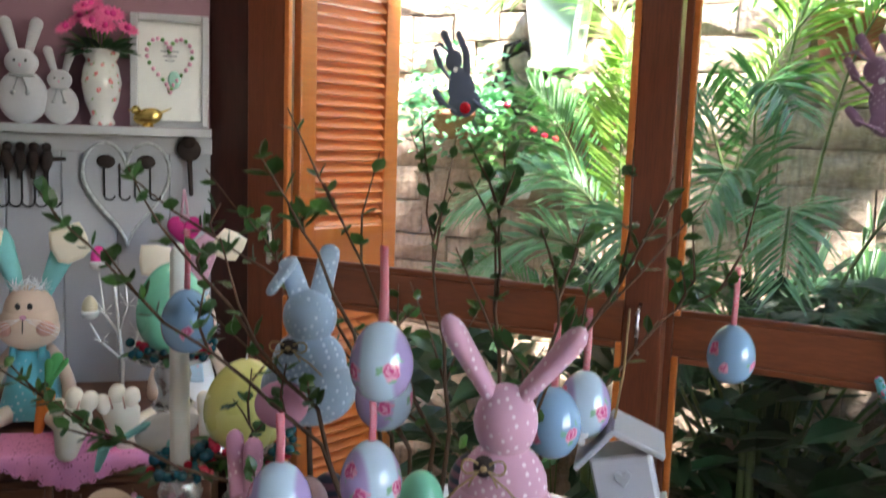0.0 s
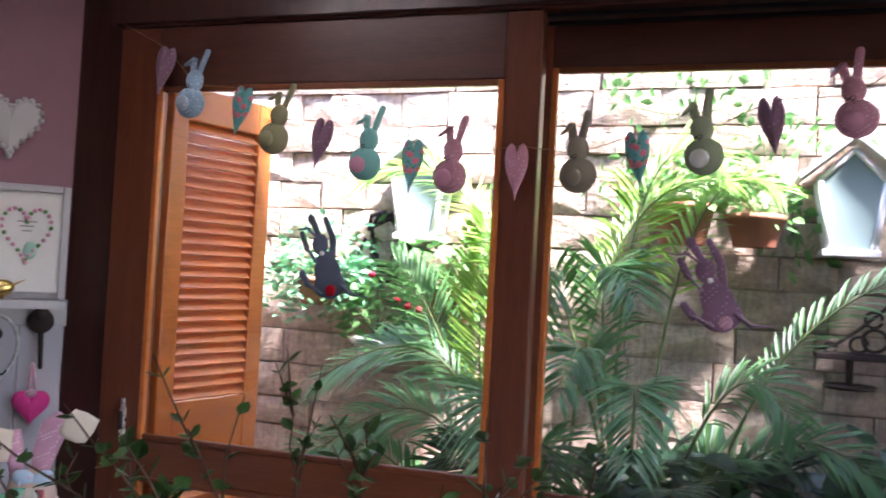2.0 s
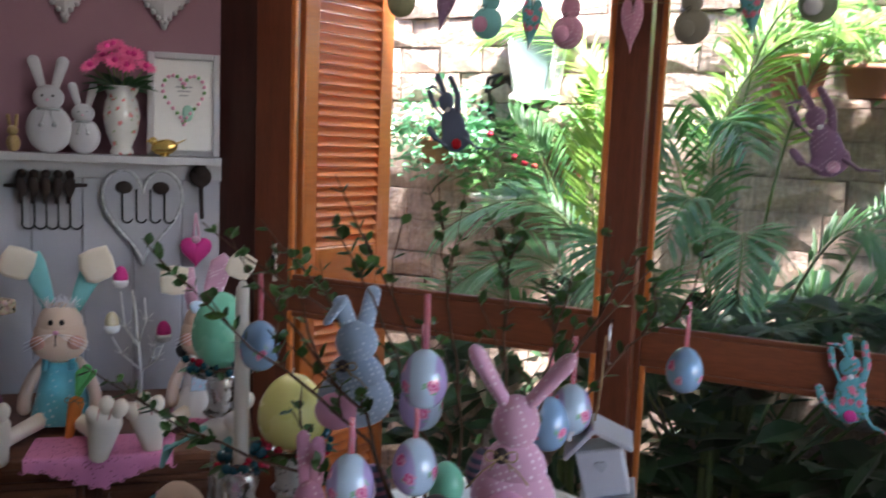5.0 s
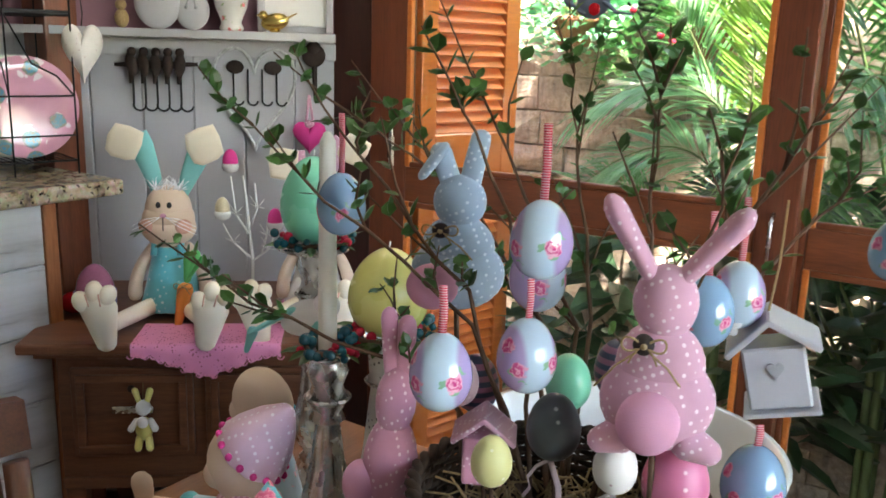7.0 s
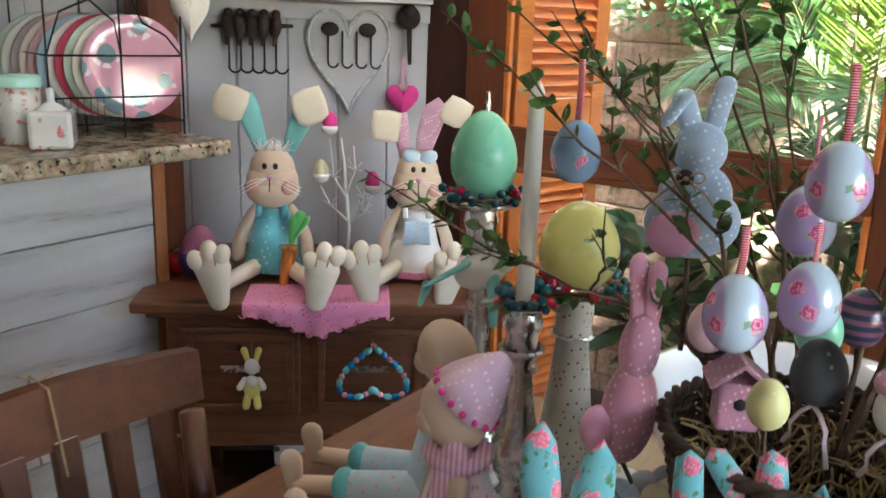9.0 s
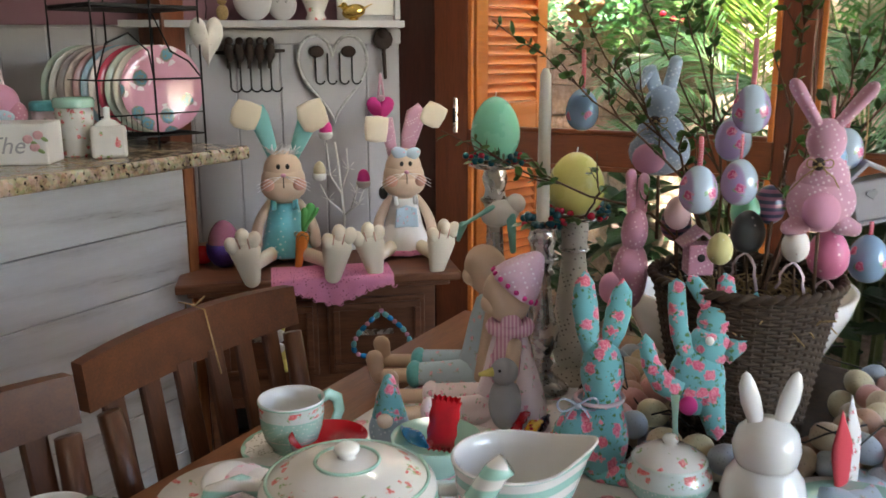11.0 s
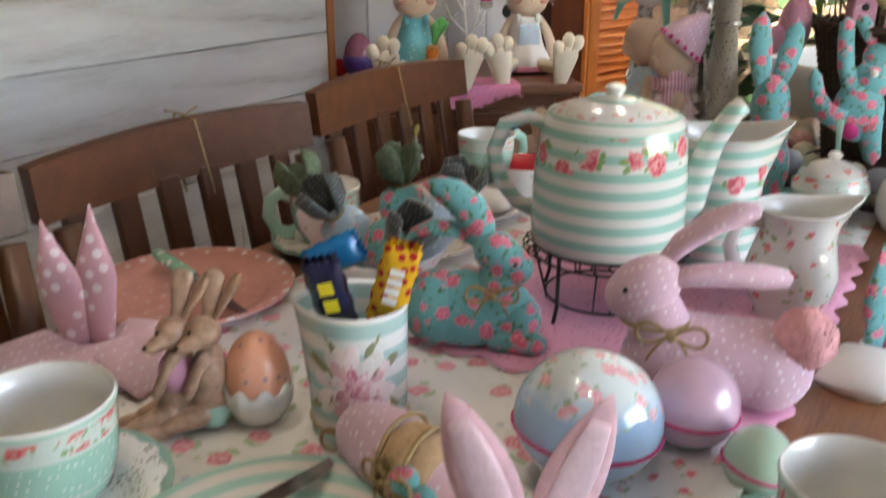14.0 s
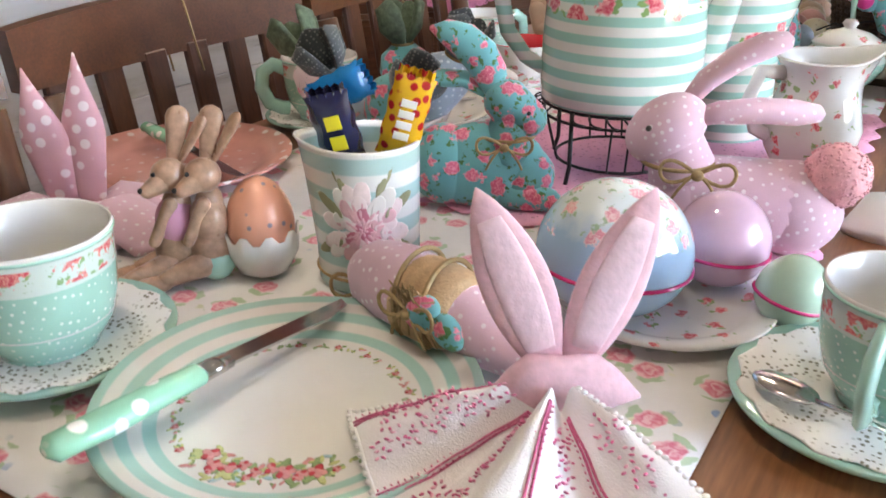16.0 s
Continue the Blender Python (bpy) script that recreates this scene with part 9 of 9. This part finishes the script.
# ---- candlesticks ----
def candlestick(m, height, label, dish, body):
    c = thing("candlestick", m, label, "candlestick", "candlesticks")
    k = height
    prof = [(0.055, 0), (0.056, 0.008), (0.042, 0.018), (0.03, 0.03)]
    part("foot", Shape().turn(prof, SILVER if body is SILVER else body, 32), c)
    if body is SILVER:
        prof = [(0.03, 0.03), (0.02, 0.045), (0.026, 0.055), (0.018, 0.065), (0.03, 0.09), (0.033, 0.12), (0.022, 0.17), (0.016, k * 0.7), (0.024, k * 0.72), (0.018, k * 0.75), (0.026, k * 0.8), (0.02, k * 0.86), (0.027, k * 0.92), (0.022, k * 0.97)]
        wave = lambda b, i: 1 + (0.05 * math.sin(10 * b + i * 1.2) if 4 <= i <= 6 else 0)
    else:
        prof = [(0.03, 0.03), (0.038, 0.06), (0.04, 0.1), (0.03, 0.18), (0.022, k * 0.78), (0.027, k * 0.8), (0.024, k * 0.84), (0.026, k * 0.93), (0.024, k * 0.97)]
        wave = None
    part("stem", Shape().turn(prof, body, 32, wave=wave), c)
    part("collar", Shape().turn([(0.028, k * 0.8), (0.031, k * 0.81), (0.028, k * 0.82)], SILVER, 28), c, "silver collar")
    part("pan", Shape().turn([(0.02, k * 0.965), (dish * 0.8, k * 0.975), (dish, k * 0.985), (dish * 1.02, k), (dish * 0.95, k), (dish * 0.75, k * 0.985), (0, k * 0.985)], SILVER, 36), c, "fluted silver pan")
    return c


candlestick(pose(-0.908, 0.918, 0.752), 0.405, "tall silvered candlestick with a fluted pan", 0.055, SILVER)
candlestick(pose(-0.731, 0.750, 0.752), 0.32, "turned antique silver candlestick", 0.032, SILVER)
candlestick(pose(-0.700, 0.835, 0.752), 0.325, "cream candlestick speckled with dark dots", 0.04, CREAM_DOT)


def egg_candle(m, r, h, mat, label):
    c = thing("egg_candle", m, label, "candle", "egg candles")
    part("wax", Shape().ball((0, 0, h), (r, r, h), mat, egg=0.14, seg=36, rings=24), c)
    part("wick", Shape().tube([(0, 0, 2 * h - 0.001), (0.0015, 0, 2 * h + 0.009)], 0.0012, WHITE_CLOTH, 5), c)


egg_candle(pose(-0.908, 0.918, 1.158), 0.050, 0.067, WAX_GREEN, "glossy green egg-shaped candle")
egg_candle(pose(-0.700, 0.835, 1.078), 0.053, 0.060, WAX_YELLOW, "glossy yellow egg-shaped candle")
c = thing("taper_candle", pose(-0.731, 0.750, 1.070), "tall ivory taper candle", "candle")
part("wax", Shape().turn([(0.0115, 0), (0.0115, 0.08), (0.0105, 0.2), (0.0095, 0.27), (0.004, 0.281), (0, 0.282)], WAX_WHITE, 20, wave=lambda b, i: 1 + 0.05 * math.sin(8 * b)), c)


def berry_wreath(m, r, label, seed, leaves=14):
    w = thing("berry_wreath", m, label, "wreath", "berry wreaths")
    rr = random.Random(seed)
    part("ring", Shape().tube(arc((0, 0, 0), r, 0, 350, 28, "xy"), 0.0035, BRANCH, 6, closed=True), w)
    s = Shape()
    for k in range(34):
        a = rr.uniform(0, 6.28)
        q = r + rr.uniform(-0.008, 0.014)
        part("berry", Shape().ball((q * math.cos(a), q * math.sin(a), rr.uniform(-0.006, 0.012)), rr.uniform(0.005, 0.0078), BERRY_RED if rr.random() < 0.35 else BERRY_BLUE, seg=12, rings=8), w)
    for k in range(leaves):
        a = rr.uniform(0, 6.28)
        d = (math.cos(a), math.sin(a), rr.uniform(-0.3, 0.5))
        leaf_faces(s, (r * d[0], r * d[1], 0), d, (d[1], -d[0], 0.2), rr.uniform(0.02, 0.036), 0.007, BOX_LEAF)
    part("leaves", s, w)


berry_wreath(pose(-0.908, 0.918, 1.164), 0.05, "red and teal berry wreath round a green candle", 1)
berry_wreath(pose(-0.731, 0.750, 1.078), 0.026, "red and teal berry wreath round a taper", 2, 22)
berry_wreath(pose(-0.700, 0.835, 1.084), 0.05, "red and teal berry wreath round a yellow candle", 3, 26)
branch("leafy_sprig", [(-0.66, 0.79, 1.085), (-0.63, 0.76, 1.14), (-0.64, 0.74, 1.18)], 1, 91, "leafy sprig at the yellow candle", 0.03, 0.0022, 2)

# dove-white cloth bird with a teal wing on the tall candlestick
s = Shape()
s.ball((0, 0, 0), (0.04, 0.026, 0.026), WHITE_CLOTH, (0, -18, 0))
s.limb((-0.02, -0.01, 0.012), (-0.075, -0.02, -0.02), 0.012, 0.008, TEAL_CLOTH, 10, 0.4)
s.limb((-0.075, -0.02, -0.02), (-0.085, -0.02, -0.05), 0.008, 0.004, TEAL_CLOTH, 10, 0.4)
s.limb((0.02, -0.02, -0.005), (0.024, -0.03, -0.07), 0.01, 0.006, TEAL_CLOTH, 10, 0.4)
s.ball((0.03, -0.002, 0.02), 0.02, WHITE_CLOTH)
s.make("cloth_bow", None, pose(-0.865, 0.855, 1.065, 0, 0, 28), "white cloth bow with teal ends tied to a candlestick", "bow")


# ---- dolls and floral rabbits on the table ----
def tilda(m, label, coat, trim, hat, legs, tall=1.0, duck=False):
    """A slim beige cloth doll that sits with its long legs out to local -x."""
    s = Shape()
    s.limb((0, 0, 0.03), (0.005, 0, 0.14), 0.04, 0.022, SKIN_CLOTH)
    s.turn([(0.062, 0.0), (0.06, 0.02), (0.046, 0.07), (0.034, 0.12), (0.022, 0.155), (0.012, 0.16)], coat, 24, wave=lambda b, i: 1 + 0.05 * math.sin(7 * b + i))
    s.ball((-0.006, 0, 0.205), (0.038, 0.032, 0.046), SKIN_CLOTH, (0, -18, 0))
    s.ball((-0.03, -0.004, 0.195), (0.018, 0.018, 0.018), SKIN_CLOTH)
    if hat:
        s.turn([(0.040, 0), (0.043, 0.006), (0.037, 0.026), (0.024, 0.052), (0.009, 0.072), (0, 0.075)], hat, 24, pose(0.002, 0, 0.217, 0, 38, 0), wave=lambda b, i: 1 + 0.04 * math.sin(9 * b))
        for k in range(16):
            a = radians(22.5 * k)
            p = pose(0.002, 0, 0.217, 0, 38, 0) @ Vector((0.043 * math.cos(a), 0.043 * math.sin(a), 0.007))
            s.ball(p, 0.0042, HOT_PINK, seg=8, rings=6)
        for y in (-1, 1):
            s.limb((0.0, y * 0.026, 0.165), (-0.01, y * 0.034, 0.09), 0.018, 0.026, trim, 12, 0.45)
        s.tube(arc((0, 0, 0.155), 0.028, 0, 350, 20, "xy"), 0.012, trim, 8, closed=True)
    for y in (-1, 1):
        s.limb((0.005, y * 0.036, 0.135), (-0.012, y * 0.062, 0.03), 0.012, 0.012, SKIN_CLOTH, 10)
        s.limb((-0.03, y * 0.024, 0.022), (-0.125, y * 0.035, 0.022), 0.026, 0.02, coat, 12)
        s.ball((-0.13, y * 0.035, 0.022), (0.016, 0.024, 0.024), legs, seg=14, rings=10)
        s.limb((-0.132, y * 0.035, 0.02), (-0.19, y * 0.04, 0.018), 0.013, 0.012, SKIN_CLOTH, 12)
        s.limb((-0.195, y * 0.04, 0.016), (-0.2, y * 0.04, 0.05), 0.012, 0.016, SKIN_CLOTH, 12, 0.7)
    if duck:
        s.ball((-0.01, -0.052, 0.045), (0.026, 0.026, 0.045), GREY_CLOTH)
        s.ball((-0.012, -0.06, 0.1), (0.022, 0.02, 0.022), GREY_CLOTH)
        s.tube([(-0.03, -0.066, 0.102), (-0.052, -0.072, 0.1)], [0.008, 0.003], WAX_YELLOW, 8)
        s.ball((-0.02, -0.078, 0.108), 0.0025, BLACK, seg=8, rings=6)
    s.make("cloth_doll", None, m, label, "doll", "cloth dolls")


tilda(pose(-0.73, 0.61, 0.753, 0, 0, 28) @ Matrix.Scale(1.07, 4), "beige cloth doll in pink sprig dress and pink bonnet", PINK_FLORAL, PINK_RIB, PINK_LINEN, PINK_FLORAL, duck=True)
tilda(pose(-0.835, 0.745, 0.753, 0, 0, 24) @ Matrix.Scale(1.09, 4), "beige cloth doll in pale blue floral clothes", BLUE_FLORAL, BLUE_PALE, None, SATIN)
s = Shape()
s.ball((0.0, 0, 0.06), (0.042, 0.038, 0.065), TEAL_FLORAL)
s.ball((-0.028, 0.0, 0.055), (0.04, 0.036, 0.05), TEAL_FLORAL)
s.limb((0.004, 0, 0.07), (0.004, 0, 0.14), 0.036, 0.024, TEAL_FLORAL, 16)
s.ball((-0.058, -0.012, 0.03), (0.016, 0.016, 0.016), PINK_PLAIN)
s.tube(arc((0.0, 0, 0.118), 0.034, 0, 350, 20, "xy"), 0.003, WHITE_RIBBON, 6, closed=True)
bow(s, (-0.034, -0.022, 0.116), 0.03, BLUE_PALE)
s.limb((0.0, -0.01, 0.012), (0.034, -0.03, 0.014), 0.018, 0.016, TEAL_FLORAL)
toy = make_parts(s, "rabbit_soft_toy", pose(-0.518, 0.476, 0.752, 0, -2, 28) @ Matrix.Diagonal((1.04, 1.04, 1.08, 1.0)), "tall turquoise rose-print cloth rabbit standing upright", "soft toy", "", {TEAL_FLORAL: "body", PINK_PLAIN: "tail", WHITE_RIBBON: "ribbon", BLUE_PALE: "bow"})
part("head", Shape().ball((0.004, 0, 0.155), (0.031, 0.028, 0.048), TEAL_FLORAL), toy)
part("ear", Shape().tube([(-0.012, 0, 0.185), (-0.016, 0, 0.215), (-0.02, 0.002, 0.25), (-0.02, 0.004, 0.28), (-0.018, 0.004, 0.298)], [0.011, 0.0165, 0.0185, 0.014, 0.001], TEAL_FLORAL, 14, 0.5), toy)
part("ear", Shape().tube([(0.012, 0, 0.185), (0.020, 0, 0.21), (0.027, 0, 0.24), (0.032, 0, 0.268), (0.033, 0, 0.286)], [0.011, 0.0165, 0.0185, 0.014, 0.001], TEAL_FLORAL, 14, 0.5), toy)
# floral rabbit leaning on the basket, arms and ears raised
def basket_rabbit(m, mat, label):
    """A flat cloth rabbit seen from behind, that climbs with one arm straight up and one leg out to the side."""
    toy = thing("leaping_rabbit", m, label, "soft toy")
    part("body", Shape().ball((0.0, 0, -0.008), (0.041, 0.016, 0.052), mat).ball((0.016, 0, 0.04), (0.031, 0.014, 0.034), mat), toy)
    part("head", Shape().ball((0.022, 0, 0.078), (0.024, 0.014, 0.026), mat), toy)
    for name, pts, rad in (("ear", [(0.016, 0.094), (0.004, 0.116), (-0.01, 0.136), (-0.014, 0.142)], [0.009, 0.0125, 0.0105, 0.001]), ("ear", [(0.034, 0.09), (0.039, 0.116), (0.038, 0.138), (0.036, 0.146)], [0.010, 0.0145, 0.0115, 0.001]),
                           ("arm", [(-0.012, 0.03), (-0.026, 0.06), (-0.03, 0.1), (-0.031, 0.13), (-0.031, 0.138)], [0.017, 0.0135, 0.0135, 0.012, 0.001]), ("arm", [(0.036, 0.03), (0.058, 0.044), (0.074, 0.07), (0.08, 0.1), (0.081, 0.12)], [0.018, 0.0135, 0.0125, 0.0125, 0.001]),
                           ("leg", [(-0.022, -0.02), (-0.05, -0.012), (-0.066, 0.014), (-0.072, 0.044), (-0.074, 0.058)], [0.026, 0.017, 0.0135, 0.011, 0.001]), ("leg", [(0.016, -0.03), (0.024, -0.06), (0.03, -0.085), (0.032, -0.096)], [0.026, 0.018, 0.014, 0.001])):
        limb = Shape().tube([(x, 0, z) for x, z in pts], rad, mat, 12)
        limb.v = [(x, y * 0.6, z) for x, y, z in limb.v]
        part(name, limb, toy)
    part("tail", Shape().ball((-0.015, -0.017, -0.042), (0.0135, 0.010, 0.0135), HOT_PINK), toy, "round hot pink tail")
    part("button", Shape().ball((0.013, -0.017, 0.051), (0.0065, 0.004, 0.0065), WHITE_CLOTH, seg=12, rings=6), toy, "small white button")


def leaping_rabbit(m, mat, label, k, tail, flat=0.5, group="", button=WHITE_CLOTH):
    """A flat cloth rabbit seen from behind: pear-shaped body, small head, folded ears, raised arms and spread feet."""
    toy = thing("leaping_rabbit", m, label, "soft toy", group)
    part("body", Shape().ball((0.0, 0, -0.012 * k), (0.034 * k, 0.008, 0.058 * k), mat).ball((0.0, 0, -0.036 * k), (0.041 * k, 0.008, 0.032 * k), mat), toy)
    part("head", Shape().ball((-0.006 * k, 0, 0.062 * k), (0.0215 * k, 0.008, 0.025 * k), mat, (0, 20, 0)), toy)
    limbs = {"ear": [[((-0.006, 0.082), (-0.018, 0.128), 0.008, 0.011)], [((-0.012, 0.08), (-0.032, 0.106), 0.008, 0.01), ((-0.032, 0.106), (-0.052, 0.108), 0.01, 0.007)]],
             "arm": [[((-0.024, 0.026), (-0.042, 0.06), 0.011, 0.009), ((-0.042, 0.06), (-0.048, 0.096), 0.009, 0.008)], [((0.02, 0.03), (0.028, 0.07), 0.011, 0.01), ((0.028, 0.07), (0.018, 0.118), 0.01, 0.008)]],
             "leg": [[((-0.03, -0.045), (-0.056, -0.022), 0.016, 0.01), ((-0.056, -0.022), (-0.066, 0.004), 0.011, 0.01)], [((0.032, -0.045), (0.05, -0.068), 0.016, 0.01), ((0.05, -0.068), (0.084, -0.08), 0.01, 0.008)]]}
    for name, pair in limbs.items():
        for pieces in pair:
            s = Shape()
            for a, b, r0, r1 in pieces:
                s.limb((a[0] * k, 0, a[1] * k), (b[0] * k, 0.0, b[1] * k), r0 * k * 0.88, r1 * k * 0.88, mat, 12, flat)
            part(name, s, toy)
    part("tail", Shape().ball((0.004 * k, -0.009, -0.05 * k), (0.014 * k, 0.005, 0.014 * k), tail), toy, "round tail of another cloth")
    part("button", Shape().ball((-0.002 * k, -0.009, 0.04 * k), (0.006 * k, 0.003, 0.006 * k), button, seg=12, rings=6), toy, "small round button")


basket_rabbit(pose(-0.390, 0.508, 0.928, -9, 0, 26), TEAL_FLORAL, "turquoise rose-print cloth rabbit leaning on the basket")
leaping_rabbit(pose(-0.965, 1.965, 1.612, 0, -14, 0), DENIM, "slate blue felt rabbit stuck to the door glass", 1.1, RED_WRAP, 0.35, "rabbits on the door glass")
leaping_rabbit(pose(-0.008, 2.089, 1.592, 0, -18, 0), PURPLE_FELT, "mauve dotted felt rabbit stuck to the door glass", 1.15, PINK_SOFT, 0.35, "rabbits on the door glass")
leaping_rabbit(pose(0.10, 2.063, 0.985, 0, 0, 0), TEAL_FLORAL, "turquoise rose-print rabbit hung on the door rail", 1.1, HOT_PINK, 0.4)
# small cloth gnome toys beside the far cup
s = Shape()
s.ball((0, 0, 0.035), (0.034, 0.03, 0.038), BLUE_PALE)
s.turn([(0.028, 0.06), (0.02, 0.09), (0.008, 0.125), (0, 0.13)], TEAL_FLORAL, 20)
s.ball((-0.005, -0.026, 0.06), (0.013, 0.01, 0.012), SKIN_CLOTH)
s.ball((0.04, 0.01, 0.02), (0.03, 0.03, 0.02), PINK_FLORAL)
s.make("cloth_hen", None, pose(-0.845, 0.40, 0.753, 0, 0, 28), "small blue dotted cloth hen with a floral hood", "soft toy")


# ---- garland across the doors ----
items = [("h", -1.461, 2.141, PURPLE_FELT, 12), ("b", -1.367, 2.08, BLUE_FELT, 8), ("h", -1.215, 2.028, TEAL_FLORAL, 12), ("b", -1.107, 1.984, OLIVE_FELT, 10), ("h", -0.978, 1.941, PURPLE_FELT, 12),
         ("b", -0.85, 1.921, TEAL_CLOTH, 6), ("h", -0.729, 1.888, TEAL_FLORAL, 4), ("b", -0.628, 1.893, PINK_FELT, 3), ("h", -0.467, 1.878, PINK_FELT, 0), ("b", -0.324, 1.90, TAUPE_FELT, -4),
         ("h", -0.189, 1.908, TEAL_FLORAL, -6), ("b", -0.052, 1.945, SAGE_FELT, -8), ("h", 0.091, 1.981, PURPLE_FELT, -8), ("b", 0.249, 2.026, PINK_FELT, -10), ("h", 0.402, 2.092, TEAL_FLORAL, -14)]
line = []
for kind, x, z, mt, tilt in items:
    line.append((x, 1.925, z + (0.05 if kind == "h" else 0.012)))
    if kind == "h":
        s = Shape().slab([(a, b - 0.012) for a, b in heart_outline(0.056, 0.135, 32)], 0.018, mt, puff=0.3)
        s.make("felt_heart", None, pose(x, 1.915, z, 0, tilt, 0), {PURPLE_FELT: "mauve dotted", PINK_FELT: "pink dotted", TEAL_FLORAL: "turquoise floral"}[mt] + " cloth heart on the garland string", "felt heart", "garland hearts")
    else:
        s = Shape()
        s.ball((0, 0, -0.04), (0.043, 0.022, 0.042), mt)
        s.ball((0.002, 0, 0.02), (0.025, 0.018, 0.03), mt)
        s.limb((0.012, 0, 0.045), (0.026, 0, 0.1), 0.009, 0.009, mt, 10, 0.5)
        s.limb((-0.008, 0, 0.045), (-0.012, 0, 0.072), 0.009, 0.011, mt, 10, 0.5)
        s.limb((-0.012, 0, 0.074), (-0.032, 0, 0.06), 0.011, 0.008, mt, 10, 0.5)
        s.ball((-0.01, -0.02, -0.046), (0.021, 0.012, 0.021), {BLUE_FELT: BLUE_PALE, TEAL_CLOTH: PINK_PLAIN, SAGE_FELT: WHITE_CLOTH, PINK_FELT: PINK_PLAIN}.get(mt, mt))
        bow(s, (-0.012, -0.018, 0.0), 0.014, BLACK)
        s.make("garland_rabbit", None, pose(x, 1.915, z, 0, tilt, 0), {BLUE_FELT: "blue dotted", OLIVE_FELT: "olive", TEAL_CLOTH: "teal", PINK_FELT: "pink dotted", TAUPE_FELT: "taupe", SAGE_FELT: "sage green"}[mt] + " cloth rabbit with a round tail on the garland", "garland rabbit", "garland rabbits")
line = [(-1.62, 1.93, 2.27)] + line + [(0.72, 1.925, 2.26)]
Shape().tube(line, 0.0012, TWINE, 4).make("garland_string", None, None, "thin jute string of the garland across the doors", "string")


# ---- lamps of the room ----
# the last two, over the corner, are unseen and added to brighten the dolls
for x, y in ((-0.9, -0.7), (-0.1, -1.1), (-1.35, 1.1), (-1.0, 1.3)):
    dl = thing("ceiling_downlight", pose(x, y, 2.585), "small round white ceiling downlight", "downlight", "ceiling downlights")
    part("ring", Shape().turn([(0.05, 0.0), (0.06, 0.004), (0.06, 0.034), (0.045, 0.034), (0.045, 0.004)], WHITE_METAL, 28), dl)
    m_, nt_, b_ = base_material("lit_bulb", 0.4)
    b_.inputs["Emission Color"].default_value = (1, 0.93, 0.82, 1)
    b_.inputs["Emission Strength"].default_value = 14.0
    part("bulb", Shape().turn([(0.043, 0.02), (0.043, 0.03), (0, 0.03)], m_, 24), dl)
